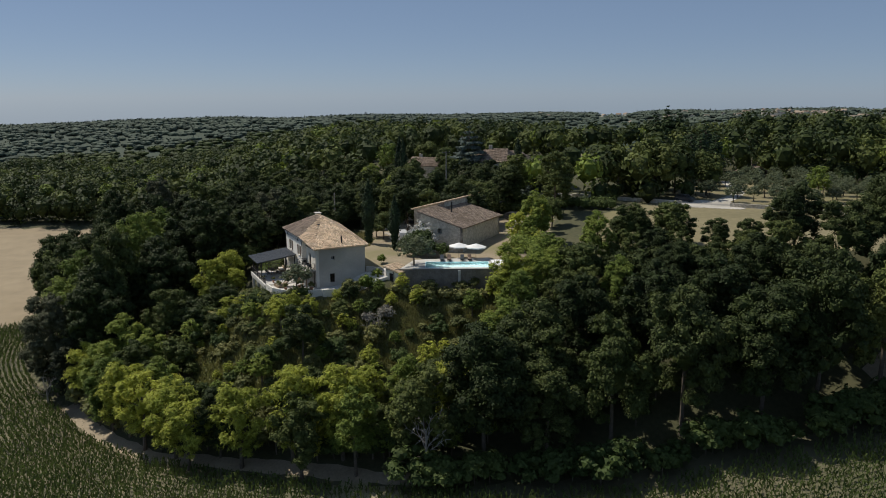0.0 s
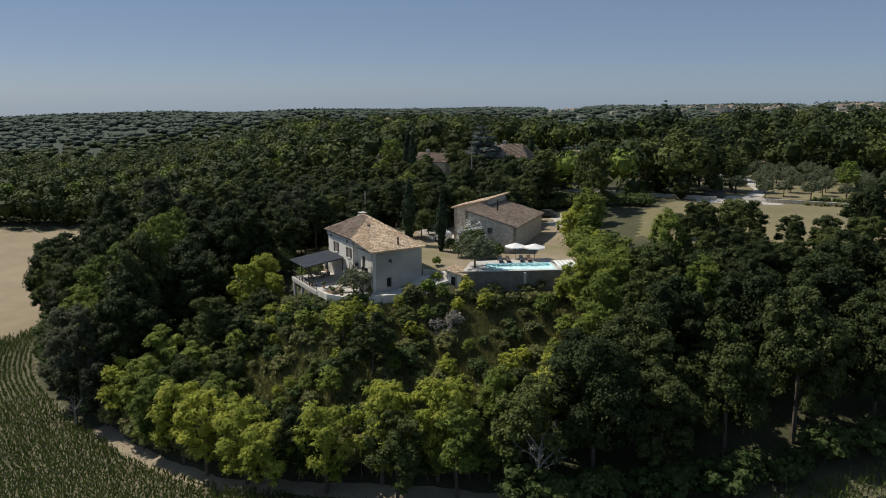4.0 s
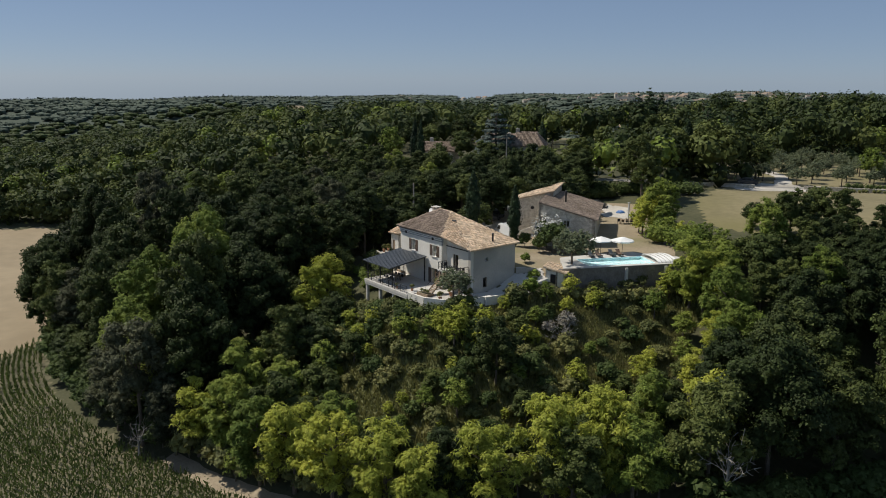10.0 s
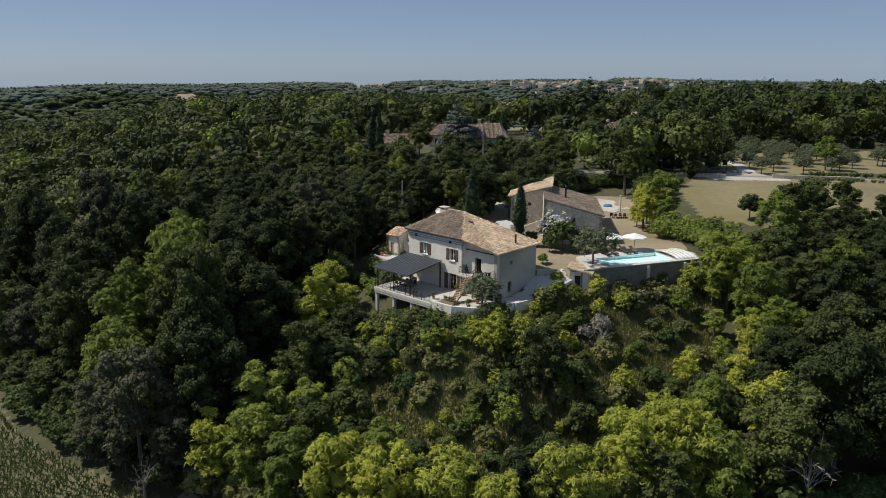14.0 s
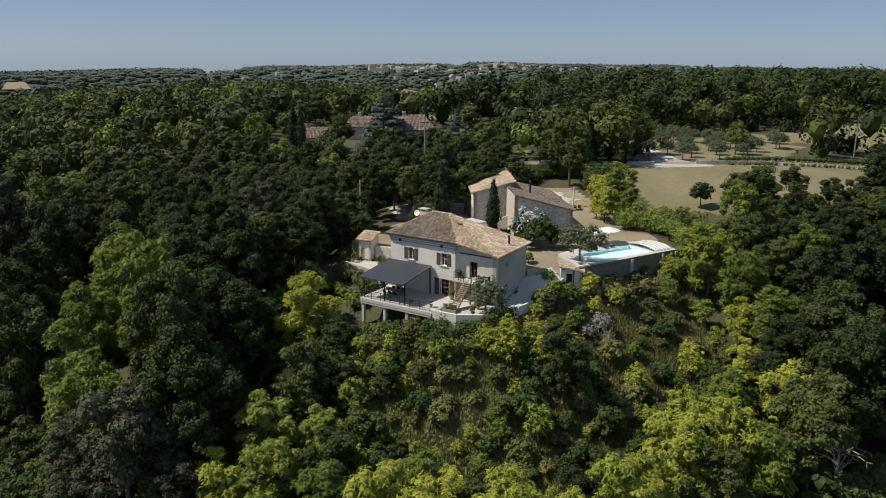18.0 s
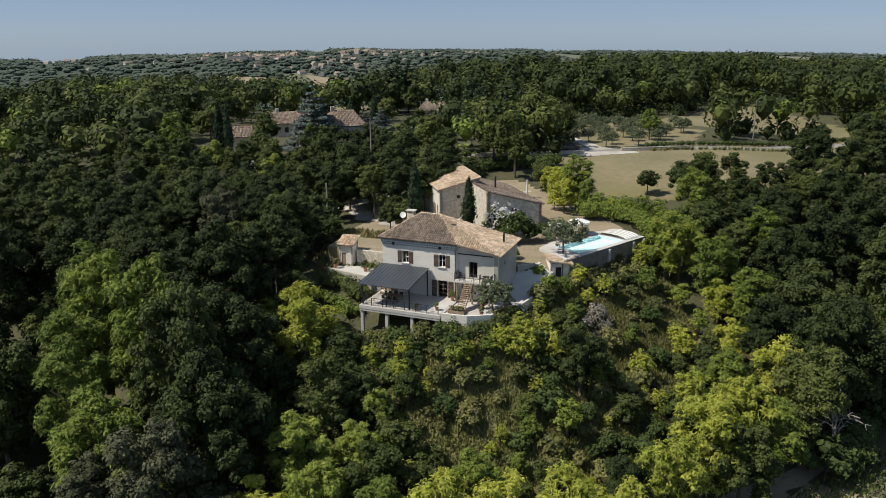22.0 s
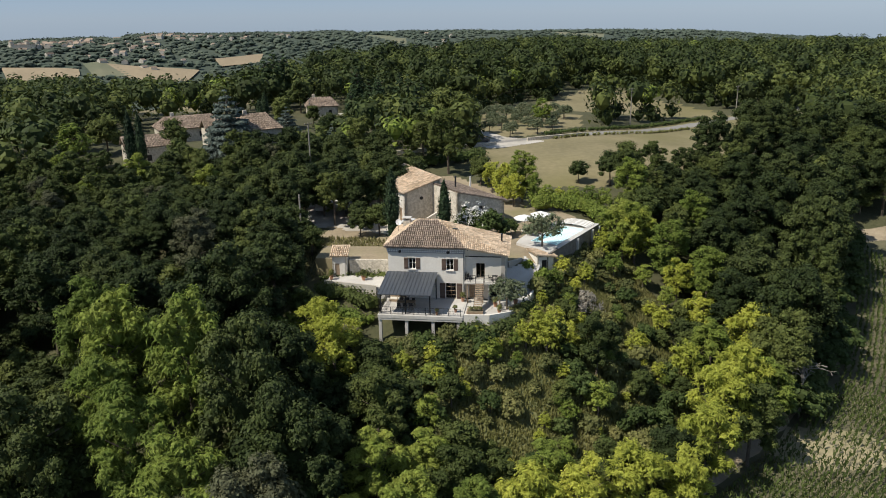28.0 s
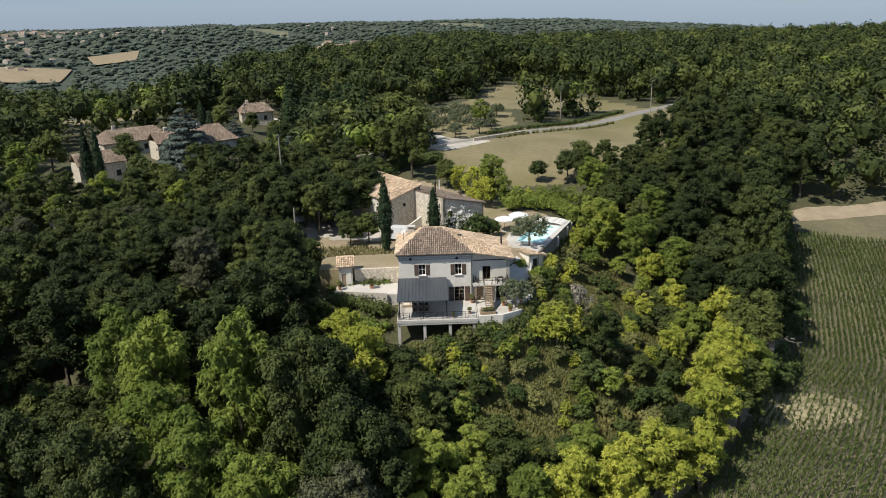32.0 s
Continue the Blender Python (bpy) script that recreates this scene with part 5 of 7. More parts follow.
# ---- barns ----
BX, BY, BZ, BR = 7.0, 22.5, 3.4, 37.7
low_barn = thing("low_barn", BX, BY, BZ, BR, "low rubble stone barn with a lean-to tile roof", "barn")
lt = lambda s: 6.3 - 2.35 * s / 9.0
wall_panel(low_barn, (0, 0), (9, 0), 0.5, -1.5, lt, [(0.8, 1.9, 0.3, 2.6), (4.0, 4.9, 2.6, 3.6)], "stone")
wall_panel(low_barn, (9, 0), (9, 16.7), 0.5, -1.5, 3.95, [], "stone")
wall_panel(low_barn, (9, 16.7), (0, 16.7), 0.5, -1.5, lambda s: 3.95 + 2.35 * s / 9.0, [(3, 5, 0.2, 2.5)], "stone")
wall_panel(low_barn, (0, 16.7), (0, 0), 0.5, -1.5, 6.3, [], "stone")
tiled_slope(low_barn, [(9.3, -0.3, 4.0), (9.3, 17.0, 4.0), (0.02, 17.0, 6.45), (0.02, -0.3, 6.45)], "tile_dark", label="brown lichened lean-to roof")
window_unit(low_barn, 4.0, 4.9, 2.6, 3.6, 0.25, "white", 1)
window_unit(low_barn, 0.8, 1.9, 0.3, 2.6, 0.25, "white", 2, name="glazed_door")
bm = bmesh.new()
rod(bm, (3.6, 6.6, 4.8), (3.6, 6.6, 7.5), 0.15, 0.15, 10)
rod(bm, (3.6, 6.6, 7.45), (3.6, 6.6, 7.6), 0.22, 0.1, 10)
part("flue", bm, "steel", low_barn, "tall dark flue pipe")
tall_barn = thing("tall_barn", 3.2, 29.6, BZ, 35, "tall limestone barn with a pale lean-to tile roof", "barn")
wall_panel(tall_barn, (-6.6, 0), (0, 0), 0.5, -1.5, lambda s: 5.35 + 1.75 * s / 6.6, [], "stone", label="pale limestone gable wall")
wall_panel(tall_barn, (0, 0), (0, 15.2), 0.5, -1.5, 7.1, [], "stone")
wall_panel(tall_barn, (0, 15.2), (-6.6, 15.2), 0.5, -1.5, lambda s: 7.1 - 1.75 * s / 6.6, [], "stone")
wall_panel(tall_barn, (-6.6, 15.2), (-6.6, 0), 0.5, -1.5, 5.35, [(10.9, 12.1, 0.2, 2.6), (12.9, 14.1, 0.2, 2.6)], "render")
tiled_slope(tall_barn, [(-6.95, 15.5, 5.4), (-6.95, -0.3, 5.4), (0.15, -0.3, 7.27), (0.15, 15.5, 7.27)], "tile_light", label="pale sunbleached lean-to roof")
bm = bmesh.new()
rod(bm, (-3.5, -0.08, 4.2), (-3.5, 0.05, 4.2), 0.3, 0.3, 14)
part("round_opening", bm, "dark", tall_barn, "round dark opening")
for y0 in (1.7, 3.7):
    part("door", boxes((-6.45, y0 - 0.6, 0.2, -6.38, y0 + 0.6, 2.6)), "wood", tall_barn)
bm = bmesh.new()
prism(bm, [(-5.4, -1.9), (0.6, -1.9), (0.6, -1.6), (-5.4, -1.6)], -1.0, lambda x, y: 0.3 + (x + 5.4) * 0.42)
part("ramp_wall", bm, "render", tall_barn, "sloping pale rendered wall")
ivy = tree_kind("ivy", "dense dark ivy on the barn wall", "climber", 301, "hedge", 4.6, 1.3, 2.2, 16, 0.5, 0.8, 60, 0.28, trunk_r=0.05)
plant(ivy, 8.4, 22.4, 1.05, 0)


# ---- pool ----
PX, PY, PR = 21.5, 12.5, 65.0
PZ = 3.2
pool = thing("swimming_pool", PX, PY, PZ, PR, "rectangular swimming pool set in a pale paved terrace", "swimming pool")
a0, a1, b0, b1 = 4.6, 14.8, 0.75, 4.9
part("shell_floor", boxes((a0, b0, -1.5, a1, b1, -1.35)), "poolliner", pool)
for nm, bx in (("shell_wall", (a0 - 0.15, b0 - 0.15, -1.5, a0, b1 + 0.15, -0.004)), ("shell_wall", (a1, b0 - 0.15, -1.5, a1 + 0.15, b1 + 0.15, -0.004)), ("shell_wall", (a0, b0 - 0.15, -1.5, a1, b0, -0.004)), ("shell_wall", (a0, b1, -1.5, a1, b1 + 0.15, -0.004))):
    part(nm, boxes(bx), "poolliner", pool)
for i in range(4):
    part("pool_step", boxes((a0 + 0.002 + i * 0.35, b0 + 0.3, -1.35, a0 + 0.35 + i * 0.35, b1 - 0.3, -0.3 - i * 0.26)), "poolliner", pool)
bm = bmesh.new()
bmesh.ops.create_grid(bm, x_segments=40, y_segments=16, size=0.5, matrix=Matrix.LocRotScale(((a0 + a1) / 2, (b0 + b1) / 2, -0.06), None, (a1 - a0 - 0.004, b1 - b0 - 0.004, 1)))
for v in bm.verts:
    v.co.z += 0.012 * math.sin(v.co.x * 3.1 + v.co.y * 2.3) * math.cos(v.co.y * 3.7)
w_ = part("water", bm, "water", pool, "clear turquoise water")
w_.visible_shadow = False
pool_terrace = thing("pool_terrace", PX, PY, PZ, PR, "white stone pool terrace on a long grey retaining wall", "terrace", kind="structure")
for nm, outl in (("paving", [(0.5, 0.0), (a0 - 0.15, 0.0), (a0 - 0.15, 7.0), (2.5, 6.5)]), ("paving", [(a1 + 0.15, 0.0), (18.6, 0.0), (20.2, 3.0), (20.0, 8.2), (a1 + 0.15, 8.2)]),
                 ("paving", [(a0 - 0.148, b1 + 0.15), (a1 + 0.148, b1 + 0.15), (a1 + 0.148, 8.2), (a0 - 0.148, 7.0)]), ("coping", [(a0 - 0.148, 0.0), (a1 + 0.148, 0.0), (a1 + 0.148, b0 - 0.15), (a0 - 0.148, b0 - 0.15)])):
    bm = bmesh.new()
    prism(bm, outl, -3.4, 0.0)
    part(nm, bm, "paving", pool_terrace)
part("retaining_wall", boxes((-0.6, -0.32, -4.5, 18.9, -0.004, -0.05), bevel=0.02), "poolwall", pool_terrace, "dark weathered retaining wall")
part("wall_cap", boxes((3.0, -0.36, -0.046, 19.0, 0.3, 0.03), bevel=0.01), "paving", pool_terrace)
bm = bmesh.new()
prism(bm, [(18.9, -0.3), (20.5, 3.0), (20.2, 3.05), (18.6, 0.0)], -3.4, -0.02)
part("end_wall", bm, "poolwall", pool_terrace)
for a in (9.9, 16.0, 18.7):
    part("pier", boxes((a - 0.2, -0.65, -4.0, a + 0.2, -0.322, -0.25), bevel=0.02), "concrete", pool_terrace)

cover = thing("pool_enclosure", PX, PY, PZ, PR, "low telescopic white-ribbed pool enclosure pushed to the far end", "pool cover")
for i in range(5):
    a = 15.15 + i * 0.62
    bm = bmesh.new()
    w0, hgt = 2.5 + 0.06 * i, 0.42 + 0.03 * i
    prev = None
    for k in range(11):
        th = math.pi * k / 10
        p = (2.8 - math.cos(th) * w0, 0.02 + math.sin(th) * hgt)
        row = [bm.verts.new((a, p[0], p[1])), bm.verts.new((a + 0.58, p[0], p[1])), bm.verts.new((a + 0.58, p[0], p[1] + 0.05)), bm.verts.new((a, p[0], p[1] + 0.05))]
        if prev:
            for q in range(4):
                bm.faces.new((prev[q], prev[(q + 1) % 4], row[(q + 1) % 4], row[q]))
        prev = row
    bmesh.ops.recalc_face_normals(bm, faces=bm.faces[:])
    seg = part("arch_panel", bm, "canvas", cover)
    bm = bmesh.new()
    for k in range(10):
        t0, t1 = math.pi * k / 10, math.pi * (k + 1) / 10
        rod(bm, (a, 2.8 - math.cos(t0) * w0, 0.05 + math.sin(t0) * (hgt + 0.05)), (a, 2.8 - math.cos(t1) * w0, 0.05 + math.sin(t1) * (hgt + 0.05)), 0.05, 0.05, 5)
    part("rib", bm, "concrete", seg)

shed = thing("pool_shed", 20.6, 12.9, 0.9, 28, "low pool shed with a clay tile roof beside the wall", "shed")
wall_panel(shed, (-1.3, -1.3), (1.4, -1.3), 0.2, -1.0, 2.0, [(0.7, 1.5, -0.4, 1.5)], "render")
# side away from the sun, its shade coloured in with the greyer render
wall_panel(shed, (1.4, -1.3), (1.4, 1.7), 0.2, -1.0, 1.85, [], "render_grey")
wall_panel(shed, (1.4, 1.7), (-1.3, 1.7), 0.2, -1.0, 2.1, [], "render")
wall_panel(shed, (-1.3, 1.7), (-1.3, -1.3), 0.2, -1.0, 2.2, [], "render")
tiled_slope(shed, [(1.7, -1.6, 1.85), (1.7, 2.0, 1.85), (-1.6, 2.0, 2.5), (-1.6, -1.6, 2.5)], "tile_light")
part("door", boxes((-0.6, -1.16, -0.4, 0.2, -1.1, 1.5)), "dark", shed)


def parasol(x, y, z, rz):
    t = thing("parasol", x, y, z, rz, "open white canvas parasol by the pool", "parasol", "pool parasols")
    bm = bmesh.new()
    rod(bm, (0, 0, 0.1), (0, 0, 2.75), 0.035, 0.03, 8)
    part("pole", bm, "steel", t)
    part("base", boxes((-0.4, -0.4, 0.0, 0.4, 0.4, 0.1), bevel=0.02), "concrete", t)
    bm = bmesh.new()
    top = bm.verts.new((0, 0, 2.8))
    und = bm.verts.new((0, 0, 2.74))
    ring, low, rin = [], [], []
    for i in range(8):
        a = math.pi / 4 * i + math.pi / 8
        ring.append(bm.verts.new((1.75 * math.cos(a), 1.75 * math.sin(a), 2.25)))
        low.append(bm.verts.new((1.76 * math.cos(a), 1.76 * math.sin(a), 2.08)))
        rin.append(bm.verts.new((1.72 * math.cos(a), 1.72 * math.sin(a), 2.2)))
    for i in range(8):
        j = (i + 1) % 8
        bm.faces.new((top, ring[i], ring[j]))
        bm.faces.new((ring[i], low[i], low[j], ring[j]))
        bm.faces.new((low[i], rin[i], rin[j], low[j]))
        bm.faces.new((und, rin[j], rin[i]))
    can = part("canopy", bm, "canvas", t)
    for i in range(8):
        a = math.pi / 4 * i + math.pi / 8
        bm = bmesh.new()
        rod(bm, (0.03 * math.cos(a), 0.03 * math.sin(a), 2.70), (1.68 * math.cos(a), 1.68 * math.sin(a), 2.16), 0.012, 0.012, 4)
        part("rib", bm, "white", can)
    return t


parasol(17.6, 25.5, h1(17.6, 25.5), 20)
parasol(20.2, 27.4, h1(20.2, 27.4), 5)


def lounger(x, y, z, rz, mat):
    t = thing("sun_lounger", x, y, z, rz, "dark framed sun lounger with a cushion by the pool", "sun lounger", "pool loungers")
    part("frame", boxes((-0.33, -1.0, 0.26, 0.33, 0.95, 0.32), bevel=0.01), "steel", t)
    for px in (-0.28, 0.28):
        for py in (-0.85, 0.8):
            part("leg", boxes((px - 0.03, py - 0.03, 0, px + 0.03, py + 0.03, 0.26)), "steel", t)
    part("mattress", boxes((-0.31, -0.98, 0.322, 0.31, 0.25, 0.42), bevel=0.03), mat, t)
    bm = boxes((-0.31, 0, 0, 0.31, 0.75, 0.1), bevel=0.03)
    bmesh.ops.transform(bm, matrix=pose(0, 0.22, 0.33, 38), verts=bm.verts[:])
    part("backrest", bm, mat, t)
    return t


for i, (a, b) in enumerate(((7.2, 6.0), (8.4, 6.0), (10.6, 6.1), (11.8, 6.1))):
    c, s_ = math.cos(radians(PR)), math.sin(radians(PR))
    lounger(PX + a * c - b * s_, PY + a * s_ + b * c, PZ, PR, "shutter" if i % 2 else "greycar")

# ---- garden furniture and pots ----


def pot(x, y, z, s, kind="scrub", label="terracotta pot with a bushy green plant"):
    t = thing("potted_plant", x, y, z, 0, label, "potted plant", "pots on the terraces")
    bm = bmesh.new()
    rod(bm, (0, 0, 0), (0, 0, 0.42 * s), 0.17 * s, 0.25 * s, 12)
    rod(bm, (0, 0, 0.40 * s), (0, 0, 0.47 * s), 0.28 * s, 0.28 * s, 12)
    part("pot", bm, "clay", t)
    rg = np.random.default_rng(int(abs(x * 10 + y * 7)) + 1)
    me = crown_mesh("foliage", rg, round_clumps(rg, 0.42 * s, 0.45 * s, 0.42 * s, 8, 0.15 * s, 0.25 * s), 700, 0.13, kind, 0.6)
    c = new("foliage", me)
    c.parent = t


for x, y, s in ((9.9, -4.6, 0.8), (10.4, -0.6, 1.0), (7.6, -5.6, 0.7)):
    pot(x, y, 0.237, s)
for x, y, s in ((-4.0, 3.2, 1.2), (-8.6, 3.0, 1.0), (-8.9, 4.0, 0.9)):
    pot(x, y, 1.45, s)
for x, y, s in ((14.8, -1.6, 1.1), (17.4, -0.4, 1.2), (15.5, -4.0, 1.0)):
    pot(x, y, 0.06, s)


def table(x, y, z, rz, w, d, mat, label):
    t = thing("garden_table", x, y, z, rz, label, "table", "garden tables")
    part("tabletop", boxes((-w / 2, -d / 2, 0.70, w / 2, d / 2, 0.75), bevel=0.01), mat, t)
    for px in (-w / 2 + 0.08, w / 2 - 0.08):
        for py in (-d / 2 + 0.08, d / 2 - 0.08):
            part("leg", boxes((px - 0.035, py - 0.035, 0, px + 0.035, py + 0.035, 0.70)), mat, t)


def chair(x, y, z, rz, mat="steel"):
    t = thing("garden_chair", x, y, z, rz, "dark metal garden chair on the terrace", "chair", "garden chairs")
    part("seat", boxes((-0.23, -0.22, 0.43, 0.23, 0.22, 0.47), bevel=0.01), mat, t)
    part("backrest", boxes((-0.23, 0.19, 0.47, 0.23, 0.23, 0.88), bevel=0.01), mat, t)
    for px in (-0.2, 0.2):
        for py in (-0.19, 0.19):
            part("leg", boxes((px - 0.018, py - 0.018, 0, px + 0.018, py + 0.018, 0.43)), mat, t)


table(3.2, -3.2, 0.237, 0, 2.4, 1.0, "wood", "long wooden table under the pergola")
for i in range(3):
    chair(2.4 + i * 0.8, -4.0, 0.237, 180)
    chair(2.4 + i * 0.8, -2.4, 0.237, 0)
table(14.6, 0.2, 2.952, 0, 0.7, 0.6, "steel", "small metal table on the balcony")
chair(14.0, 0.2, 2.952, 90)
chair(15.1, 0.1, 2.952, -90)
chair(11.2, 0.3, 2.952, 60)
sofa = thing("outdoor_sofa", 1.2, -1.2, 0.237, 0, "low outdoor sofa with cream cushions under the pergola", "sofa")
part("frame", boxes((-0.6, -0.4, 0, 1.6, 0.5, 0.3), bevel=0.02), "wood", sofa)
part("backrest", boxes((-0.6, 0.35, 0.3, 1.6, 0.5, 0.75), bevel=0.03), "wood", sofa)
for i in range(2):
    part("cushion", boxes((-0.55 + i * 1.08, -0.36, 0.3, 0.48 + i * 1.08, 0.33, 0.45), bevel=0.04), "cushion", sofa)
table(7.5, 44.0, h1(7.5, 44.0), 40, 2.2, 1.0, "wood", "wooden table on the gravel behind the barn")
for i in range(4):
    chair(6.4 + i * 0.7, 43.2 + i * 0.3, h1(6.4 + i * 0.7, 43.2 + i * 0.3), 40)
wp = thing("white_post", 6.7, 45.4, h1(6.7, 45.4), 0, "white post beside the gravel behind the barn", "post")
bm = bmesh.new()
rod(bm, (0, 0, -0.2), (0, 0, 3.4), 0.16, 0.14, 10)
part("shaft", bm, "white", wp)
part("cap", boxes((-0.2, -0.2, 3.4, 0.2, 0.2, 3.5), bevel=0.02), "concrete", wp)
tarp = thing("tarpaulin", 2.0, 49.0, h1(2.0, 49.0), 20, "crumpled blue tarpaulin over a stack", "tarpaulin")
bm = bmesh.new()
bmesh.ops.create_icosphere(bm, subdivisions=3, radius=1.0)
for v in bm.verts:
    v.co = Vector((v.co.x * 0.9, v.co.y * 0.5, max(0.0, v.co.z) * 0.5 + 0.1 * noise.noise(v.co * 3)))
part("cover", bm, "blue", tarp)

planter = thing("raised_planter", 12.4, -4.3, 0.062, 8, "dark wooden planter with dry ochre plants on the white terrace", "planter")
part("box", boxes((-1.0, -0.5, 0, 1.0, -0.44, 0.42), (-1.0, 0.44, 0, 1.0, 0.5, 0.42), (-1.0, -0.44, 0, -0.94, 0.44, 0.42), (0.94, -0.44, 0, 1.0, 0.44, 0.42), bevel=0.008), "wood", planter)
part("soil", boxes((-0.94, -0.44, 0.02, 0.94, 0.44, 0.36)), "cornsoil", planter)
for i in range(6):
    rg = np.random.default_rng(700 + i)
    me = crown_mesh("plant", rg, round_clumps(rg, 0.28, 0.22, 0.5, 6, 0.10, 0.18), 40, 0.07, "scrub")
    ob = new("plant", me)
    ob.parent = planter
    ob.location = (-0.72 + i * 0.29, 0.12 * (-1) ** i, 0.02)

# ---- vehicles ----


def vehicle(name, x, y, rz, label, category, profile, width, cabin, paint, wheel_at, wr):
    """Body from a side profile, glazed cabin, wheels."""
    t = thing(name, x, y, h1(x, y), rz, label, category, "parked vehicles")
    bm = bmesh.new()
    n = len(profile)
    L = [bm.verts.new((px, -width / 2 * (1 - 0.10 * max(0, (pz - 0.9))), pz)) for px, pz in profile]
    R = [bm.verts.new((px, width / 2 * (1 - 0.10 * max(0, (pz - 0.9))), pz)) for px, pz in profile]
    bm.faces.new(L)
    bm.faces.new(R[::-1])
    for i in range(n):
        bm.faces.new((L[i], R[i], R[(i + 1) % n], L[(i + 1) % n]))
    bmesh.ops.recalc_face_normals(bm, faces=bm.faces[:])
    bmesh.ops.bevel(bm, geom=bm.edges[:], offset=0.05, segments=2, affect='EDGES')
    body = part("body", bm, paint, t)
    for sgn in (-1, 1):
        for q in cabin:
            bm = bmesh.new()
            vs = []
            for px, pz in q:
                yy = sgn * (width / 2 * (1 - 0.10 * max(0, pz - 0.9)) + 0.004)
                vs += [bm.verts.new((px, yy, pz))]
            f = bm.faces.new(vs)
            r = bmesh.ops.extrude_face_region(bm, geom=[f])
            bmesh.ops.translate(bm, vec=(0, sgn * 0.01, 0), verts=[g for g in r["geom"] if isinstance(g, bmesh.types.BMVert)])
            bmesh.ops.recalc_face_normals(bm, faces=bm.faces[:])
            part("side_window", bm, "rubber", body)
    (wx0, wz0), (wx1, wz1) = wheel_at[2]
    bm = bmesh.new()
    yy = width / 2 * 0.82
    d = Vector((wz1 - wz0, 0, -(wx1 - wx0))).normalized() * 0.012
    if d.x < 0:
        d = -d
    vs = [bm.verts.new((px + d.x, py, pz + d.z)) for px, py, pz in ((wx0, -yy, wz0), (wx0, yy, wz0), (wx1, yy * 0.9, wz1), (wx1, -yy * 0.9, wz1))]
    bm.faces.new(vs)
    r = bmesh.ops.extrude_face_region(bm, geom=bm.faces[:])
    bmesh.ops.translate(bm, vec=d, verts=[g for g in r["geom"] if isinstance(g, bmesh.types.BMVert)])
    bmesh.ops.recalc_face_normals(bm, faces=bm.faces[:])
    part("windscreen", bm, "rubber", body)
    for wx in wheel_at[:2]:
        for sgn in (-1, 1):
            bm = bmesh.new()
            rod(bm, (wx, sgn * (width / 2 - 0.2), wr), (wx, sgn * (width / 2 + 0.012), wr), wr, wr, 16)
            wheel = part("wheel", bm, "rubber", t)
            bm = bmesh.new()
            rod(bm, (wx, sgn * (width / 2 + 0.013), wr), (wx, sgn * (width / 2 + 0.025), wr), wr * 0.6, wr * 0.5, 12)
            part("rim", bm, "zinc", wheel)
    for sgn in (-1, 1):
        fx = max(p[0] for p in profile)
        part("headlight", boxes((fx - 0.03, sgn * width * 0.36 - 0.14, 0.68, fx + 0.012, sgn * width * 0.36 + 0.14, 0.84), bevel=0.01), "glass", body)
    return t


VAN = [(-2.6, 0.35), (-2.65, 1.9), (-2.5, 2.35), (0.9, 2.4), (1.5, 2.2), (2.15, 1.35), (2.75, 1.05), (2.8, 0.35)]
vehicle("van", -0.6, 22.6, 165, "white panel van parked on the gravel drive", "van", VAN, 1.95, [[(0.65, 1.35), (1.75, 1.35), (1.35, 2.0), (0.65, 2.0)]], "carpaint", (-1.7, 1.8, ((1.5, 2.2), (2.15, 1.35))), 0.34)
CAR = [(-2.05, 0.3), (-2.1, 0.85), (-1.85, 1.05), (-1.3, 1.45), (0.35, 1.48), (1.05, 1.0), (1.95, 0.85), (2.1, 0.3)]
CABIN = [[(-1.45, 1.03), (-0.35, 1.03), (-0.35, 1.38), (-1.15, 1.38)], [(-0.27, 1.03), (0.8, 1.03), (0.3, 1.38), (-0.27, 1.38)]]
for x, y, rz, paint, lab in ((-12.5, 31, 120, "greycar", "dark car parked in the shade of the trees"), (-19, 34, 100, "carpaint", "white car parked under the trees"),
                             (-4.5, 49.5, 30, "greycar", "dark grey car parked behind the barn"), (5, 87, 20, "greycar", "dark car parked by the road"), (-64, 40, 60, "carpaint", "white car beside the far farmhouse")):
    vehicle("car", x, y, rz, lab, "car", CAR, 1.75, CABIN, paint, (-1.3, 1.35, ((0.35, 1.48), (1.05, 1.0))), 0.31)


# ---- gravel, road and tracks ----
def patch(name, poly, mat, label, category, lift=0.05, step=0.6):
    xs, ys = [p[0] for p in poly], [p[1] for p in poly]
    X, Y = np.meshgrid(np.arange(min(xs), max(xs) + step, step), np.arange(min(ys), max(ys) + step, step))
    wob = 0.5 * np.sin(X * 1.3 + Y * 0.7) + 0.4 * np.cos(Y * 1.9 - X * 0.5)
    ins = poly_distance(X + wob, Y + wob * 0.7, poly) == 0
    Z = height(X, Y) + lift
    bm = bmesh.new()
    vs = {}
    for i in range(X.shape[0] - 1):
        for j in range(X.shape[1] - 1):
            if ins[i, j]:
                q = []
                for k in ((i, j), (i, j + 1), (i + 1, j + 1), (i + 1, j)):
                    if k not in vs:
                        vs[k] = bm.verts.new((X[k], Y[k], Z[k]))
                    q.append(vs[k])
                bm.faces.new(q)
    return single(name, bm, mat, label, category, kind="structure")


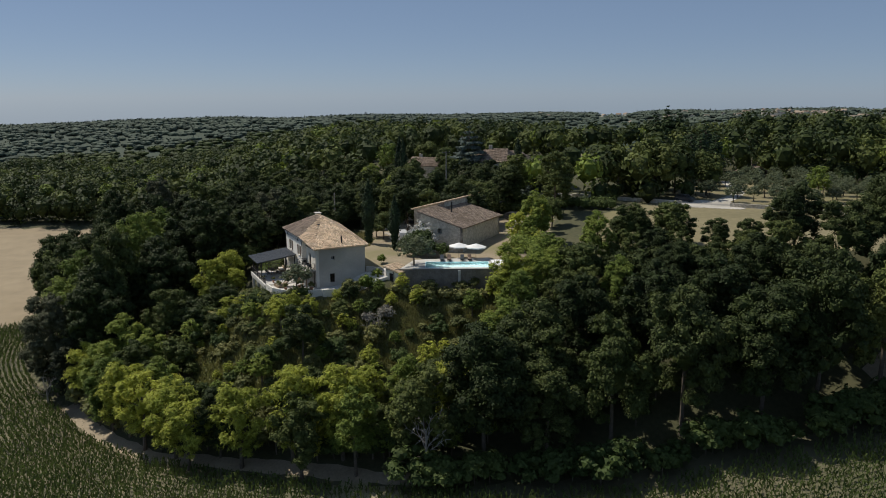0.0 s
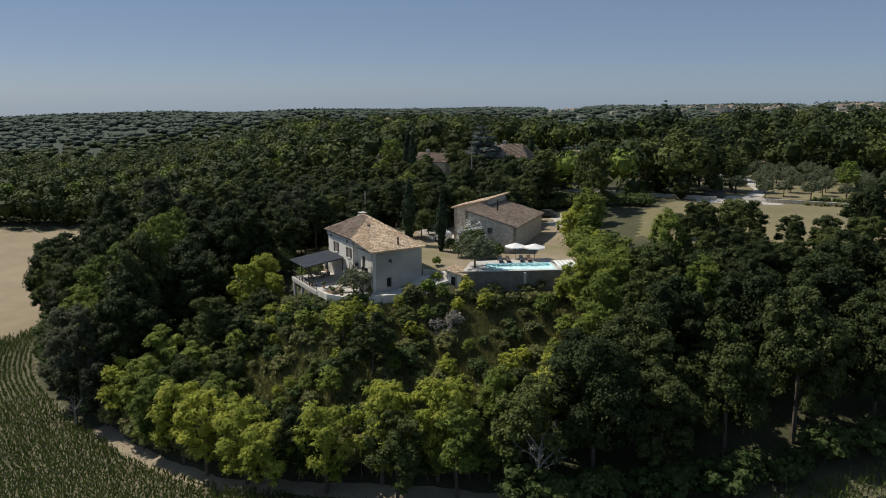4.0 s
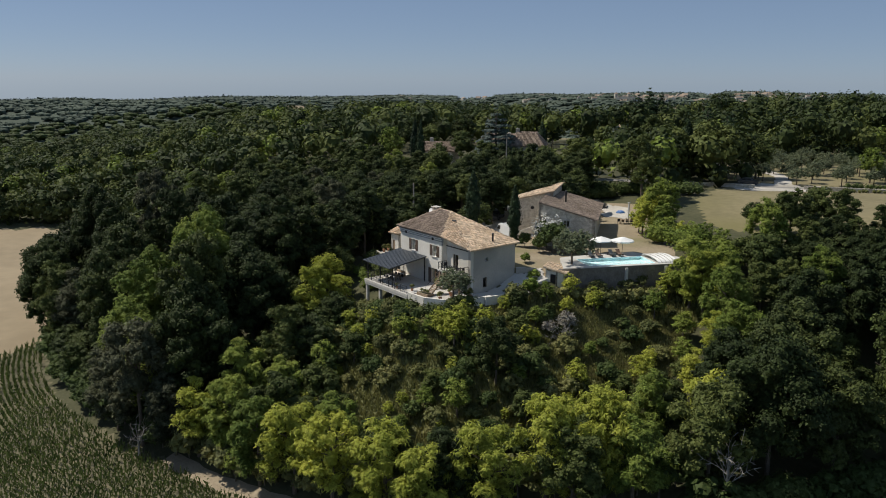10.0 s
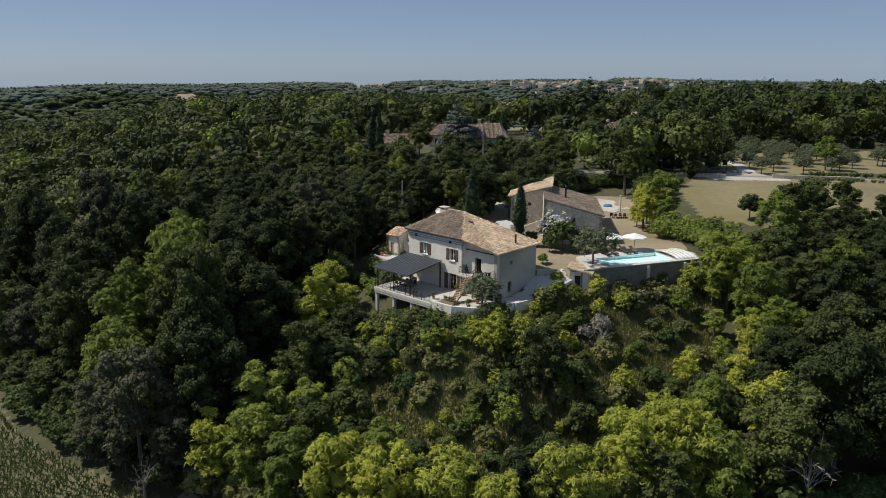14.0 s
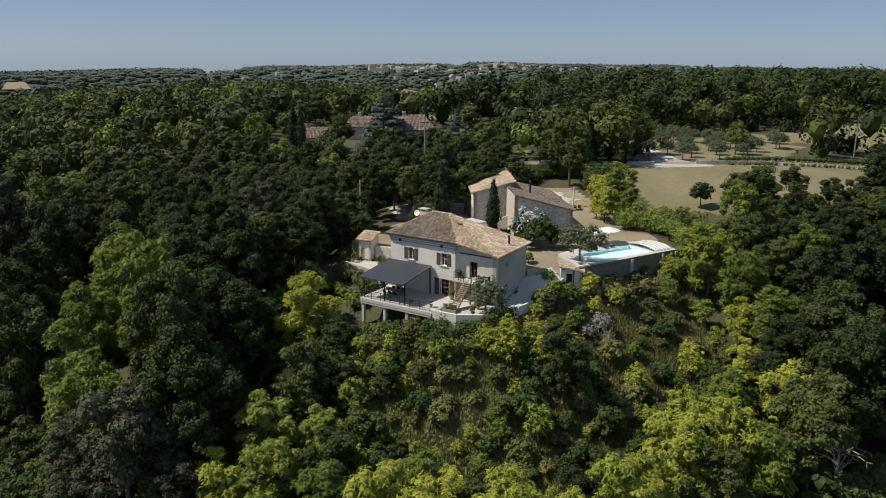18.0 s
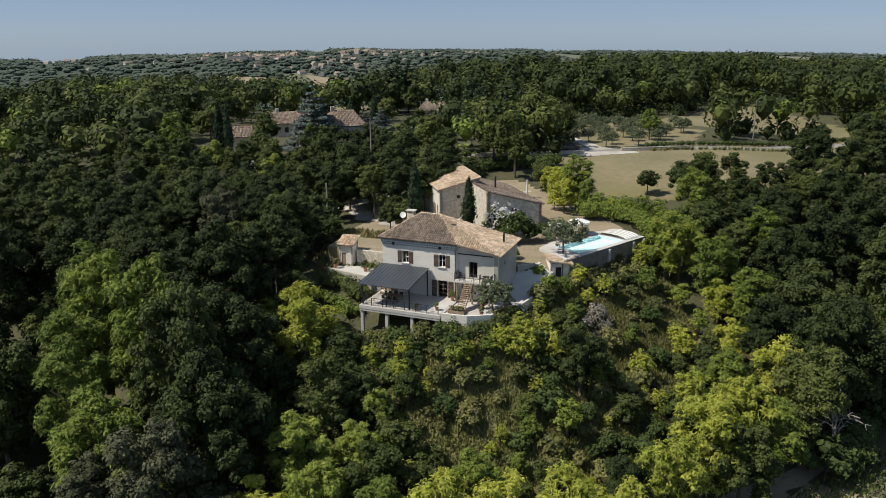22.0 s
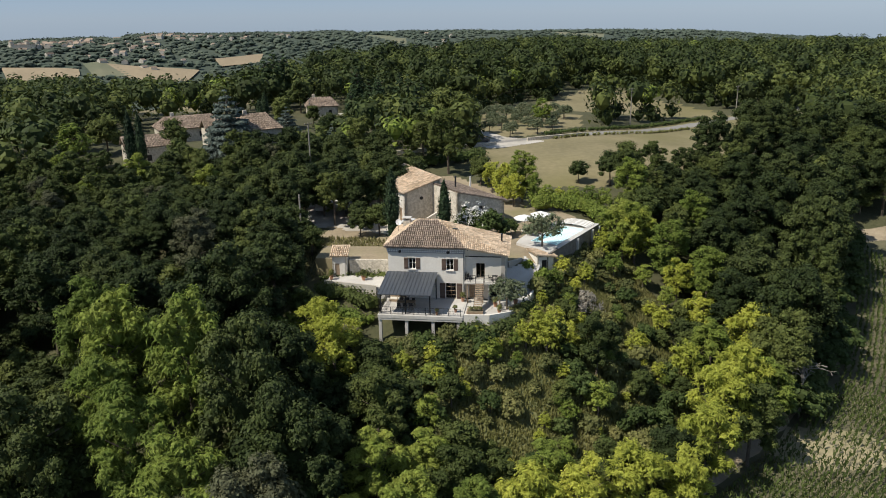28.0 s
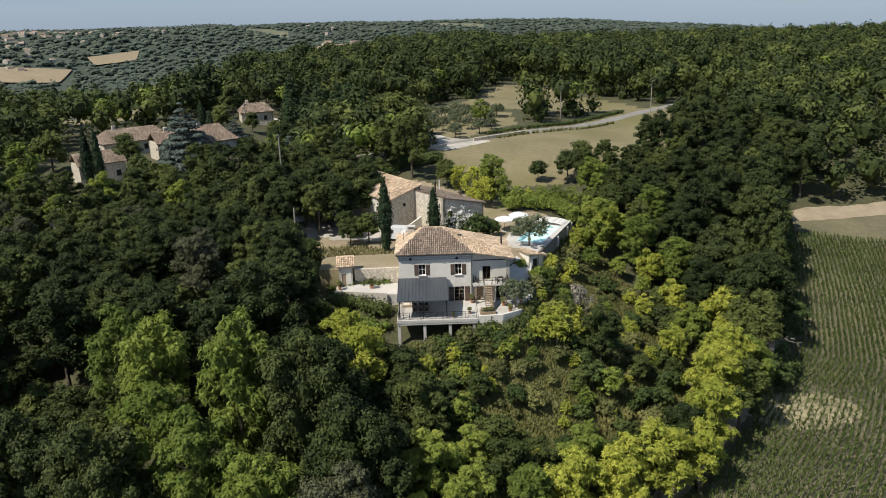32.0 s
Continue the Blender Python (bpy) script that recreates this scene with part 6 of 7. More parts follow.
patch("gravel_drive", [(-30, 42), (-30, 35), (-18, 26), (-9, 22.5), (-3, 22), (2, 24), (0, 27), (-6, 30), (-10, 36), (-17, 42)], "gravel", "pale gravel drive under the trees", "drive")
patch("garden_path", [(15.6, 1.2), (18.6, 1.0), (19.6, 4), (19.8, 8.5), (20.3, 11.8), (18.4, 12.4), (17.2, 9.6), (15.6, 9.2)], "paving", "white paved path beside the gable wall", "path", lift=0.1, step=0.4)
patch("gravel_yard", [(0, 46), (4, 45), (6, 48), (0, 52), (-8, 52)], "gravel", "pale gravel yard behind the barn", "yard")
patch("parking_area", [(2, 80), (10, 78), (20, 88), (12, 94), (4, 90)], "gravel", "pale gravel parking area by the road", "parking")
patch("far_yard", [(-66, 34), (-52, 44), (-50, 52), (-60, 54), (-70, 42)], "gravel", "pale gravel yard of the far farm", "yard")
strip("road", [(-30, 62), (-12, 72), (0, 80), (14, 90), (30, 101), (44, 112), (64, 138), (78, 153), (100, 172), (150, 205)], 4.2, "road", "worn country road across the meadow", "road", 0.06, 2.0)
strip("drive", [(10, 92), (2, 106), (-14, 120), (-28, 132), (-44, 140)], 3.2, "gravel", "pale gravel drive through the orchard", "drive", 0.07, 2.0)
strip("farm_lane", [(-30, 62), (-44, 56), (-56, 46), (-66, 36), (-74, 22)], 3.0, "gravel", "pale lane to the far farmhouse", "lane", 0.06, 2.0)
strip("field_track", [(0, -36.6), (9, -34.4), (14, -32.6), (28, -27.2), (37, -19), (44.6, -9.6), (52, -1), (55, 4)], 2.4, "track", "bare earth track along the edge of the wood", "track", 0.06, 1.2)
strip("field_lane", [(70, 60), (84, 61), (110, 64), (150, 66)], 5.0, "track", "bare earth lane at the top of the corn field", "track", 0.06, 2.0)
lw = thing("roadside_wall", 0, 0, 0, 0, "low stone wall along the road", "wall", kind="structure")
for (ax, ay), (bx, by) in (((-12, 69.5), (0, 76.5)), ((0, 76.5), (9, 82.5)), ((16, 89), (30, 98.5))):
    bm = bmesh.new()
    L = math.hypot(bx - ax, by - ay)
    nx, ny = -(by - ay) / L * 0.2, (bx - ax) / L * 0.2
    prism(bm, [(ax - nx, ay - ny), (bx - nx, by - ny), (bx + nx, by + ny), (ax + nx, ay + ny)], lambda x, y: h1(x, y) - 0.3, lambda x, y: h1(x, y) + 0.8)
    part("wall_stretch", bm, "stone", lw)


# ---- corn ----
def corn_field():
    rg = np.random.default_rng(9)
    line = [Vector((x, y)) for x, y in ((-80, -31), (-62, -37.2), (-50, -41), (-40, -42.6), (-30, -43.6), (-20, -43.0), (-8, -40), (0, -37), (12, -33.8), (28, -27.8), (38, -19.8), (46, -10), (54, 0), (60.3, 11.5), (66.6, 26), (73.0, 43), (77, 57))]
    fine = []
    for a, b in zip(line, line[1:]):
        n = int((b - a).length / 2)
        fine += [a.lerp(b, i / n) for i in range(n)]
    for _ in range(30):
        fine = [fine[0]] + [(fine[i - 1] + fine[i] + fine[i + 1]) / 3 for i in range(1, len(fine) - 1)] + [fine[-1]]
    F = np.array([p[:] for p in fine])
    T = np.gradient(F, axis=0)
    T /= np.linalg.norm(T, axis=1)[:, None]
    N = np.stack([T[:, 1], -T[:, 0]], 1)
    P = []
    for k in range(74):
        d = 1.4 + k * 0.8 + 0.5 * smooth((F[:, 0] - 2) / 9) + 2.0 * smooth((F[:, 0] - 55) / 5)
        row = F + N * d[:, None]
        seg = np.linalg.norm(np.diff(row, axis=0), axis=1)
        s = np.concatenate([[0], np.cumsum(seg)])
        q = np.arange(0, s[-1], 0.46)
        q = q[rg.random(len(q)) < (0.65 if k < 2 else 0.85 if k < 7 else 0.96)]
        P.append(np.stack([np.interp(q, s, row[:, 0]), np.interp(q, s, row[:, 1])], 1))
    P = np.vstack(P)
    P = P + rg.normal(0, 0.07, P.shape)
    thin = np.exp(-((P[:, 0] - 57) ** 2 / 60 + (P[:, 1] + 5.5) ** 2 / 16))  # a dry patch where few plants came up
    ok = (poly_distance(P[:, 0], P[:, 1], STUBBLE) > 0.5) & (P[:, 1] < 58) & (rg.random(len(P)) > 0.45 * thin)
    P = P[ok]
    z = height(P[:, 0], P[:, 1])
    n = len(P)
    hh = (1.25 + 0.5 * rg.random(n)) * (1 + 0.15 * np.sin(P[:, 0] * 0.21) * np.cos(P[:, 1] * 0.17))
    base = np.column_stack([P, z])
    V, Fc = [], []
    for leaf in range(5):
        a = rg.random(n) * 2 * np.pi
        h0 = hh * (0.15 + 0.17 * leaf)
        out = 0.34 if leaf < 4 else 0.12
        dx, dy = np.cos(a) * out, np.sin(a) * out
        p0 = base + np.column_stack([dy * 0.16, -dx * 0.16, h0 * 0.6])
        p1 = base + np.column_stack([-dy * 0.16, dx * 0.16, h0 + 0.15])
        p2 = base + np.column_stack([dx, dy, h0 + 0.30])
        V.append(np.stack([p0, p1, p2], 1).reshape(-1, 3))
    V = np.vstack(V)
    me = bpy.data.meshes.new("corn")
    me.from_pydata(V.tolist(), [], np.arange(len(V)).reshape(-1, 3).tolist())
    me.materials.append(M["corn"])
    return tagged(new("corn", me), "rows of green corn curving round the wood", "corn", kind="stuff")


corn_field()


def tufts(name, label, poly, n, mat, size, seed, lo=0.3):
    """Grass blades scattered over a plan outline."""
    rg = np.random.default_rng(seed)
    xs, ys = [p[0] for p in poly], [p[1] for p in poly]
    P = np.column_stack([rg.uniform(min(xs), max(xs), n * 2), rg.uniform(min(ys), max(ys), n * 2)])
    P = P[poly_distance(P[:, 0], P[:, 1], poly) == 0][:n]
    z = height(P[:, 0], P[:, 1])
    B = np.column_stack([P, z])
    m = len(B)
    a = rg.random(m) * 2 * np.pi
    s = size * (lo + rg.random(m))
    V = np.stack([B + np.column_stack([np.cos(a) * s * 0.25, np.sin(a) * s * 0.25, 0 * s]), B - np.column_stack([np.cos(a) * s * 0.25, np.sin(a) * s * 0.25, 0 * s]), B + np.column_stack([rg.normal(0, 0.2, m) * s, rg.normal(0, 0.2, m) * s, s])], 1).reshape(-1, 3)
    me = bpy.data.meshes.new(name)
    me.from_pydata(V.tolist(), [], np.arange(len(V)).reshape(-1, 3).tolist())
    me.materials.append(M[mat])
    return tagged(new(name, me), label, "grass", kind="stuff")


tufts("dry_grass", "tall dry grass on the slope", SLOPE, 7000, "drygrass", 0.36, 31)
tufts("clearing_grass", "tall dry grass in the clearing on the slope", GRASSY, 16000, "drygrass", 0.38, 37)
tufts("clearing_weeds", "green weeds in the clearing on the slope", GRASSY, 10000, "scrub", 0.42, 38)
tufts("slope_weeds", "green weeds among the dry grass", SLOPE, 60000, "scrub", 0.5, 32)
tufts("track_grass", "dry grass beside the earth track", [(-8, -39), (12, -35), (28, -29), (38, -21), (46, -11.2), (54, -1), (55, -2), (47.5, -12.5), (39.5, -22.5), (29, -30.5), (12, -36.5), (-8, -40.5)], 9000, "drygrass", 0.4, 33)
tufts("bank_grass", "dry grass on the bank by the patio", [(-13, 6.5), (0, 7.2), (0, 16), (-6, 19), (-16, 20), (-18, 10)], 5000, "drygrass", 0.45, 34)

# ---- cypresses, conifers, olives ----


def cypress_kind(seed, h, r):
    rg = np.random.default_rng(seed)
    cl = []
    n = int(h * 3.2)
    for i in range(n):
        u = i / (n - 1)
        w = r * (0.55 + 0.6 * u) if u < 0.35 else r * 0.98 * (1 - ((u - 0.35) / 0.65) ** 1.8) + 0.07
        a = i * 2.4
        cl.append(((math.cos(a) * w * 0.35, math.sin(a) * w * 0.35, 0.4 + u * (h - 0.5)), w * 0.8 + 0.12, 1.5))
    crown = crown_mesh("crown", rg, cl, 160, 0.22, "cypress", 0.8, droop=-0.6)
    return dict(name="cypress", label="tall narrow dark green cypress", category="cypress", crown=crown, trunk=trunk_mesh(rg, h * 0.8, 0.14, 0, 0.1), h=h)


CYP = [cypress_kind(401, 10.0, 0.95), cypress_kind(402, 11.0, 1.15)]
for x, y, top, k in ((5.4, 18.7, 12.6, 0), (-2.4, 16.6, 14.8, 1), (-44.9, 74.7, 18.8, 1), (-62.0, 47.6, 19.6, 1), (-60.0, 47.9, 19.2, 0), (-10.5, 86.5, 20.6, 1), (-57, 110, 17, 1)):
    z = h1(x, y)
    kd = CYP[k]
    sc = (top - z) / kd["h"]
    plant(kd, x, y, 0.9 + 0.1 * sc, x * 30 % 360, sz=sc / (0.9 + 0.1 * sc), group="cypresses")


def conifer_kind(name, label, mat, seed, h, r, layers, flat, per=60, size=0.3, start=0.15):
    rg = np.random.default_rng(seed)
    cl = []
    for i in range(layers):
        u = i / (layers - 1)
        w = r * (1 - u) ** 0.8 + 0.25
        z = h * (start + (0.97 - start) * u)
        n = max(1, int(5 * w / 1.3))
        for k in range(n):
            a = 2 * math.pi * k / n + i * 1.1 + rg.normal() * 0.2
            q = w * (0.55 + 0.45 * rg.random())
            cl.append(((math.cos(a) * q * 0.8, math.sin(a) * q * 0.8, z + rg.normal() * 0.2 - 0.1 * q), 0.5 + 0.28 * w * rg.random(), flat))
    crown = crown_mesh("crown", rg, cl, per, size, mat, 0.6, droop=0.3)
    return dict(name=name, label=label, category="conifer", crown=crown, trunk=trunk_mesh(rg, h * 0.93, 0.3, 6, r * 0.4), h=h)


CEDAR = conifer_kind("cedar", "blue-grey cedar with tiered branches", "cedar", 501, 14.0, 6.6, 11, 0.28, 80, 0.3)
PINE = conifer_kind("pine_tree", "tall dark green pine", "pine", 502, 17.0, 4.6, 14, 0.7, 70, 0.34)
PINE2 = conifer_kind("pine_tree", "slender pine with a bare lower trunk", "pine", 503, 15.0, 3.6, 10, 0.65, start=0.3)
plant(CEDAR, -46.9, 61.2, 1.08, 0, group="conifers")
plant(CEDAR, -42, 84, 0.65, 90, group="conifers")
plant(CEDAR, -26, 68, 0.6, 40, group="conifers")
for x, y, s, k in ((-66, 144, 1.08, PINE), (-63.5, 147, 1.0, PINE), (-68, 141, 0.95, PINE), (-30, 122, 0.95, PINE2), (-26, 116, 1.0, PINE2), (-21, 121, 0.9, PINE2), (-17, 112, 0.95, PINE2), (-33, 112, 0.85, PINE2), (-12, 104, 0.9, PINE2), (-24, 106, 0.95, PINE2), (-15, 96, 0.85, PINE2), (-36, 132, 1.0, PINE)):
    plant(k, x, y, s, x * 17 % 360, group="conifers")
for x, y, s, kinds in ((-76, 62, 0.95, GREENS), (-76, 50, 1.1, LIMES), (-51.4, 46.8, 0.9, GREENS), (-72, 33, 0.9, GREENS), (-56, 38, 0.7, OAKS), (-38, 56, 0.9, OAKS), (-33, 64, 0.8, GREENS), (-28, 74, 0.8, OAKS), (-34, 96, 0.7, GREENS), (-84, 62, 0.8, OAKS), (-59, 60, 0.75, GREENS),
                       (-50, 104, 0.7, GREENS), (-38, 70, 0.6, GREENS), (-70, 104, 0.7, OAKS), (-1.7, 84, 1.2, GREENS), (-8, 79, 1.0, GREENS), (-6, 94, 1.0, OAKS), (19.2, 111, 0.8, LIMES), (0, 98, 0.9, GREENS), (43.3, 205, 0.7, LIMES), (-88, 84, 0.9, OAKS), (-54, 132, 0.9, GREENS), (-44, 112, 0.5, GREENS)):
    plant(kinds[int(abs(x)) % len(kinds)], x, y, s * (1.3 if y > 58 and x > -60 and x < 15 else 1.1), y * 23 % 360, group="garden trees")

OLIVE = tree_kind("olive_tree", "grey-green olive tree with a loose crown", "olive tree", 601, "olive", 4.3, 2.4, 1.8, 46, 0.35, 0.75, 190, 0.17, trunk_r=0.14, shrink=0.5, bunch=3)
plant(OLIVE, 16.4, -2.5, 1.08, 30, z=0.06, sz=0.92, group="olive trees", label="olive tree on the white garden terrace")
plant(OLIVE, 20.7, 15.8, 1.35, 80, z=2.6, group="olive trees", label="broad olive tree beside the pool")
for i, (x, y) in enumerate(jitter_points(-22, 30, 94, 140, 6.5, 77)):
    if inside((x, y), ORCHARD) and math.hypot(x - 2, y - 106) > 4:
        plant(OLIVE, x, y, 0.75 + 0.25 * ((i * 37) % 10) / 10, i * 40, group="orchard olives", label="young olive tree in the dry orchard")
BALL = tree_kind("clipped_bush", "round clipped evergreen bush beside the path", "bush", 602, "lime", 1.9, 1.0, 0.95, 16, 0.35, 0.5, 200, 0.14, trunk_r=0.05)
plant(BALL, 18.6, 10.2, 1.0, 0, z=0.8)
plant(BALL, 20.8, 7.4, 1.3, 0)
plant(BALL, 14.5, 12.5, 0.8, 40, z=2.55)
OLEANDER = tree_kind("oleander", "white-flowering oleander bush near the barn", "bush", 603, "hedge", 3.0, 1.6, 1.5, 16, 0.45, 0.8, 90, 0.22, trunk_r=0.05)
plant(OLEANDER, 7.9, 22.9, 1.15, 70, label="ivy-like green shrub against the barn wall")
ole = plant(OLEANDER, 9.6, 22.0, 1.45, 0)
rg_ = np.random.default_rng(604)
blossom = new("blossom", crown_mesh("blossom", rg_, round_clumps(rg_, 2.15, 1.8, 0.25, 40, 0.3, 0.5), 150, 0.16, "flower", 0))
blossom.parent = ole
for x, y, s in ((12.4, 20.6, 1.6), (6.8, 19.8, 0.8), (14.2, 21.4, 1.0), (15.4, 23.4, 0.9), (11.2, 18.6, 0.9)):
    plant(OLEANDER, x, y, s, x * 50, label="dense green shrub in the bed by the barn")


def dead_bush(name, label, x, y, s, n, seed, stem=0.0):
    rg = np.random.default_rng(seed)
    bm = bmesh.new()
    for i in range(n):
        a, el = rg.random() * 2 * math.pi, 0.5 + rg.random() * 0.9
        L = s * (0.6 + 0.6 * rg.random())
        p = Vector((0, 0, stem * (0.6 + 0.4 * rg.random())))
        d = Vector((math.cos(a) * math.cos(el), math.sin(a) * math.cos(el), math.sin(el)))
        for k in range(4):
            q = p + d * L / 4
            rod(bm, p, q, 0.034 * s * (1 - k / 5) / 2, 0.034 * s * (1 - (k + 1) / 5) / 2, 4)
            for _ in range(2):
                e = (d + Vector(rg.normal(size=3)) * 0.6).normalized()
                rod(bm, q, q + e * L * 0.22, 0.012 * s, 0.005 * s, 3)
            p = q
            d = (d + Vector(rg.normal(size=3)) * 0.22).normalized()
    t = thing(name, x, y, h1(x, y), 0, label, "dead tree")
    part("branchwork", bm, "palebark", t)
    if stem:
        part("trunk", rod(bmesh.new(), (0, 0, -0.5), (0, 0, stem), 0.2, 0.1, 7), "palebark", t)
    return t


dead_bush("dead_tree", "bare pale dead tree at the wood's edge", 55.5, 2.0, 3.6, 12, 71, 7.0)
dead_bush("dead_tree", "bare pale dead branches in the wood", -1.5, -39.5, 3.0, 10, 72, 3.0)
dead_bush("dead_shrub", "tangle of bare grey branches on the slope", 28.4, 6.6, 2.6, 30, 73)
GREY = tree_kind("smoke_bush", "greyish pink faded bush on the slope", "bush", 75, "grey", 2.6, 1.6, 1.3, 18, 0.4, 0.75, 110, 0.2, trunk_r=0.06, shrink=0.5)
for x, y, s in ((27.2, 8.2, 0.95), (26.2, 5.8, 0.7), (32, -18, 0.6)):
    plant(GREY, x, y, s, x * 40, group="faded bushes")


def hedge(name, label, pts, w, h, mat, seed, step=0.9, up=0.0):
    rg = np.random.default_rng(seed)
    x0, y0 = pts[0]
    z0 = h1(x0, y0)
    cl = []
    for (ax, ay), (bx, by) in zip(pts, pts[1:]):
        L = math.hypot(bx - ax, by - ay)
        for i in range(int(L / step)):
            u = (i + 0.5) * step / L
            x, y = ax + (bx - ax) * u + rg.normal() * 0.2, ay + (by - ay) * u + rg.normal() * 0.2
            cl.append(((x - x0, y - y0, h1(x, y) - z0 + h * 0.4 + up * (0.5 + 0.5 * rg.random())), max(w, h) * 0.55 * (0.8 + 0.4 * rg.random()), 0.9))
    t = thing(name, x0, y0, z0, 0, label, "hedge", "hedges")
    c = new("foliage", crown_mesh("foliage", rg, cl, 60, 0.24, mat))
    c.parent = t


hedge("hedge", "dark hedge along the country road", [(20, 98), (34, 108.5), (46, 120), (60, 140), (68, 149)], 1.2, 1.3, "hedge", 81)
hedge("hedge", "low scrubby hedge on the meadow side of the road", [(22, 92), (36, 102), (48, 112), (60, 127)], 0.9, 0.8, "scrub", 82)
hedge("hedge", "dense hedge behind the barns", [(-18, 56), (-8, 58), (0, 62), (8, 66)], 2.2, 3.0, "hedge", 83)
hedge("hedge", "dense hedge at the garden's end", [(-14, 50), (-6, 56)], 2.0, 2.6, "green", 84)
hedge("hedge", "reed-like hedge beyond the pool", [(19, 36), (25, 36.5), (31, 33)], 1.7, 3.8, "lime", 85)
hedge("hedge", "scrubby hedge below the pool wall", [(23.6, 11), (26.6, 17), (29.6, 24), (31.6, 30)], 1.6, 1.9, "scrub", 86, up=0.4)
hedge("hedge", "bushes under the garden terrace wall", [(11, -7.6), (15, -7.5), (18.5, -5.6), (20.5, -2)], 1.6, 2.4, "scrub", 87)
hedge("hedge", "taller bushes hiding the garden terrace wall", [(11.5, -6.9), (14.6, -6.9), (17.8, -5.2), (19.8, -1.8)], 1.4, 2.2, "green", 95, up=1.1)
hedge("hedge", "green bushes below the raised terrace", [(3, -8.2), (6, -8.4), (10, -8.0)], 1.6, 2.8, "green", 88)
hedge("hedge", "bushes below the patio wall", [(-10, 1.2), (-6, 0.2), (-1.6, -1.4)], 1.6, 2.6, "green", 91)
hedge("hedge", "yellow-green bushes on the bank below the patio", [(-9, -1.6), (-5, -2.6), (-1.5, -4.0)], 1.5, 2.0, "lime", 92)
hedge("hedge", "creepers and bushes along the patio wall", [(-10.5, 4.9), (-6, 5.5), (-1, 5.7)], 1.1, 1.9, "green", 89)
hedge("hedge", "dark clipped hedge in front of the far farm", [(-52, 38), (-42, 46), (-34, 52)], 1.4, 1.8, "hedge", 90)


# ---- poles ----
def utility_pole(x, y, top, label, rz=0, arms=2):
    z = h1(x, y)
    t = thing("utility_pole", x, y, z, rz, label, "utility pole", "utility poles")
    bm = bmesh.new()
    rod(bm, (0, 0, -0.5), (0, 0, top - z), 0.17, 0.11, 10)
    part("shaft", bm, "palebark", t)
    for i in range(arms):
        zz = top - z - 0.35 - i * 0.9
        part("crossarm", boxes((-0.9, -0.06, zz, 0.9, 0.06, zz + 0.12)), "steel", t)
        for k in (-0.8, 0.0, 0.8):
            bm = bmesh.new()
            rod(bm, (k, 0, zz + 0.12), (k, 0, zz + 0.34), 0.05, 0.03, 8)
            part("insulator", bm, "insulator", t)
    return t


utility_pole(43.2, 122.0, 16.8, "weathered wooden power pole with crossarms in the meadow", 40)
utility_pole(76.6, 147, 15.1, "weathered wooden power pole by the country road", 40)
utility_pole(-16.4, 14.5, 11.0, "slim grey pole beside the house", 0, 0)
utility_pole(-23.4, 43, 18.0, "tall wooden pole among the trees", 60, 1)
utility_pole(-48, 122, 14.5, "thin pole near the far buildings", 60, 1)


# ---- far farm and village ----
def far_house(x, y, rz, w, d, h, pitch, label, wallm="render", roofm="tile_dark", hip=0.0, wins=3):
    z = h1(x, y)
    t = thing("far_house", x, y, z, rz, label, "house", "far farm buildings")
    ops = []
    for i in range(wins):
        c = w * (i + 0.5) / wins
        ops += [(c - 0.5, c + 0.5, 1.0, 2.3)] + ([(c - 0.5, c + 0.5, 3.6, 4.9)] if h > 5 else [])
    wall_panel(t, (-w / 2, -d / 2), (w / 2, -d / 2), 0.4, -1.5, h, ops, wallm)
    wall_panel(t, (w / 2, -d / 2), (w / 2, d / 2), 0.4, -1.5, lambda s: h + (pitch * (1 - abs(s - d / 2) / (d / 2)) if not hip else 0), [], wallm)
    wall_panel(t, (w / 2, d / 2), (-w / 2, d / 2), 0.4, -1.5, h, [], wallm)
    wall_panel(t, (-w / 2, d / 2), (-w / 2, -d / 2), 0.4, -1.5, lambda s: h + (pitch * (1 - abs(s - d / 2) / (d / 2)) if not hip else 0), [], wallm)
    o = 0.35
    A, B, C, D = (-w / 2 - o, -d / 2 - o, h), (w / 2 + o, -d / 2 - o, h), (w / 2 + o, d / 2 + o, h), (-w / 2 - o, d / 2 + o, h)
    R1, R2 = (-w / 2 - o + hip, 0, h + pitch + 0.15), (w / 2 + o - hip, 0, h + pitch + 0.15)
    tiled_slope(t, [A, B, R2, R1], roofm, pitch=0.3, row=0.6)
    tiled_slope(t, [C, D, R1, R2], roofm, pitch=0.3, row=0.6)
    if hip:
        tiled_slope(t, [B, C, R2], roofm, pitch=0.3, row=0.6)
        tiled_slope(t, [D, A, R1], roofm, pitch=0.3, row=0.6)
    for s0, s1, z0, z1 in ops:
        part("window", boxes((s0 - w / 2, -d / 2 + 0.2, z0, s1 - w / 2, -d / 2 + 0.26, z1)), "dark", t, "dark window")
    part("chimney", boxes((-w / 4 - 0.4, -0.35, h + pitch * 0.4, -w / 4 + 0.4, 0.35, h + pitch + 1.0), bevel=0.02), "stone", t)
    return t


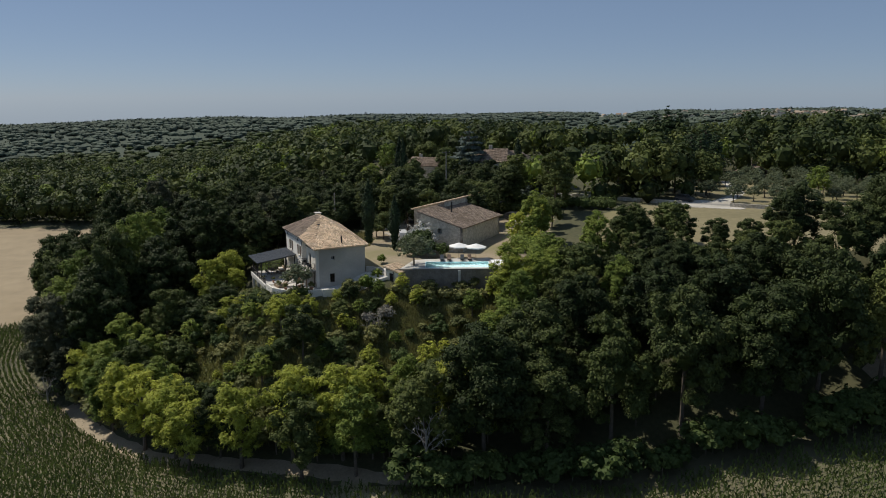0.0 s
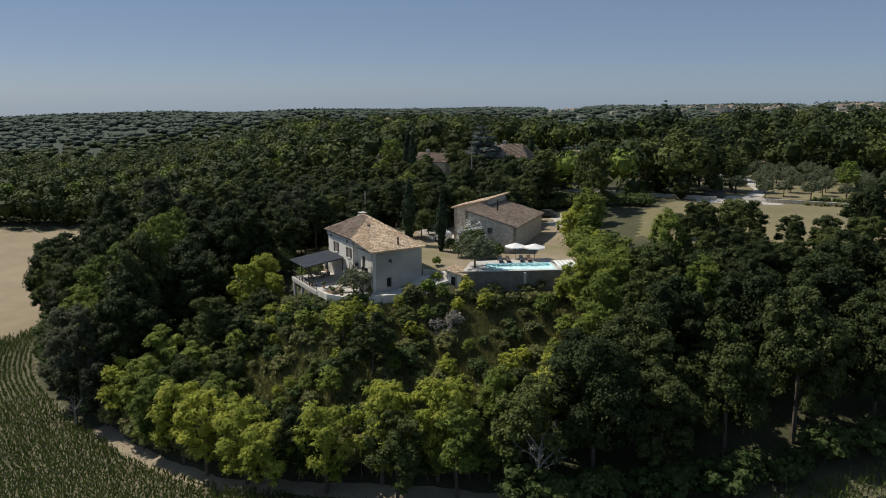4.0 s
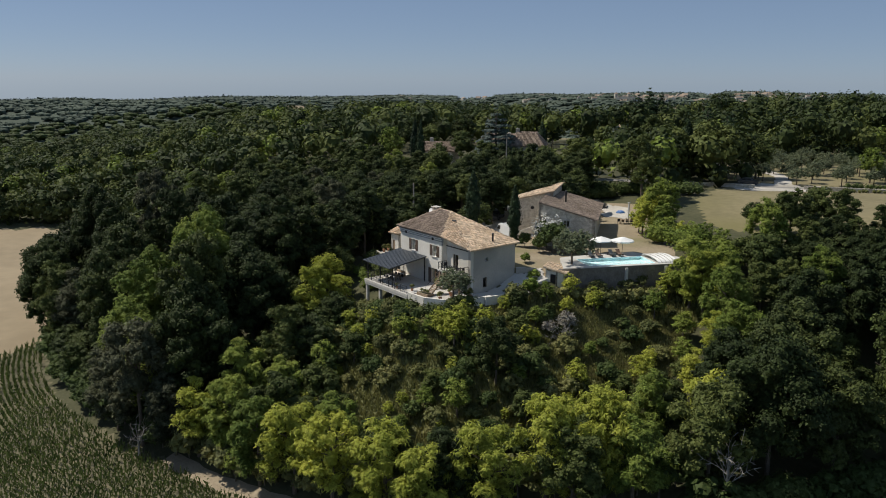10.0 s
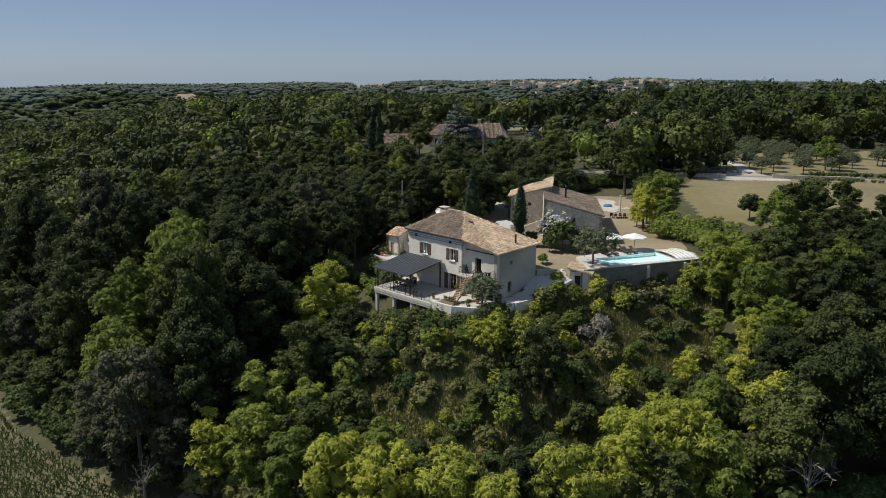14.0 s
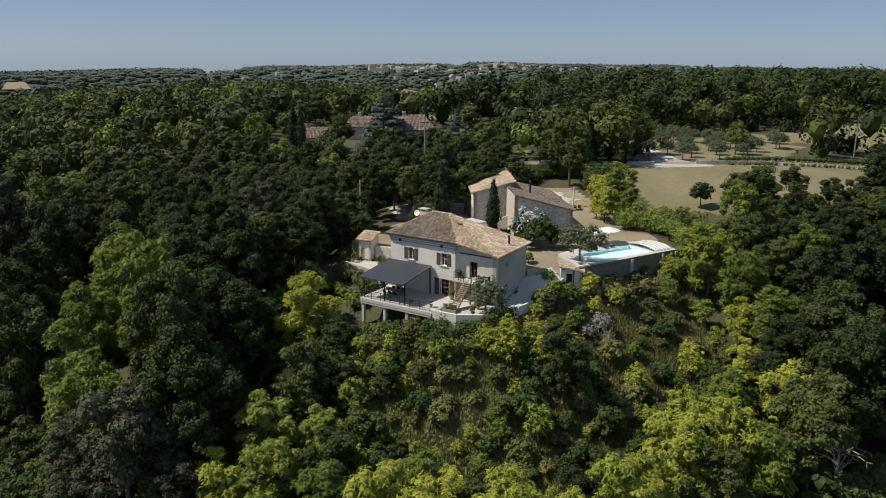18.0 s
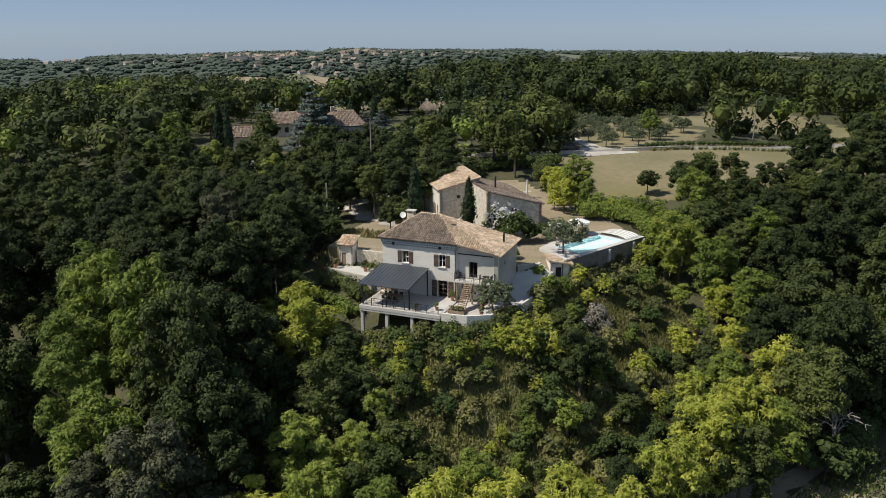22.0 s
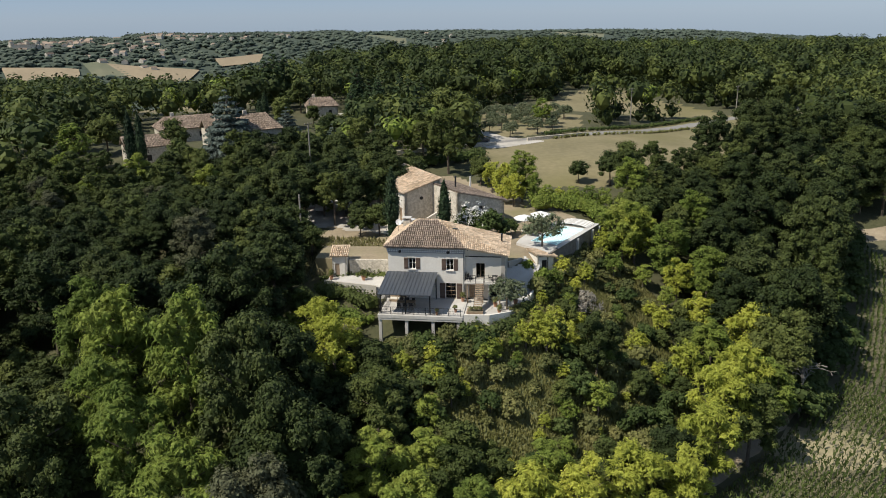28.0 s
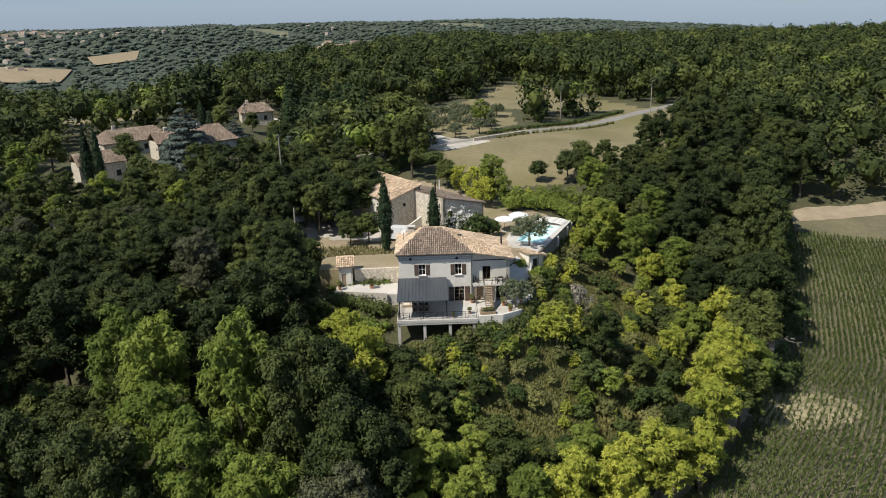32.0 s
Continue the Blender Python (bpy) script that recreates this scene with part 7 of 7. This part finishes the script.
far_house(-43.5, 68, 40, 9, 8, 6.0, 3.0, "stone farmhouse with a steep brown tile roof", "stone", "tile_dark", 2.5, 2)
far_house(-52, 74, 35, 12, 7, 4.0, 2.0, "long stone wing of the far farmhouse", "stone", "tile_dark")
far_house(-66, 82, 37, 15, 9, 3.2, 2.4, "long stone farm building with a brown tile roof", "stone", "tile_dark", 2.5, 4)
far_house(-64, 57, 37, 9, 7, 4.0, 2.0, "low stone outbuilding with a brown tile roof", "stone", "tile_dark")
far_house(-46.5, 129, 20, 9, 8, 3.4, 2.2, "stone bungalow with a weathered tile roof", "stone", "tile_dark", 2.0, 2)
far_house(-31, 146, -30, 12, 7, 3.2, 2.0, "low farm building with a brown tile roof", "wood", "tile_dark")


def village():
    rg = np.random.default_rng(91)
    V, F, mats = [], [], []
    cube = np.array([(-1, -1, 0), (1, -1, 0), (1, 1, 0), (-1, 1, 0), (-1, -1, 1), (1, -1, 1), (1, 1, 1), (-1, 1, 1), (-1, 0, 1.55), (1, 0, 1.55)], float)
    fc = [((0, 1, 5, 4), 0), ((1, 2, 6, 5), 0), ((2, 3, 7, 6), 0), ((3, 0, 4, 7), 0), ((4, 5, 9, 8), 1), ((6, 7, 8, 9), 1), ((5, 6, 9, 9), 0), ((7, 4, 8, 8), 0)]
    spots = [(123, 1205, 6, 60, 60), (117, 1340, 5, 70, 34), (133, 1220, 8, 50, 16), (112, 1420, 6, 80, 14), (122, 1090, 9, 110, 14), (143, 1310, 7, 60, 10), (97.2, 778, 2.4, 16, 5), (100, 1650, 10, 80, 8)]
    for az, dist, spread, dr, n in spots:
        for _ in range(n):
            a = math.radians(az + rg.normal() * spread * 0.5)
            r = dist + rg.normal() * dr * 0.5
            x, y = math.cos(a) * r, math.sin(a) * r
            s = np.array([3.5 + 3.0 * rg.random(), 2.8 + 1.6 * rg.random(), 3 + 2.2 * rg.random()])
            t = rg.random() * math.pi
            c = cube * s
            c = np.column_stack([c[:, 0] * math.cos(t) - c[:, 1] * math.sin(t) + x, c[:, 0] * math.sin(t) + c[:, 1] * math.cos(t) + y, c[:, 2] + h1(x, y) - 0.3])
            for f, m in fc:
                q = list(dict.fromkeys(f))
                F.append([k + len(V) for k in q])
                mats.append(m)
            V += c.tolist()
    me = bpy.data.meshes.new("village")
    me.from_pydata(V, [], F)
    me.materials.append(M["render_grey"])
    me.materials.append(M["tile_dark"])
    me.polygons.foreach_set("material_index", np.array(mats, np.int32))
    return tagged(new("village", me), "distant village houses on the wooded hills", "village", kind="stuff")


village()
ca, cr = math.radians(127.55), 1165
castle = thing("castle", math.cos(ca) * cr, math.sin(ca) * cr, h1(math.cos(ca) * cr, math.sin(ca) * cr) + 3, 30, "grey stone castle with towers on the far hill", "castle")
part("hall", boxes((-15, -6, -4, 15, 6, 6), bevel=0.3), "stone", castle)
part("roof", prism(bmesh.new(), [(-15, -6), (15, -6), (15, 6), (-15, 6)], 6.01, lambda x, y: 8.6 - abs(y) * 0.4), "tile_dark", castle)
for x in (-15, 5):
    bm = bmesh.new()
    rod(bm, (x, 0, -4), (x, 0, 10), 3, 3, 16)
    part("tower", bm, "stone", castle)
    bm = bmesh.new()
    rod(bm, (x, 0, 10), (x, 0, 12.5), 3.2, 0.3, 16)
    part("tower_roof", bm, "tile_dark", castle)


def hill_woods():
    rg = np.random.default_rng(93)
    n = 27000
    az = np.radians(rg.uniform(52, 192, n))
    r = 400 + 1750 * rg.random(n) ** 0.85
    r = np.minimum(r, 1.04 * np.interp(np.degrees(az), RIDGE_AZ, RIDGE_R) - 60 * rg.random(n))
    P = np.column_stack([np.cos(az) * r, np.sin(az) * r + 60])
    keep = poly_distance(P[:, 0], P[:, 1], HIGHLAND) > 40
    west = P[:, 1] - 60 < -0.7 * P[:, 0]
    keep &= west | ((lump(P[:, 0], P[:, 1], 130, 7.0) + 0.6 * lump(P[:, 0], P[:, 1], 61, 3.0)) < 0.78)
    for quad in FAR_FIELDS:
        keep &= poly_distance(P[:, 0], P[:, 1], quad) > 6
    near = west & (r < 950)
    far_wood("hill_wood", "distant woods on the rolling hills, haze in their green", P[keep & ~near], "hazy_wood", 94, 4, 1.5, 4.2, 7.5, 7.6)
    far_wood("valley_wood", "dark oak woods on the valley side beyond the stubble", P[keep & near], "oak", 95, 14, 1.2, 4.4, 7.0, 9.0)


hill_woods()


def far_field(quad, mat, label):
    """A sloping field on the far hills between four plan corners."""
    bm = bmesh.new()
    a, b, c, d = [Vector(p) for p in quad]
    g = []
    for i in range(17):
        u = i / 16
        row = []
        for j in range(9):
            v = j / 8
            p = a.lerp(b, u).lerp(d.lerp(c, u), v)
            k = 0.05 * (b - a).length * (math.sin(u * 7 + v * 3) * 0.4 - 1.2 * (2 * u - 1) ** 4 * (v - 0.5))
            row.append(bm.verts.new((p.x, p.y + k, h1(p.x, p.y + k) + 2.0)))
        g.append(row)
    for i in range(16):
        for j in range(8):
            bm.faces.new((g[i][j], g[i + 1][j], g[i + 1][j + 1], g[i][j + 1]))
    bmesh.ops.recalc_face_normals(bm, faces=bm.faces[:])
    return single("far_field", bm, mat, label, "field", kind="structure")


for quad, tone in zip(FAR_FIELDS, ("stubble", "stubble", "stubble", "farfield", "stubble", "stubble", "farfield")):
    far_field(quad, tone, "distant dry field among the wooded hills" if tone == "stubble" else "distant green field among the wooded hills")
